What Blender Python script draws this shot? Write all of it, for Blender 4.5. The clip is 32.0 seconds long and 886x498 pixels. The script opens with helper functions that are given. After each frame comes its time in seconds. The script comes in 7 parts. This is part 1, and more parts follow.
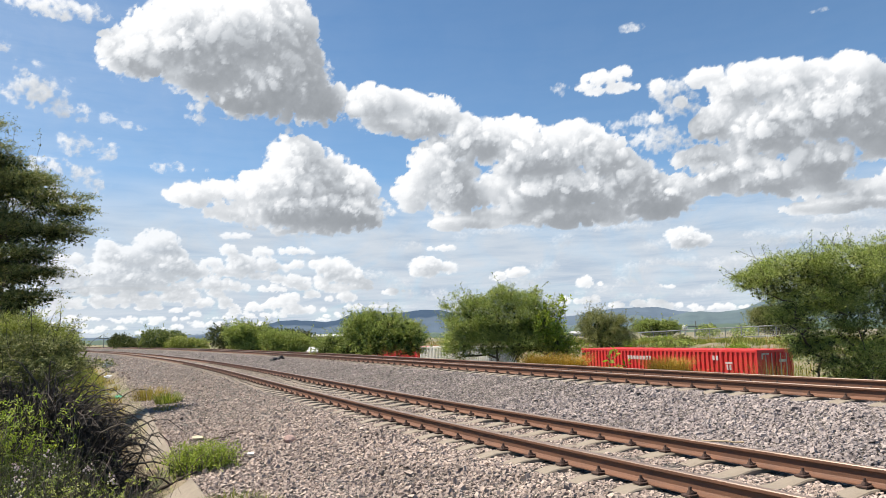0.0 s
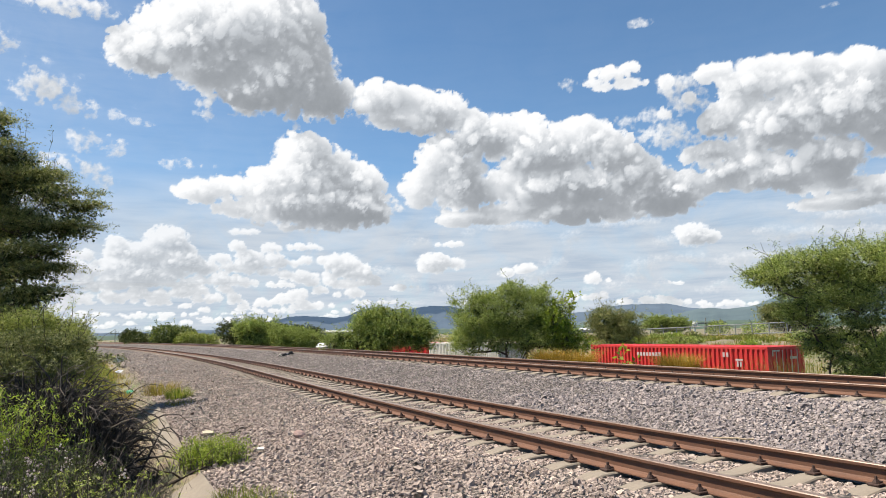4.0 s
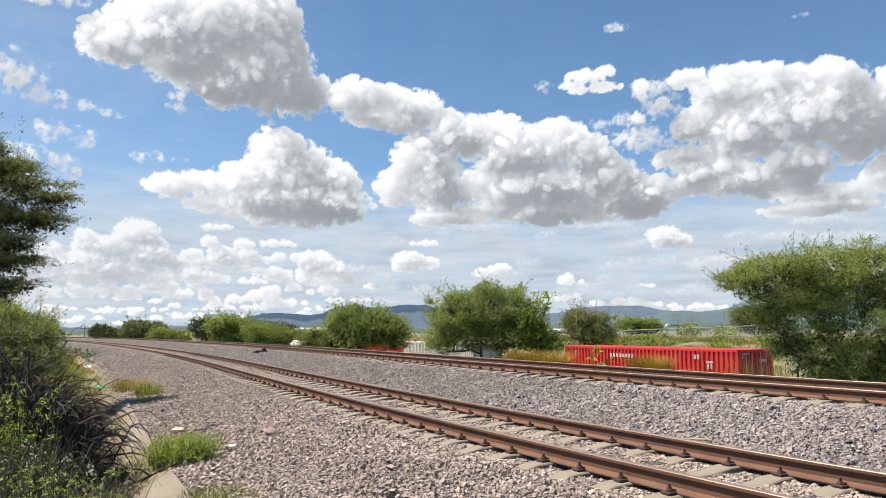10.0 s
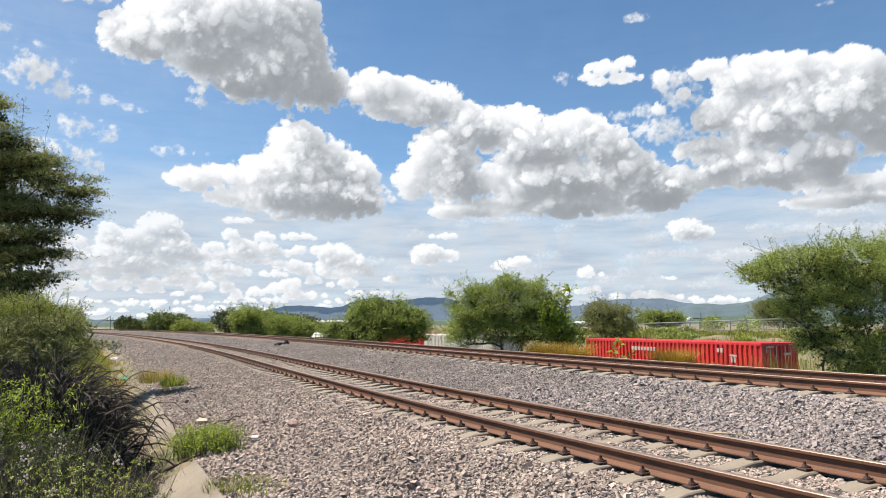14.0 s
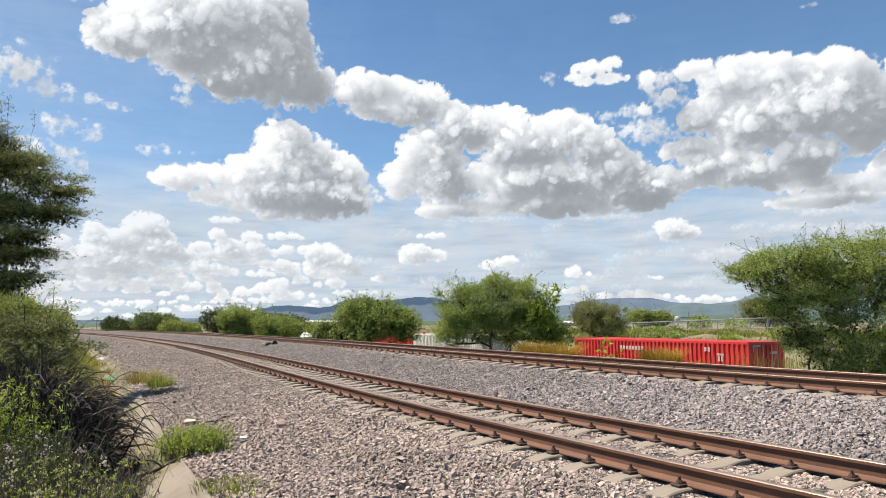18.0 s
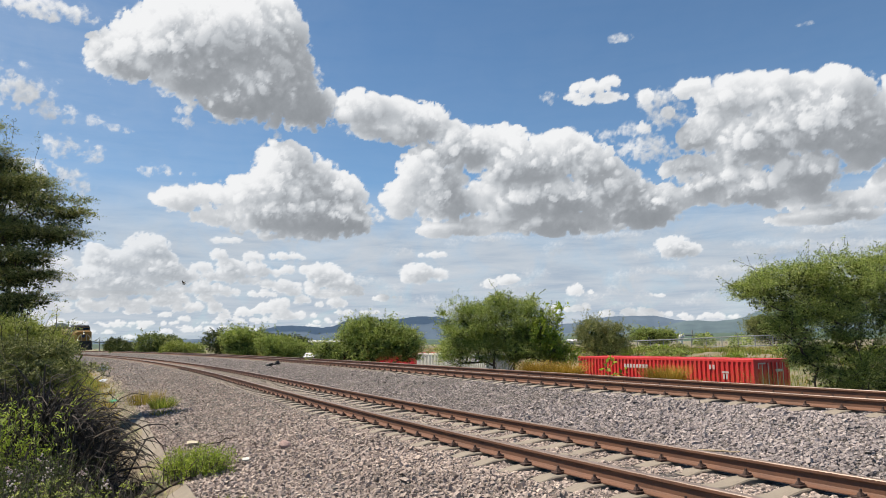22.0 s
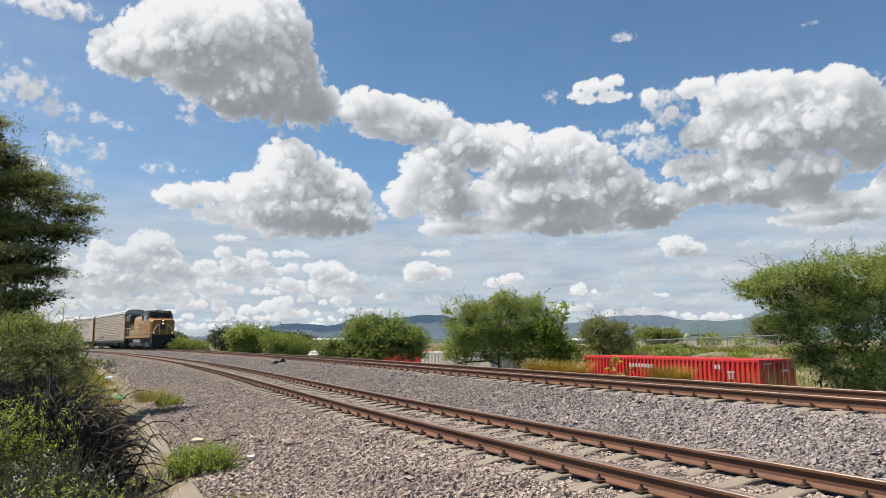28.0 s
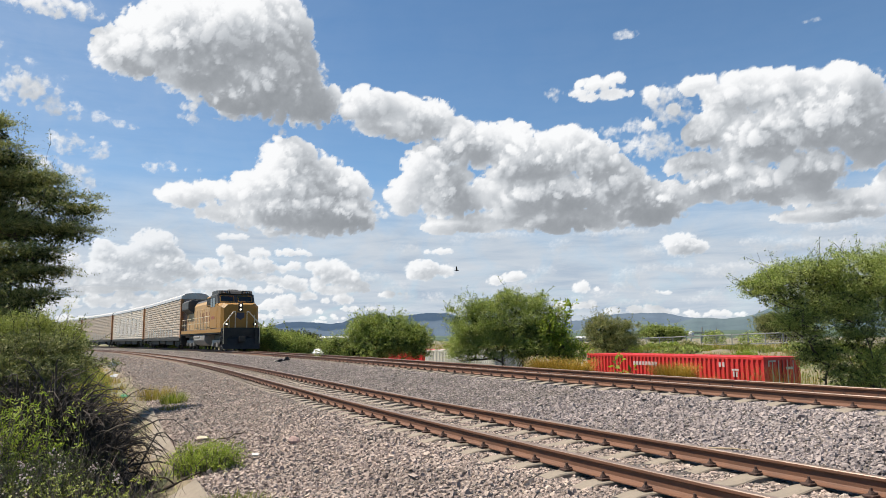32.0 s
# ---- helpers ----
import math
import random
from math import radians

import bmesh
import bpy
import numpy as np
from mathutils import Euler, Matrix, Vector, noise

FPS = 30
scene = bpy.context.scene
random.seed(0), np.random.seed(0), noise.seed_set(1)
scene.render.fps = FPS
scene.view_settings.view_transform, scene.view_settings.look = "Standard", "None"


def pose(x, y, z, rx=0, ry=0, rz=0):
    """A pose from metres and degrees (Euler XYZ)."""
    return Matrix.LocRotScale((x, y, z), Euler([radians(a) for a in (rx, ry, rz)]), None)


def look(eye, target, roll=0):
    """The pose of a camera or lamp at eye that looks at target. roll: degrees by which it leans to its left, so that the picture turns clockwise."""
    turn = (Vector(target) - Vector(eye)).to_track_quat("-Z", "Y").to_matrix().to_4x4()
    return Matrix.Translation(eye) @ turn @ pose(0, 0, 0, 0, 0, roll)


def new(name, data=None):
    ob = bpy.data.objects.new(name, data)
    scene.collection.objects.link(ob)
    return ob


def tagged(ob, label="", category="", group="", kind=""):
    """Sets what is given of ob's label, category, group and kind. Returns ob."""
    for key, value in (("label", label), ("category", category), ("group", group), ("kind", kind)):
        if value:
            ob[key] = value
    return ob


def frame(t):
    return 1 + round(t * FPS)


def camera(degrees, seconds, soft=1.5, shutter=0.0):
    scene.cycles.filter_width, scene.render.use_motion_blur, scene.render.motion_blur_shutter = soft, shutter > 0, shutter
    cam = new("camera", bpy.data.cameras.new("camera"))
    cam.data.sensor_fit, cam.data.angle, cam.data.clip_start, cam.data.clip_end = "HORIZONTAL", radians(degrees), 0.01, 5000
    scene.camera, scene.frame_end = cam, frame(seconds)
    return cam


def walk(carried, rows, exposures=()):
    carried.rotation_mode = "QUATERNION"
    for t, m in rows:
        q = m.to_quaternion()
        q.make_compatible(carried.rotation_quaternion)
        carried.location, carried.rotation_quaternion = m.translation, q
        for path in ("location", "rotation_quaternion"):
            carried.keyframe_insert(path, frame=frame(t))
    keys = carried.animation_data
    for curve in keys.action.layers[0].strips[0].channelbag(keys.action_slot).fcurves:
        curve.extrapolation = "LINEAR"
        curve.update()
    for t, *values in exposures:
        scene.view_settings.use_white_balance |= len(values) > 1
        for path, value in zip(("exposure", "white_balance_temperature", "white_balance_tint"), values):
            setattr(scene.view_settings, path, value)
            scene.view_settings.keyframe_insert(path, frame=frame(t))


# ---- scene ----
cam = camera(63.75, 32.0, soft=0.5)
EYE = (0.0, 0.0, 1.437)

# seconds, turn to the left, tilt up, lean: degrees
TURNS = [
    (0, -0.51, 6.86, -1.31), (0.5, -0.34, 6.82, -1.43), (1, -0.16, 6.72, -1.55), (1.5, -0.02, 6.68, -1.42),
    (2, -0.00, 6.69, -1.43), (2.5, -0.10, 6.62, -1.09), (3, 0.06, 6.54, -1.22), (3.5, 0.17, 6.49, -1.25),
    (5.5, 0.40, 6.96, -0.66), (6, 0.01, 6.92, -0.05), (6.5, -0.41, 6.85, 0.18), (7, -0.62, 6.80, 0.04),
    (7.5, -0.75, 6.74, 0.06), (8, -0.90, 6.67, 0.21), (8.5, -0.90, 6.63, 0.17), (9, -1.74, 6.62, -0.12),
    (9.5, -1.78, 6.60, -0.21), (10, -1.68, 6.46, -0.42), (10.5, -1.20, 6.39, -0.70), (11, -0.39, 6.30, -0.62),
    (11.5, -0.25, 6.20, -0.61), (12, -0.15, 6.17, -0.78), (12.5, -0.07, 6.17, -0.97), (13, -0.04, 6.04, -0.80),
    (13.5, -0.04, 5.96, -0.23), (14, -0.02, 5.89, -0.34), (14.5, 0.05, 6.07, -0.15), (16.5, 0.64, 6.04, -0.12),
    (17, 0.29, 5.99, -0.31), (17.5, -0.62, 5.94, -0.47), (18, -0.91, 5.86, -0.45), (18.5, -0.80, 5.80, -0.52),
    (19, -0.63, 5.99, -0.71), (19.5, -0.51, 6.12, -0.89), (20, -0.42, 6.23, -0.93), (20.5, -0.56, 6.84, -0.80),
    (21, -0.85, 6.97, -0.82), (21.5, -0.83, 7.33, -0.82), (22, -0.72, 7.39, -0.81), (22.5, -0.57, 7.33, -0.58),
    (23, -0.59, 7.27, -0.40), (23.5, -0.67, 7.21, -0.25), (24, -0.52, 7.15, -0.33), (24.5, -0.41, 7.08, -0.38),
    (25, -0.26, 7.04, -0.49), (25.5, -0.24, 6.98, -0.32), (27.5, -0.29, 7.15, -0.39), (28, -0.29, 7.28, -0.53),
    (28.5, -0.56, 7.36, -0.68), (29, -0.59, 7.29, -0.68), (29.5, -0.43, 7.28, -0.36), (30, -0.29, 7.28, -0.21),
    (30.5, -0.35, 7.32, -0.36), (31, -0.26, 7.26, -0.51), (31.5, -0.11, 7.19, -0.56), (32, 0.00, 7.13, -0.63),
]
# seconds and stops
LIGHT = [(0, 0.84), (2, 0.76), (3, 0.8), (6, 0.76), (8, 0.73), (9, 0.77), (13, 0.85), (17, 0.81), (20, 0.78), (21.5, 0.59), (23, 0.65), (28, 0.59), (30, 0.62), (32, 0.72)]
walk(cam, [(t, pose(*EYE, 90 + tilt, 0, turn) @ pose(0, 0, 0, 0, 0, lean)) for t, turn, tilt, lean in TURNS], exposures=LIGHT)

# ---- light ----
SUN_HEIGHT, SUN_SIDE = radians(60), radians(-80)      # side: clockwise from straight ahead
world = bpy.data.worlds.new("sky")
scene.world = world
world.use_nodes = True
wn, wl = world.node_tree.nodes, world.node_tree.links
sky = wn.new("ShaderNodeTexSky")
sky.sky_type, sky.sun_disc = "NISHITA", False
sky.sun_elevation, sky.sun_rotation = SUN_HEIGHT, SUN_SIDE
sky.altitude, sky.air_density, sky.dust_density, sky.ozone_density = 1800, 1.0, 0.3, 3.0
wn["Background"].inputs["Strength"].default_value = 0.070
tint = wn.new("ShaderNodeMix")
tint.data_type, tint.blend_type = "RGBA", "MULTIPLY"
tint.inputs[0].default_value, tint.inputs[7].default_value = 1.0, (0.90, 1.13, 1.17, 1)
wl.new(sky.outputs["Color"], tint.inputs[6])
wl.new(tint.outputs[2], wn["Background"].inputs["Color"])
sun = new("sun", bpy.data.lights.new("sun", "SUN"))
sun.data.energy, sun.data.angle, sun.data.color = 5.4, radians(0.55), (1.0, 0.905, 0.765)
sun.matrix_world = look((0, 0, 60), (-60 * math.sin(SUN_SIDE) * math.cos(SUN_HEIGHT), -60 * math.cos(SUN_SIDE) * math.cos(SUN_HEIGHT), 60 - 60 * math.sin(SUN_HEIGHT)))

# ---- tools ----
rng = np.random.default_rng(7)


def unit(v):
    return v / (np.linalg.norm(v, axis=-1, keepdims=True) + 1e-9)


def mesh_of(name, verts, faces, material=None, smooth=False):
    """A mesh from arrays: verts (n, 3), faces (m, 3 or 4)."""
    verts, faces = np.asarray(verts, dtype=np.float32), np.asarray(faces, dtype=np.int32)
    me = bpy.data.meshes.new(name)
    m, k = faces.shape
    me.vertices.add(len(verts))
    me.vertices.foreach_set("co", verts.ravel())
    me.loops.add(m * k)
    me.loops.foreach_set("vertex_index", faces.ravel())
    me.polygons.add(m)
    me.polygons.foreach_set("loop_start", np.arange(m, dtype=np.int32) * k)
    me.update(calc_edges=True)
    me.validate()
    me.polygons.foreach_set("use_smooth", np.full(m, smooth))
    if material:
        me.materials.append(material)
    return me


def stack(pieces):
    """Joins pairs of verts and faces into one pair."""
    vs, fs, n = [], [], 0
    for v, f in pieces:
        vs.append(np.asarray(v, dtype=float))
        fs.append(np.asarray(f) + n)
        n += len(v)
    return np.concatenate(vs), np.concatenate(fs)


def part(name, data, material, parent, label="", m=None, smooth=False):
    """ONE mesh object under a thing: data is a bmesh, a mesh, or verts and faces."""
    if isinstance(data, bmesh.types.BMesh):
        me = bpy.data.meshes.new(name)
        data.to_mesh(me)
        data.free()
        me.polygons.foreach_set("use_smooth", [smooth] * len(me.polygons))
        me.materials.append(material)
    elif isinstance(data, bpy.types.Mesh):
        me = data
    else:
        me = mesh_of(name, data[0], data[1], material, smooth)
    ob = new(name, me)
    ob.parent = parent
    if m is not None:
        ob.matrix_basis = m
    if label:
        ob["label"] = label
    return ob


def thing(name, label, category, m=None, group="", kind=""):
    ob = new(name)
    ob.empty_display_size = 0.2
    if m is not None:
        ob.matrix_basis = m
    return tagged(ob, label, category, group, kind)


def box(bm, x0, x1, y0, y1, z0, z1, bevel=0.0):
    """A box with bevelled edges, added to bm."""
    made = bmesh.ops.create_cube(bm, size=1, matrix=Matrix.LocRotScale(((x0 + x1) / 2, (y0 + y1) / 2, (z0 + z1) / 2), None, (x1 - x0, y1 - y0, z1 - z0)))
    if bevel:
        edges = list({e for v in made["verts"] for e in v.link_edges})
        bmesh.ops.bevel(bm, geom=edges, offset=bevel, segments=1, affect="EDGES")
    return bm


def boxes(*rows, bevel=0.0):
    bm = bmesh.new()
    for r in rows:
        box(bm, *r, bevel=bevel)
    return bm


def rod(bm, a, b, r, sides=8, r2=None):
    a, b = Vector(a), Vector(b)
    turn = (b - a).to_track_quat("Z", "Y").to_matrix().to_4x4()
    bmesh.ops.create_cone(bm, cap_ends=True, segments=sides, radius1=r, radius2=r if r2 is None else r2, depth=(b - a).length, matrix=Matrix.Translation((a + b) / 2) @ turn)
    return bm


def rods(*rows, sides=8):
    bm = bmesh.new()
    for r in rows:
        rod(bm, *r, sides=sides)
    return bm


def prism(outline, axis, lo, hi, bevel=0.0):
    """An outline of (u, v) pulled along an axis: along x it lies in (y, z), along y in (x, z), along z in (x, y)."""
    bm = bmesh.new()
    put = {"x": lambda u, v, w: (w, u, v), "y": lambda u, v, w: (u, w, v), "z": lambda u, v, w: (u, v, w)}[axis]
    a = [bm.verts.new(put(u, v, lo)) for u, v in outline]
    b = [bm.verts.new(put(u, v, hi)) for u, v in outline]
    bm.faces.new(a)
    bm.faces.new(b[::-1])
    for i in range(len(a)):
        j = (i + 1) % len(a)
        bm.faces.new((a[j], a[i], b[i], b[j]))
    bmesh.ops.recalc_face_normals(bm, faces=bm.faces)
    if bevel:
        bmesh.ops.bevel(bm, geom=list(bm.edges), offset=bevel, segments=1, affect="EDGES")
    return bm


def tube(points, radii, sides=6):
    """Verts and faces of a tapered tube along points."""
    points, radii = np.asarray(points, float), np.asarray(radii, float)
    n = len(points)
    t = np.gradient(points, axis=0)
    t /= np.linalg.norm(t, axis=1, keepdims=True) + 1e-9
    ref = np.where(np.abs(t[:, 2:3]) > 0.9, [[1.0, 0, 0]], [[0, 0, 1.0]])
    a = np.cross(t, ref)
    a /= np.linalg.norm(a, axis=1, keepdims=True) + 1e-9
    b = np.cross(t, a)
    ang = np.arange(sides) * 2 * np.pi / sides
    ring = points[:, None] + radii[:, None, None] * (a[:, None] * np.cos(ang)[None, :, None] + b[:, None] * np.sin(ang)[None, :, None])
    i = np.arange(n - 1)[:, None] * sides
    k = np.arange(sides)[None]
    f = np.stack([i + k, i + (k + 1) % sides, i + sides + (k + 1) % sides, i + sides + k], -1).reshape(-1, 4)
    return ring.reshape(-1, 3), f


# ---- the line of the railway ----
STEP = 0.25
LINE_S = np.arange(-25, 460, STEP)
u50 = np.clip(LINE_S, -8, 30) / 50
LINE_TURN = -0.51758 + 0.45849 * u50 - 0.63707 * u50**2 + 0.20187 * u50**3
LINE_TURN = np.where(LINE_S < 30, LINE_TURN, np.radians(np.interp(LINE_S, [30, 50, 70, 90, 110, 130, 150, 180, 340], [-24.5, -27.3, -28.56, -29.94, -31.75, -33.99, -36.57, -39.18, -55])))
LINE_X = np.concatenate([[0], np.cumsum((np.sin(LINE_TURN[1:]) + np.sin(LINE_TURN[:-1])) / 2 * STEP)])
LINE_Y = np.concatenate([[0], np.cumsum((np.cos(LINE_TURN[1:]) + np.cos(LINE_TURN[:-1])) / 2 * STEP)])
zero = int(np.argmin(np.abs(LINE_S)))
LINE_X += 5.77679 * math.cos(-0.51758) - LINE_X[zero]
LINE_Y += -5.77679 * math.sin(-0.51758) - LINE_Y[zero]
GAP, RISE = 5.1625, 0.38        # the second track: its distance from the first and how much higher it lies


def line(s, lat=0.0):
    """Places (x, y) on the line, lat metres to its right, and its turn."""
    t = np.interp(s, LINE_S, LINE_TURN)
    return np.interp(s, LINE_S, LINE_X) + np.cos(t) * lat, np.interp(s, LINE_S, LINE_Y) - np.sin(t) * lat, t


def beside(x, y):
    """The arc length and the distance to the right of the line for places (x, y)."""
    x, y = np.atleast_1d(x).astype(float), np.atleast_1d(y).astype(float)
    s, lat = np.empty(len(x)), np.empty(len(x))
    lx, ly, ls, lt = LINE_X[::4], LINE_Y[::4], LINE_S[::4], LINE_TURN[::4]
    for i in range(0, len(x), 2000):
        dx, dy = x[i:i + 2000, None] - lx, y[i:i + 2000, None] - ly
        k = np.argmin(dx**2 + dy**2, axis=1)
        r = np.arange(len(k))
        lat[i:i + 2000] = dx[r, k] * np.cos(lt[k]) - dy[r, k] * np.sin(lt[k])
        s[i:i + 2000] = ls[k] + dx[r, k] * np.sin(lt[k]) + dy[r, k] * np.cos(lt[k])
    return s, lat


def lumps(x, y, size, seed=0.0):
    """A gentle wavy field between about -1 and 1."""
    a, b = x / size + seed, y / size - seed * 1.7
    return (np.sin(a * 2.1 + 1.3 * np.sin(b * 1.7 + seed)) + np.sin(b * 2.7 + 1.1 * np.sin(a * 1.3)) + 0.6 * np.sin(a * 5.3 + b * 4.1 + 2 * np.sin(b * 2.3))) / 2.6


PROFILE_AT = [-400, -60, -14, -8.5, -6.1, -5.4, -4.93, -4.33, -3.4, -1.5, -1.25, 1.25, 1.6, GAP - 1.7, GAP - 1.25, GAP + 1.25, GAP + 1.7, GAP + 3.0, GAP + 8, GAP + 20.5, GAP + 25, GAP + 29, GAP + 60, GAP + 200, GAP + 600, 6000]
PROFILE_Z = [-1.5, -0.6, -0.25, -0.35, -0.45, -0.86, -0.86, -0.38, -0.28, -0.06, -0.04, -0.04, -0.05, 0.29, 0.34, 0.34, 0.30, -0.35, -2.15, -2.2, -0.4, 0.35, 0.45, -0.8, -2.5, -4.0]


def ground_z(x, y):
    x, y = np.atleast_1d(x).astype(float), np.atleast_1d(y).astype(float)
    s, lat = beside(x, y)
    z = np.interp(lat, PROFILE_AT, PROFILE_Z)
    rough = np.clip(np.maximum(-lat - 4.0, lat - GAP - 2.5) / 4, 0, 1)
    far = np.hypot(x, y)
    z = z + rough * (0.10 * lumps(x, y, 3.1) + 0.05 * lumps(x, y, 0.9, 3.0)) * np.clip(200 / (far + 1), 0, 1) + 0.015 * lumps(x, y, 0.7, 1.0)
    return np.where(far > 900, np.minimum(z, -2.0), z)

# ---- materials ----
def material(name, rough=0.8, metal=0.0):
    mat = bpy.data.materials.new(name)
    mat.use_nodes = True
    b = mat.node_tree.nodes["Principled BSDF"]
    b.inputs["Roughness"].default_value, b.inputs["Metallic"].default_value = rough, metal
    return mat, mat.node_tree.nodes, mat.node_tree.links, b


def ramp(n, l, source, stops):
    r = n.new("ShaderNodeValToRGB")
    while len(r.color_ramp.elements) < len(stops):
        r.color_ramp.elements.new(0.5)
    for e, (at, c) in zip(r.color_ramp.elements, stops):
        e.position, e.color = at, (*c, 1)
    l.new(source, r.inputs["Fac"])
    return r.outputs["Color"]


def noise_tex(n, l, scale, detail=5, rough=0.6, coord=None, distort=0.0):
    t = n.new("ShaderNodeTexNoise")
    t.inputs["Scale"].default_value, t.inputs["Detail"].default_value, t.inputs["Roughness"].default_value, t.inputs["Distortion"].default_value = scale, detail, rough, distort
    if coord is not None:
        l.new(coord, t.inputs["Vector"])
    return t.outputs["Fac"]


def coords(n, kind="Object", stretch=None, l=None):
    c = n.new("ShaderNodeTexCoord").outputs[kind]
    if stretch:
        mp = n.new("ShaderNodeMapping")
        mp.inputs["Scale"].default_value = stretch
        l.new(c, mp.inputs["Vector"])
        c = mp.outputs["Vector"]
    return c


def mix(n, l, fac, a, b, how="MIX"):
    m = n.new("ShaderNodeMix")
    m.data_type, m.blend_type = "RGBA", how
    for sock, v in ((m.inputs[0], fac), (m.inputs[6], a), (m.inputs[7], b)):
        if isinstance(v, bpy.types.NodeSocket):
            l.new(v, sock)
        elif isinstance(v, tuple):
            sock.default_value = (*v, 1)
        else:
            sock.default_value = v
    return m.outputs[2]


def calc(n, l, op, a, b=0.0, clamp=False):
    m = n.new("ShaderNodeMath")
    m.operation, m.use_clamp = op, clamp
    for sock, v in zip(m.inputs, (a, b)):
        if isinstance(v, bpy.types.NodeSocket):
            l.new(v, sock)
        else:
            sock.default_value = v
    return m.outputs[0]


def bump(n, l, b, height, strength=0.4, distance=0.02):
    k = n.new("ShaderNodeBump")
    k.inputs["Strength"].default_value, k.inputs["Distance"].default_value = strength, distance
    l.new(height, k.inputs["Height"])
    l.new(k.outputs["Normal"], b.inputs["Normal"])


def worn(name, base, dirt, rough=0.7, metal=0.0, scale=3.0, amount=0.5, fine=40.0, relief=0.15, stretch=None, coord="Object"):
    """A surface of one colour with large stains, fine grain and slight relief."""
    mat, n, l, b = material(name, rough, metal)
    c = coords(n, coord, stretch, l)
    big, small = noise_tex(n, l, scale, 6, 0.65, c), noise_tex(n, l, fine, 4, 0.6, c)
    stain = calc(n, l, "MULTIPLY", calc(n, l, "SUBTRACT", big, 0.42, True), amount * 4, True)
    col = mix(n, l, stain, base, dirt)
    col = mix(n, l, 0.35, col, ramp(n, l, small, [(0.3, (0.35, 0.35, 0.35)), (0.7, (1, 1, 1))]), "MULTIPLY")
    l.new(col, b.inputs["Base Color"])
    bump(n, l, b, small, relief, 0.01)
    l.new(calc(n, l, "ADD", rough - 0.12, calc(n, l, "MULTIPLY", small, 0.25)), b.inputs["Roughness"])
    return mat


def island_mat(name, stops, rough=0.85, fine=60.0, relief=0.3, through_light=0.0, obj=False):
    """Pieces that each have a colour of their own out of a range; leaves let some light through."""
    mat, n, l, b = material(name, rough)
    pick = n.new("ShaderNodeObjectInfo").outputs["Random"] if obj else n.new("ShaderNodeNewGeometry").outputs["Random Per Island"]
    col = ramp(n, l, pick, stops)
    c = coords(n)
    big = noise_tex(n, l, 0.7, 4, 0.6, c)
    col = mix(n, l, 0.55, col, ramp(n, l, big, [(0.3, (0.55, 0.55, 0.55)), (0.7, (1.15, 1.15, 1.15))]), "MULTIPLY")
    if fine:
        small = noise_tex(n, l, fine, 4, 0.7, c)
        col = mix(n, l, 0.5, col, ramp(n, l, small, [(0.3, (0.5, 0.5, 0.5)), (0.7, (1.1, 1.1, 1.1))]), "MULTIPLY")
        bump(n, l, b, small, relief, 0.01)
    l.new(col, b.inputs["Base Color"])
    if through_light:
        b.inputs["Specular IOR Level"].default_value = 0.18
        tr = n.new("ShaderNodeBsdfTranslucent")
        l.new(mix(n, l, 0.5, col, (0.85, 1.0, 0.25), "MULTIPLY"), tr.inputs["Color"])
        ms = n.new("ShaderNodeMixShader")
        ms.inputs[0].default_value = through_light
        l.new(b.outputs[0], ms.inputs[1])
        l.new(tr.outputs[0], ms.inputs[2])
        l.new(ms.outputs[0], n["Material Output"].inputs["Surface"])
    return mat


def plain(name, colour, rough=0.6, metal=0.0):
    mat, n, l, b = material(name, rough, metal)
    small = noise_tex(n, l, 25, 4, 0.6, coords(n))
    l.new(mix(n, l, 0.3, colour, ramp(n, l, small, [(0.3, (0.5, 0.5, 0.5)), (0.7, (1.1, 1.1, 1.1))]), "MULTIPLY"), b.inputs["Base Color"])
    return mat


def glowing(name, colour, strength):
    mat, n, l, b = material(name, 0.4)
    b.inputs["Base Color"].default_value = (*colour, 1)
    b.inputs["Emission Color"].default_value, b.inputs["Emission Strength"].default_value = (*colour, 1), strength
    return mat


STONE = island_mat("crushed_stone", [(0.0, (0.198, 0.157, 0.132)), (0.3, (0.324, 0.256, 0.222)), (0.6, (0.408, 0.327, 0.284)), (0.88, (0.459, 0.375, 0.322)), (1.0, (0.519, 0.421, 0.345))], 0.9, 70, 0.35)
STONE_GREY = island_mat("fresh_crushed_stone", [(0.0, (0.169, 0.143, 0.141)), (0.3, (0.276, 0.239, 0.230)), (0.6, (0.351, 0.299, 0.285)), (0.88, (0.397, 0.341, 0.317)), (1.0, (0.454, 0.385, 0.351))], 0.9, 70, 0.35)
RUST = worn("rusted_steel", (0.138, 0.061, 0.033), (0.080, 0.037, 0.023), 0.75, 0.0, 2.0, 0.6, 60, 0.2, (1, 1, 1))
RAILTOP = worn("polished_rail", (0.25, 0.185, 0.15), (0.17, 0.11, 0.08), 0.45, 0.35, 4.0, 0.5, 80, 0.05)
CONCRETE = worn("sleeper_concrete", (0.245, 0.208, 0.165), (0.180, 0.145, 0.110), 0.9, 0.0, 2.5, 0.6, 45, 0.3, coord="Generated")
CLIPS = plain("dark_rusted_clips", (0.050, 0.025, 0.018), 0.8)
RED = worn("red_container_paint", (0.547, 0.024, 0.024), (0.418, 0.036, 0.029), 0.5, 0.0, 0.8, 0.5, 20, 0.05)
WHITE = worn("white_container_paint", (0.62, 0.59, 0.53), (0.48, 0.44, 0.37), 0.55, 0.0, 0.9, 0.5, 20, 0.05)
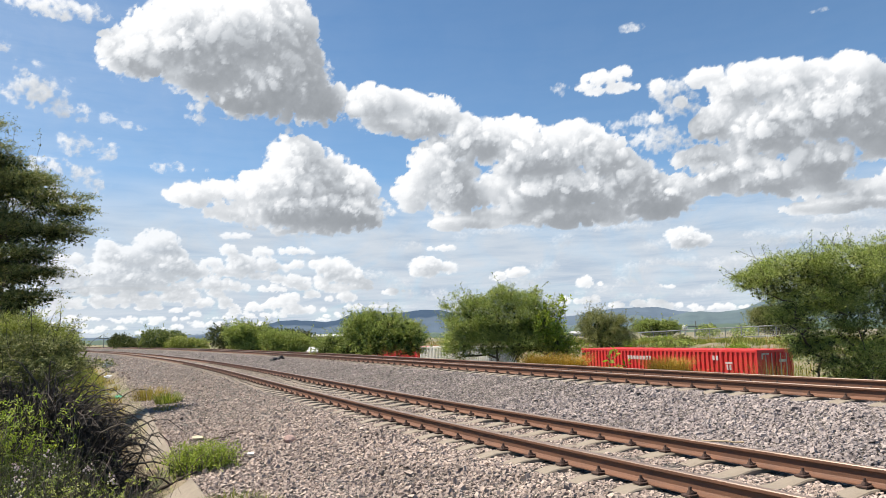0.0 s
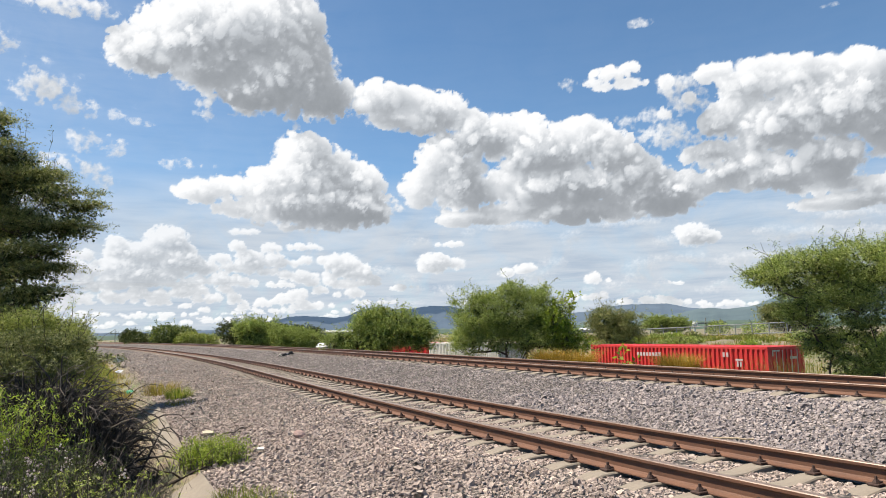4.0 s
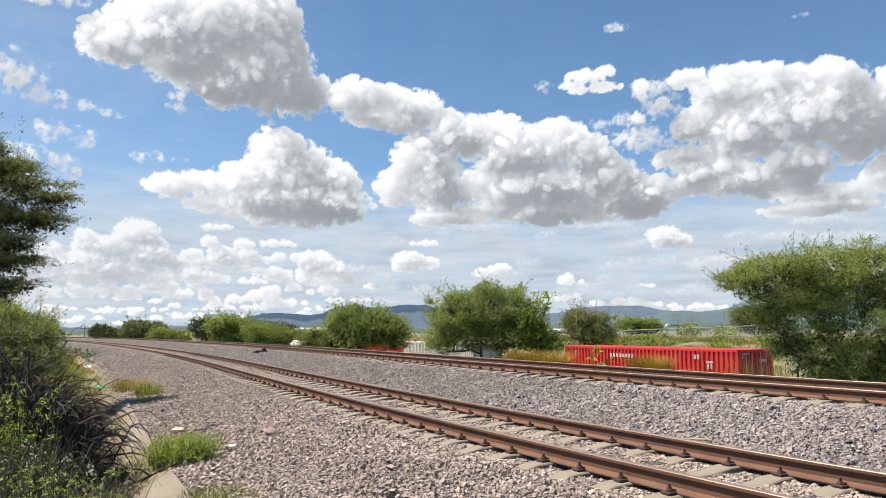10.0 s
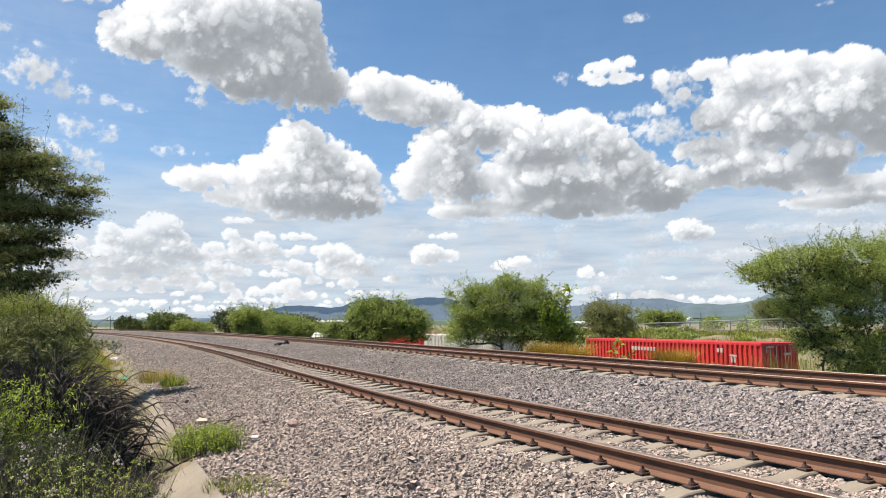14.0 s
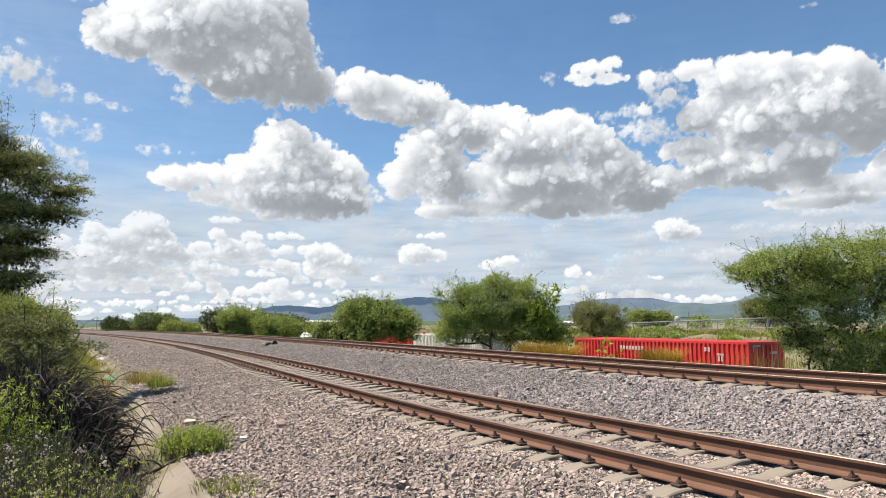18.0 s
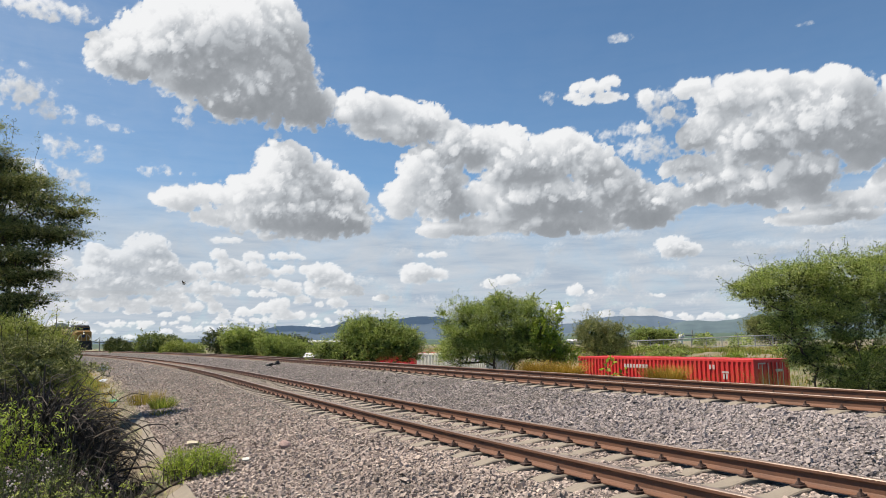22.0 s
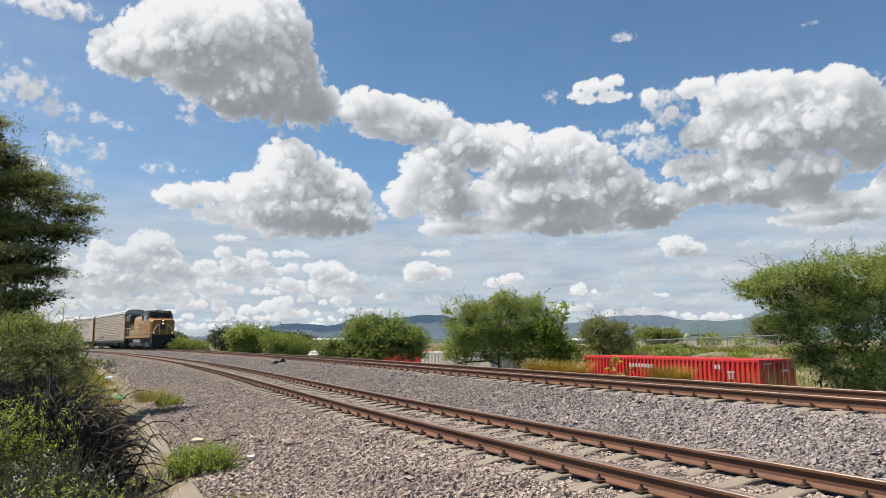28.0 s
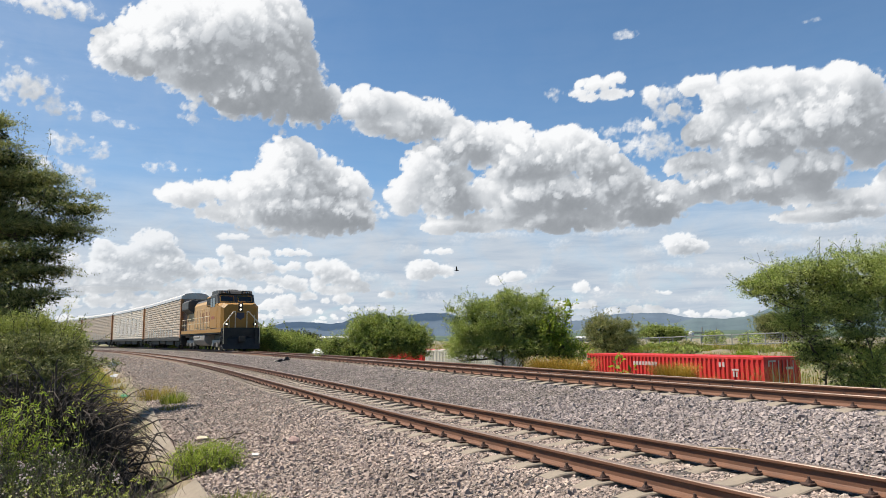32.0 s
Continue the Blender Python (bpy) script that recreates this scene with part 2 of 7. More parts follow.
LETTERS = plain("white_lettering", (0.42, 0.37, 0.36), 0.6)
BARK = worn("bark", (0.094, 0.072, 0.054), (0.050, 0.036, 0.029), 0.95, 0.0, 9, 0.6, 60, 0.6)
LEAF = island_mat("mesquite_leaves", [(0.0, (0.074, 0.101, 0.031)), (0.4, (0.227, 0.292, 0.073)), (0.78, (0.419, 0.477, 0.131)), (1.0, (0.598, 0.608, 0.264))], 0.6, 0, 0, 0.35)
# dark-leaved plants, and inside crowns a dark colour standing in for shade
LEAF_DARK_AND_SHADE = island_mat("dark_and_shade_leaves", [(0.0, (0.025, 0.034, 0.011)), (0.5, (0.062, 0.079, 0.025)), (1.0, (0.149, 0.162, 0.056))], 0.6, 0, 0, 0.25)
LEAF_BRIGHT = island_mat("bright_broad_leaves", [(0.0, (0.163, 0.230, 0.034)), (0.5, (0.283, 0.359, 0.058)), (1.0, (0.426, 0.459, 0.114))], 0.5, 0, 0, 0.45)
LEAF_BROWN = island_mat("olive_feathery_leaves", [(0.0, (0.093, 0.106, 0.044)), (0.4, (0.197, 0.213, 0.074)), (0.75, (0.289, 0.308, 0.109)), (1.0, (0.475, 0.414, 0.209))], 0.7, 0, 0, 0.25)
LEAF_YELLOW = island_mat("yellow_green_leaves", [(0.0, (0.135, 0.168, 0.033)), (0.5, (0.288, 0.325, 0.077)), (1.0, (0.450, 0.454, 0.165))], 0.6, 0, 0, 0.3)
LEAF_DEEP = island_mat("deep_green_leaves", [(0.0, (0.055, 0.080, 0.025)), (0.5, (0.135, 0.172, 0.048)), (1.0, (0.270, 0.290, 0.095))], 0.6, 0, 0, 0.3)
LEAF_FROND = island_mat("grey_green_fronds", [(0.0, (0.071, 0.084, 0.034)), (0.5, (0.182, 0.198, 0.076)), (1.0, (0.355, 0.352, 0.152))], 0.6, 0, 0, 0.25)
STRAW = island_mat("dry_yellow_grass", [(0.0, (0.221, 0.160, 0.035)), (0.5, (0.394, 0.290, 0.070)), (0.8, (0.295, 0.260, 0.070)), (1.0, (0.492, 0.386, 0.170))], 0.8, 0, 0, 0.3)
GRASS = island_mat("green_grass", [(0.0, (0.111, 0.148, 0.028)), (0.5, (0.204, 0.242, 0.048)), (0.85, (0.289, 0.289, 0.085)), (1.0, (0.408, 0.328, 0.171))], 0.7, 0, 0, 0.45)
TWIG = island_mat("dead_twigs", [(0.0, (0.060, 0.048, 0.044)), (0.6, (0.120, 0.096, 0.081)), (1.0, (0.264, 0.216, 0.175))], 0.9, 0, 0)
TWIG_DARK = island_mat("dark_dead_wood", [(0.0, (0.025, 0.02, 0.018)), (0.6, (0.05, 0.04, 0.034)), (1.0, (0.12, 0.095, 0.075))], 0.9, 0, 0)
GOLD = island_mat("golden_grass", [(0.0, (0.226, 0.136, 0.024)), (0.5, (0.404, 0.245, 0.045)), (0.8, (0.340, 0.238, 0.057)), (1.0, (0.517, 0.326, 0.122))], 0.8, 0, 0, 0.3)

# ---- ground ----
def ground_mat():
    mat, n, l, b = material("dry_grassy_earth", 0.95)
    c = coords(n)
    big, mid, fine = noise_tex(n, l, 0.12, 5, 0.6, c), noise_tex(n, l, 1.3, 6, 0.65, c), noise_tex(n, l, 22, 5, 0.7, c)
    earth = ramp(n, l, fine, [(0.25, (0.104, 0.080, 0.056)), (0.5, (0.192, 0.152, 0.104)), (0.8, (0.272, 0.224, 0.160))])
    green = ramp(n, l, fine, [(0.25, (0.040, 0.064, 0.016)), (0.55, (0.096, 0.128, 0.040)), (0.8, (0.176, 0.176, 0.072))])
    l.new(mix(n, l, ramp(n, l, calc(n, l, "ADD", calc(n, l, "MULTIPLY", big, 0.6), calc(n, l, "MULTIPLY", mid, 0.5)), [(0.5, (0, 0, 0)), (0.68, (1, 1, 1))]), earth, green), b.inputs["Base Color"])
    bump(n, l, b, fine, 0.6, 0.05)
    return mat


def ballast_mat():
    mat, n, l, b = material("ballast_bed", 0.95)
    c = coords(n)
    v = n.new("ShaderNodeTexVoronoi")
    v.inputs["Scale"].default_value, v.inputs["Randomness"].default_value = 19, 1.0
    l.new(c, v.inputs["Vector"])
    sep = n.new("ShaderNodeSeparateColor")
    l.new(v.outputs["Color"], sep.inputs[0])
    # bed colour kept darker than the loose stones, for shaded gaps between them
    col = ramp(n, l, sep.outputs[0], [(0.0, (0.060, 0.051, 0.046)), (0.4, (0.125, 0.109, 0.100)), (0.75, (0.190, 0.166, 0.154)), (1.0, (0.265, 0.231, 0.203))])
    # shade between stones is painted in: darker towards each cell's edge
    gap_shade = ramp(n, l, v.outputs["Distance"], [(0.0, (1, 1, 1)), (0.45, (0.85, 0.85, 0.85)), (0.75, (0.25, 0.24, 0.22))])
    col = mix(n, l, 0.8, col, gap_shade, "MULTIPLY")
    big = noise_tex(n, l, 0.5, 5, 0.6, c)
    col = mix(n, l, 0.6, col, ramp(n, l, big, [(0.35, (0.75, 0.72, 0.68)), (0.65, (1.05, 1.03, 1.0))]), "MULTIPLY")
    l.new(col, b.inputs["Base Color"])
    bump(n, l, b, calc(n, l, "SUBTRACT", 1.0, v.outputs["Distance"]), 1.0, 0.06)
    return mat


EARTH, BALLAST = ground_mat(), ballast_mat()


def build_ground():
    ang = np.radians(np.concatenate([np.arange(-180, -44, 4.0), np.arange(-44, 44, 0.5), np.arange(44, 181, 4.0)]))
    rad = np.concatenate([[0.0, 0.3, 0.7, 1.2, 1.7, 2.3], np.geomspace(3, 60, 75), np.geomspace(63, 4700, 60)])
    a, r = np.meshgrid(ang, rad)
    x, y = (np.sin(a) * r).ravel() + 0.13, (np.cos(a) * r).ravel() - 0.21
    s, lat = beside(x, y)
    under = np.clip(np.minimum(lat + 4.3, GAP + 2.6 - lat) / 0.5, 0, 1) * 0.25
    z = ground_z(x, y) - under
    na = len(ang)
    i, k = np.meshgrid(np.arange(len(rad) - 1), np.arange(na - 1), indexing="ij")
    f = np.stack([i * na + k, (i + 1) * na + k, (i + 1) * na + k + 1, i * na + k + 1], -1).reshape(-1, 4)[:, ::-1]
    tagged(new("ground", mesh_of("ground", np.stack([x, y, z], 1), f, EARTH, True)), "dry earth with patchy green grass beside the railway", "ground", kind="structure")
    # the stone bed under both tracks
    s = np.concatenate([np.arange(-24, 60, 0.4), np.arange(60, 420, 3.0)])
    lat = np.array([-4.6, -4.45, -4.0, -3.4, -2.6, -2.0, -1.5, -1.25, -0.9, -0.4, 0, 0.4, 0.9, 1.25, 1.6, 2.2, 2.8, GAP - 1.7, GAP - 1.25, GAP - 0.6, GAP, GAP + 0.6, GAP + 1.25, GAP + 1.7, GAP + 2.3, GAP + 3.0, GAP + 3.3])
    sg, lg = np.meshgrid(s, lat, indexing="ij")
    x, y, _ = line(sg.ravel(), lg.ravel())
    z = np.interp(lg.ravel(), PROFILE_AT, PROFILE_Z) + 0.015 * lumps(x, y, 0.7, 1.0)
    edge = (lg.ravel() < -4.5) | (lg.ravel() > GAP + 3.2)
    z = np.where(edge, z - 0.5, z)
    nl = len(lat)
    i, k = np.meshgrid(np.arange(len(s) - 1), np.arange(nl - 1), indexing="ij")
    f = np.stack([i * nl + k, (i + 1) * nl + k, (i + 1) * nl + k + 1, i * nl + k + 1], -1).reshape(-1, 4)[:, ::-1]
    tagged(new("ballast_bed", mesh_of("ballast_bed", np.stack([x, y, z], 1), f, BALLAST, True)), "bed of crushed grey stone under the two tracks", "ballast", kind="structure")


build_ground()


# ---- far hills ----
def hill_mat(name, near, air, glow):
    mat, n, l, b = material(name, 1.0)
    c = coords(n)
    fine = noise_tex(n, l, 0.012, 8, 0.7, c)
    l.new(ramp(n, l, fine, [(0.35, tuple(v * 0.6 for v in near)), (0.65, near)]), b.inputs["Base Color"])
    # the haze of distance is added as a faint blue glow of the surface
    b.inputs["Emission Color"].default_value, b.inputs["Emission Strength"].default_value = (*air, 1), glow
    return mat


def ridge(name, dist, deep, outline, material_, label):
    """A mountain ridge: outline gives (degrees to the right, degrees above the eye)."""
    a = np.arange(outline[0][0], outline[-1][0] + 0.01, 0.12)
    up = np.interp(a, [o[0] for o in outline], [o[1] for o in outline])
    up = np.convolve(np.pad(up, 3, "edge"), [0.1, 0.15, 0.18, 0.14, 0.18, 0.15, 0.1], "valid")
    rows = []
    for k, (fd, fh) in enumerate(((1.0, 0.0), (1.06, 0.45), (1.1, 0.72), (1.16, 1.0), (1.3, 0.3))):
        d = dist * fd
        h = 1.4 + d * np.tan(np.radians(up)) * fh + (0 if k in (0, 4) else 1) * dist * 0.0011 * np.array([noise.noise(Vector((q * 1.9, k * 3.1, dist))) + 0.5 * noise.noise(Vector((q * 5.3, k, dist))) for q in a]) - (12 if k in (0, 4) else 0)
        d = d + dist * 0.03 * np.array([noise.noise(Vector((q * 0.8, k * 2.0, 5))) for q in a])
        rows.append(np.stack([np.sin(np.radians(a)) * d, np.cos(np.radians(a)) * d, h], 1))
    n = len(a)
    i, k = np.meshgrid(np.arange(4), np.arange(n - 1), indexing="ij")
    f = np.stack([i * n + k, i * n + k + 1, (i + 1) * n + k + 1, (i + 1) * n + k], -1).reshape(-1, 4)
    tagged(new(name, mesh_of(name, np.concatenate(rows), f, material_, True)), label, "hills", kind="structure")


# haze colour that the hills and far woods are made to glow with
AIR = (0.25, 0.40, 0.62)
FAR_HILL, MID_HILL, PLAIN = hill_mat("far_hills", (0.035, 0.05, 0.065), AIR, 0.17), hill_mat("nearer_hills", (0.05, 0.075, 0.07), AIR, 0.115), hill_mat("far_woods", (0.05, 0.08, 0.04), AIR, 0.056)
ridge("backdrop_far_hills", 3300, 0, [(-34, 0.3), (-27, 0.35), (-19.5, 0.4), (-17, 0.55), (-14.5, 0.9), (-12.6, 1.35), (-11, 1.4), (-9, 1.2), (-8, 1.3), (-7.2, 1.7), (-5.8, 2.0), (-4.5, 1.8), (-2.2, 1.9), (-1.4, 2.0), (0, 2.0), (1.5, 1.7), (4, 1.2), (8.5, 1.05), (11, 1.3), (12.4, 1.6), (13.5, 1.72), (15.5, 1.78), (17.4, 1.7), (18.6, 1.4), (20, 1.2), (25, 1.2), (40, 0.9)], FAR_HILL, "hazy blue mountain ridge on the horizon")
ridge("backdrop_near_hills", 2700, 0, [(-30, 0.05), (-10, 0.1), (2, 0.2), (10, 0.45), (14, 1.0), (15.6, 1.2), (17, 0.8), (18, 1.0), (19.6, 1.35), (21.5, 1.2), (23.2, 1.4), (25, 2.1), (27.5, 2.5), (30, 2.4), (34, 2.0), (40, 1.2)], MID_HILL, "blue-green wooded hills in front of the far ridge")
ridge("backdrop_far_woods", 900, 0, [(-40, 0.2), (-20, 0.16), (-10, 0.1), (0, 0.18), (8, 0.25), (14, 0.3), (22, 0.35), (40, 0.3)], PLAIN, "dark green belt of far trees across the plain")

# ---- clouds ----
# lumps of cloud: degrees to the right, degrees up, half width, half height
GREAT_CLOUD = [(-26.1, 21.0, 0.8, 0.77), (-24.2, 22.3, 1.0, 0.78), (-21.8, 24.0, 1.2, 0.93), (-19.3, 25.1, 1.3, 0.85), (-15.8, 25.9, 1.3, 0.79), (-13.1, 25.7, 1.2, 1.03), (-11.5, 23.6, 0.9, 1.07), (-10.9, 21.6, 0.8, 0.92), (-8.9, 19.2, 0.8, 0.77), (-23.3, 20.1, 1.0, 0.72), (-16.1, 19.6, 1.5, 0.92), (-24.7, 20.8, 2.2, 1.64), (-21.9, 22.1, 3.1, 2.44), (-17.7, 23.0, 4.7, 2.88), (-14.6, 23.0, 3.2, 3.18), (-13.5, 20.0, 3.2, 2.61), (-11.0, 18.4, 2.3, 1.63), (-15.6, 18.5, 2.8, 1.43), (-19.5, 19.9, 2.9, 1.47), (-17.7, 21.5, 4.9, 2.52), (-20.5, 23.8, 2.9, 1.88)]
GREAT_CLOUD_TAIL = [(-6.6, 18.3, 1.9, 1.39), (-3.8, 18.0, 2.4, 1.22), (-1.2, 17.7, 2.0, 1.23), (-4.3, 16.7, 2.8, 0.7), (-2.2, 16.2, 1.4, 0.62)]
LEFT_CLOUD = [(-12.7, 15.0, 1.0, 0.87), (-10.9, 14.5, 0.9, 0.79), (-14.2, 12.9, 0.9, 0.79), (-8.4, 12.9, 1.0, 0.8), (-6.4, 11.7, 0.6, 0.63), (-21.3, 11.3, 0.6, 0.51), (-9.5, 13.4, 0.8, 0.71), (-20.4, 11.0, 1.6, 0.93), (-18.8, 11.2, 1.2, 1.03), (-17.8, 9.7, 1.5, 0.65), (-15.5, 11.2, 2.1, 1.52), (-12.7, 13.6, 1.9, 1.93), (-10.2, 12.5, 2.2, 1.86), (-7.9, 11.7, 1.8, 1.57), (-11.1, 9.9, 5.1, 1.6), (-7.0, 9.8, 1.5, 1.26), (-12.9, 11.6, 2.6, 1.98)]
MIDDLE_CLOUD = [(14.4, 12.9, 1.0, 0.78), (10.5, 15.8, 1.0, 0.79), (8.2, 15.2, 0.9, 0.7), (3.7, 16.6, 0.9, 0.62), (12.7, 14.7, 0.8, 0.61), (-2.7, 12.6, 0.8, 0.72), (-1.0, 15.2, 0.9, 0.71), (5.5, 16.7, 0.8, 0.53), (16.1, 11.5, 0.9, 0.69), (-2.9, 11.5, 1.6, 1.35), (-1.1, 13.5, 1.8, 1.88), (0.3, 11.5, 2.1, 2.17), (0.6, 16.8, 1.9, 0.97), (2.7, 15.3, 2.7, 1.6), (5.5, 15.6, 2.1, 1.33), (7.3, 13.8, 3.2, 2.05), (10.5, 14.4, 2.3, 1.84), (12.7, 13.3, 1.9, 1.75), (9.0, 11.0, 4.0, 1.61), (14.4, 11.5, 2.1, 1.75), (16.5, 10.1, 2.6, 1.39), (12.5, 9.3, 2.7, 0.97)]
MIDDLE_CLOUD_A = [(5.2, 11.4, 3.2, 1.53), (4.4, 9.3, 4.3, 0.72), (0.8, 8.9, 2.5, 0.55), (18.4, 10.7, 1.9, 0.94), (9.4, 9.1, 2.7, 0.8)]
MIDDLE_CLOUD += MIDDLE_CLOUD_A
RIGHT_CLOUD = [(23.2, 18.75, 0.8, 0.64), (24.5, 18.85, 0.9, 0.63), (28.5, 17.95, 1.1, 0.69), (30.0, 18.15, 0.9, 0.75), (31.1, 17.35, 0.8, 0.67), (26.6, 17.75, 0.9, 0.55), (20.0, 19.05, 0.7, 0.41), (21.5, 16.2, 0.9, 0.74), (23.0, 16.4, 1.0, 0.65), (20.4, 15.2, 0.7, 0.58), (20.7, 18.75, 1.6, 0.69), (22.7, 17.55, 1.7, 1.53), (24.2, 18.35, 1.7, 0.95), (25.9, 17.35, 2.1, 1.58), (27.9, 17.45, 1.9, 1.16), (29.9, 17.25, 1.8, 1.29), (31.6, 16.2, 1.5, 1.51), (22.2, 15.7, 2.0, 1.32), (20.9, 14.9, 1.5, 1.08), (24.1, 14.2, 2.4, 2.12), (26.8, 15.1, 2.3, 2.3), (29.5, 14.9, 2.7, 2.25)]
RIGHT_CLOUD_A = [(31.9, 13.7, 1.7, 2.21), (19.9, 12.9, 2.0, 1.01), (22.3, 11.4, 2.9, 1.34), (24.4, 10.8, 2.3, 1.23), (28.0, 11.7, 2.0, 1.43), (27.4, 9.9, 2.4, 0.8), (31.4, 9.3, 1.5, 0.85), (34.5, 15.0, 2.2, 2.2), (34.7, 10.4, 2.5, 1.49), (29.2, 8.4, 3.5, 0.55)]
RIGHT_CLOUD += RIGHT_CLOUD_A
SCRAPS = [(9.3, 19.1, 0.7, 0.6), (17.5, 18.2, 1.5, 0.9), (18.4, 16.9, 1.5, 0.9), (15.3, 23.0, 1.0, 0.36), (28.8, 21.9, 0.7, 0.15), (15.9, 16.2, 1.0, 0.6), (16.7, 14.6, 2.1, 0.94), (18.6, 14.1, 1.3, 0.76), (13.9, 15.8, 1.0, 0.6), (-13.0, 16.1, 0.4, 0.43), (-19.9, 17.4, 1.1, 1.0), (-17.1, 17.0, 1.1, 0.29), (-14.6, 9.0, 1.8, 0.44), (-12.4, 8.0, 1.0, 0.27), (19.9, 12.1, 1.6, 0.59)]
SMALL_CLOUDS = [(12.7, 19.5, 1.4, 0.6), (14.2, 19.8, 0.9, 0.5), (11.3, 19.0, 0.9, 0.4), (14.0, 18.7, 1.3, 0.45), (12.2, 18.6, 1.0, 0.4), (17.2, 18.3, 1.0, 0.75), (18.5, 17.0, 1.0, 0.7), (16.4, 16.2, 0.8, 0.5)]
LEFT_SCRAPS = [(-30.3, 23.2, 3.4, 0.73), (-27.5, 23.2, 1.2, 0.75), (-31.7, 19.1, 1.0, 0.56), (-31.2, 17.5, 2.0, 1.06), (-29.0, 16.5, 1.5, 0.7), (-28.1, 16.0, 0.9, 0.39), (-26.2, 16.2, 0.8, 0.44), (-24.9, 15.8, 1.4, 0.32), (-28.6, 14.1, 1.1, 0.79), (-26.7, 13.9, 1.1, 0.72), (-22.0, 13.0, 1.3, 0.46), (-19.8, 12.9, 0.7, 0.26), (-30.1, 12.5, 1.8, 0.7), (-27.9, 12.0, 1.2, 0.72), (-26.9, 11.2, 0.8, 0.73), (-31.0, 10.4, 2.4, 1.17), (-34.9, 20.3, 1.9, 1.06), (-35.2, 15.5, 1.6, 0.91), (-24.9, 16.8, 0.5, 0.24), (-28.9, 18.5, 0.4, 0.31)]
LOW_CLOUDS = [(-23.1, 7.3, 3.3, 1.25), (-20.2, 7.0, 1.9, 0.94), (-25.8, 6.7, 2.4, 1.15), (-21.5, 5.6, 3.8, 0.93), (-24.2, 4.6, 3.2, 0.74), (-15.8, 7.1, 2.3, 0.7), (-14.1, 6.0, 1.4, 0.62), (-12.1, 6.9, 1.8, 0.35), (-8.8, 5.4, 1.9, 0.9), (-7.2, 4.7, 1.3, 0.63), (-11.9, 4.5, 1.7, 0.53), (-9.9, 4.1, 2.4, 0.4), (-18.6, 4.3, 2.7, 0.56), (-26.8, 4.3, 2.4, 0.73), (-21.4, 3.3, 3.7, 0.38), (-25.6, 3.1, 3.1, 0.41), (-30.0, 5.3, 2.7, 1.18), (-29.9, 3.4, 3.1, 0.55), (-17.2, 5.3, 1.2, 0.43), (-16.7, 8.1, 1.5, 0.35), (-1.1, 5.7, 1.7, 0.82), (-1.9, 5.1, 1.0, 0.45)]
LOW_CLOUDS_A = [(-0.4, 7.0, 1.4, 0.32), (1.7, 2.4, 1.5, 0.45), (5.2, 4.8, 1.4, 0.59), (11.5, 4.0, 1.2, 0.58), (18.9, 7.0, 1.8, 0.86), (14.8, 2.2, 2.6, 0.48), (10.5, 2.6, 1.8, 0.44), (17.5, 1.9, 2.3, 0.34), (16.6, 3.4, 1.1, 0.26), (-4.3, 3.6, 1.8, 0.32), (21.0, 1.6, 2.4, 0.29), (-13.6, 2.7, 2.6, 0.35), (-6.5, 2.5, 2.2, 0.27)]
LOW_CLOUDS += LOW_CLOUDS_A
LOW_SCRAPS = [(22.3, 5.1, 2.3, 0.34), (27.9, 4.0, 2.5, 0.36), (13.8, 8.1, 3.0, 0.35), (29.2, 7.6, 2.4, 0.4), (4.4, 8.2, 3.2, 0.32), (24.0, 6.9, 1.5, 0.42), (29.8, 6.4, 2.1, 0.47), (16.7, 6.5, 1.3, 0.48), (-2.9, 7.2, 1.0, 0.41), (1.4, 7.8, 0.9, 0.59), (26.2, 6.4, 2.8, 0.61), (31.7, 5.0, 2.0, 0.54), (8.4, 5.6, 0.5, 0.13), (14.5, 5.0, 0.9, 0.22), (7.8, 4.0, 0.6, 0.18)]


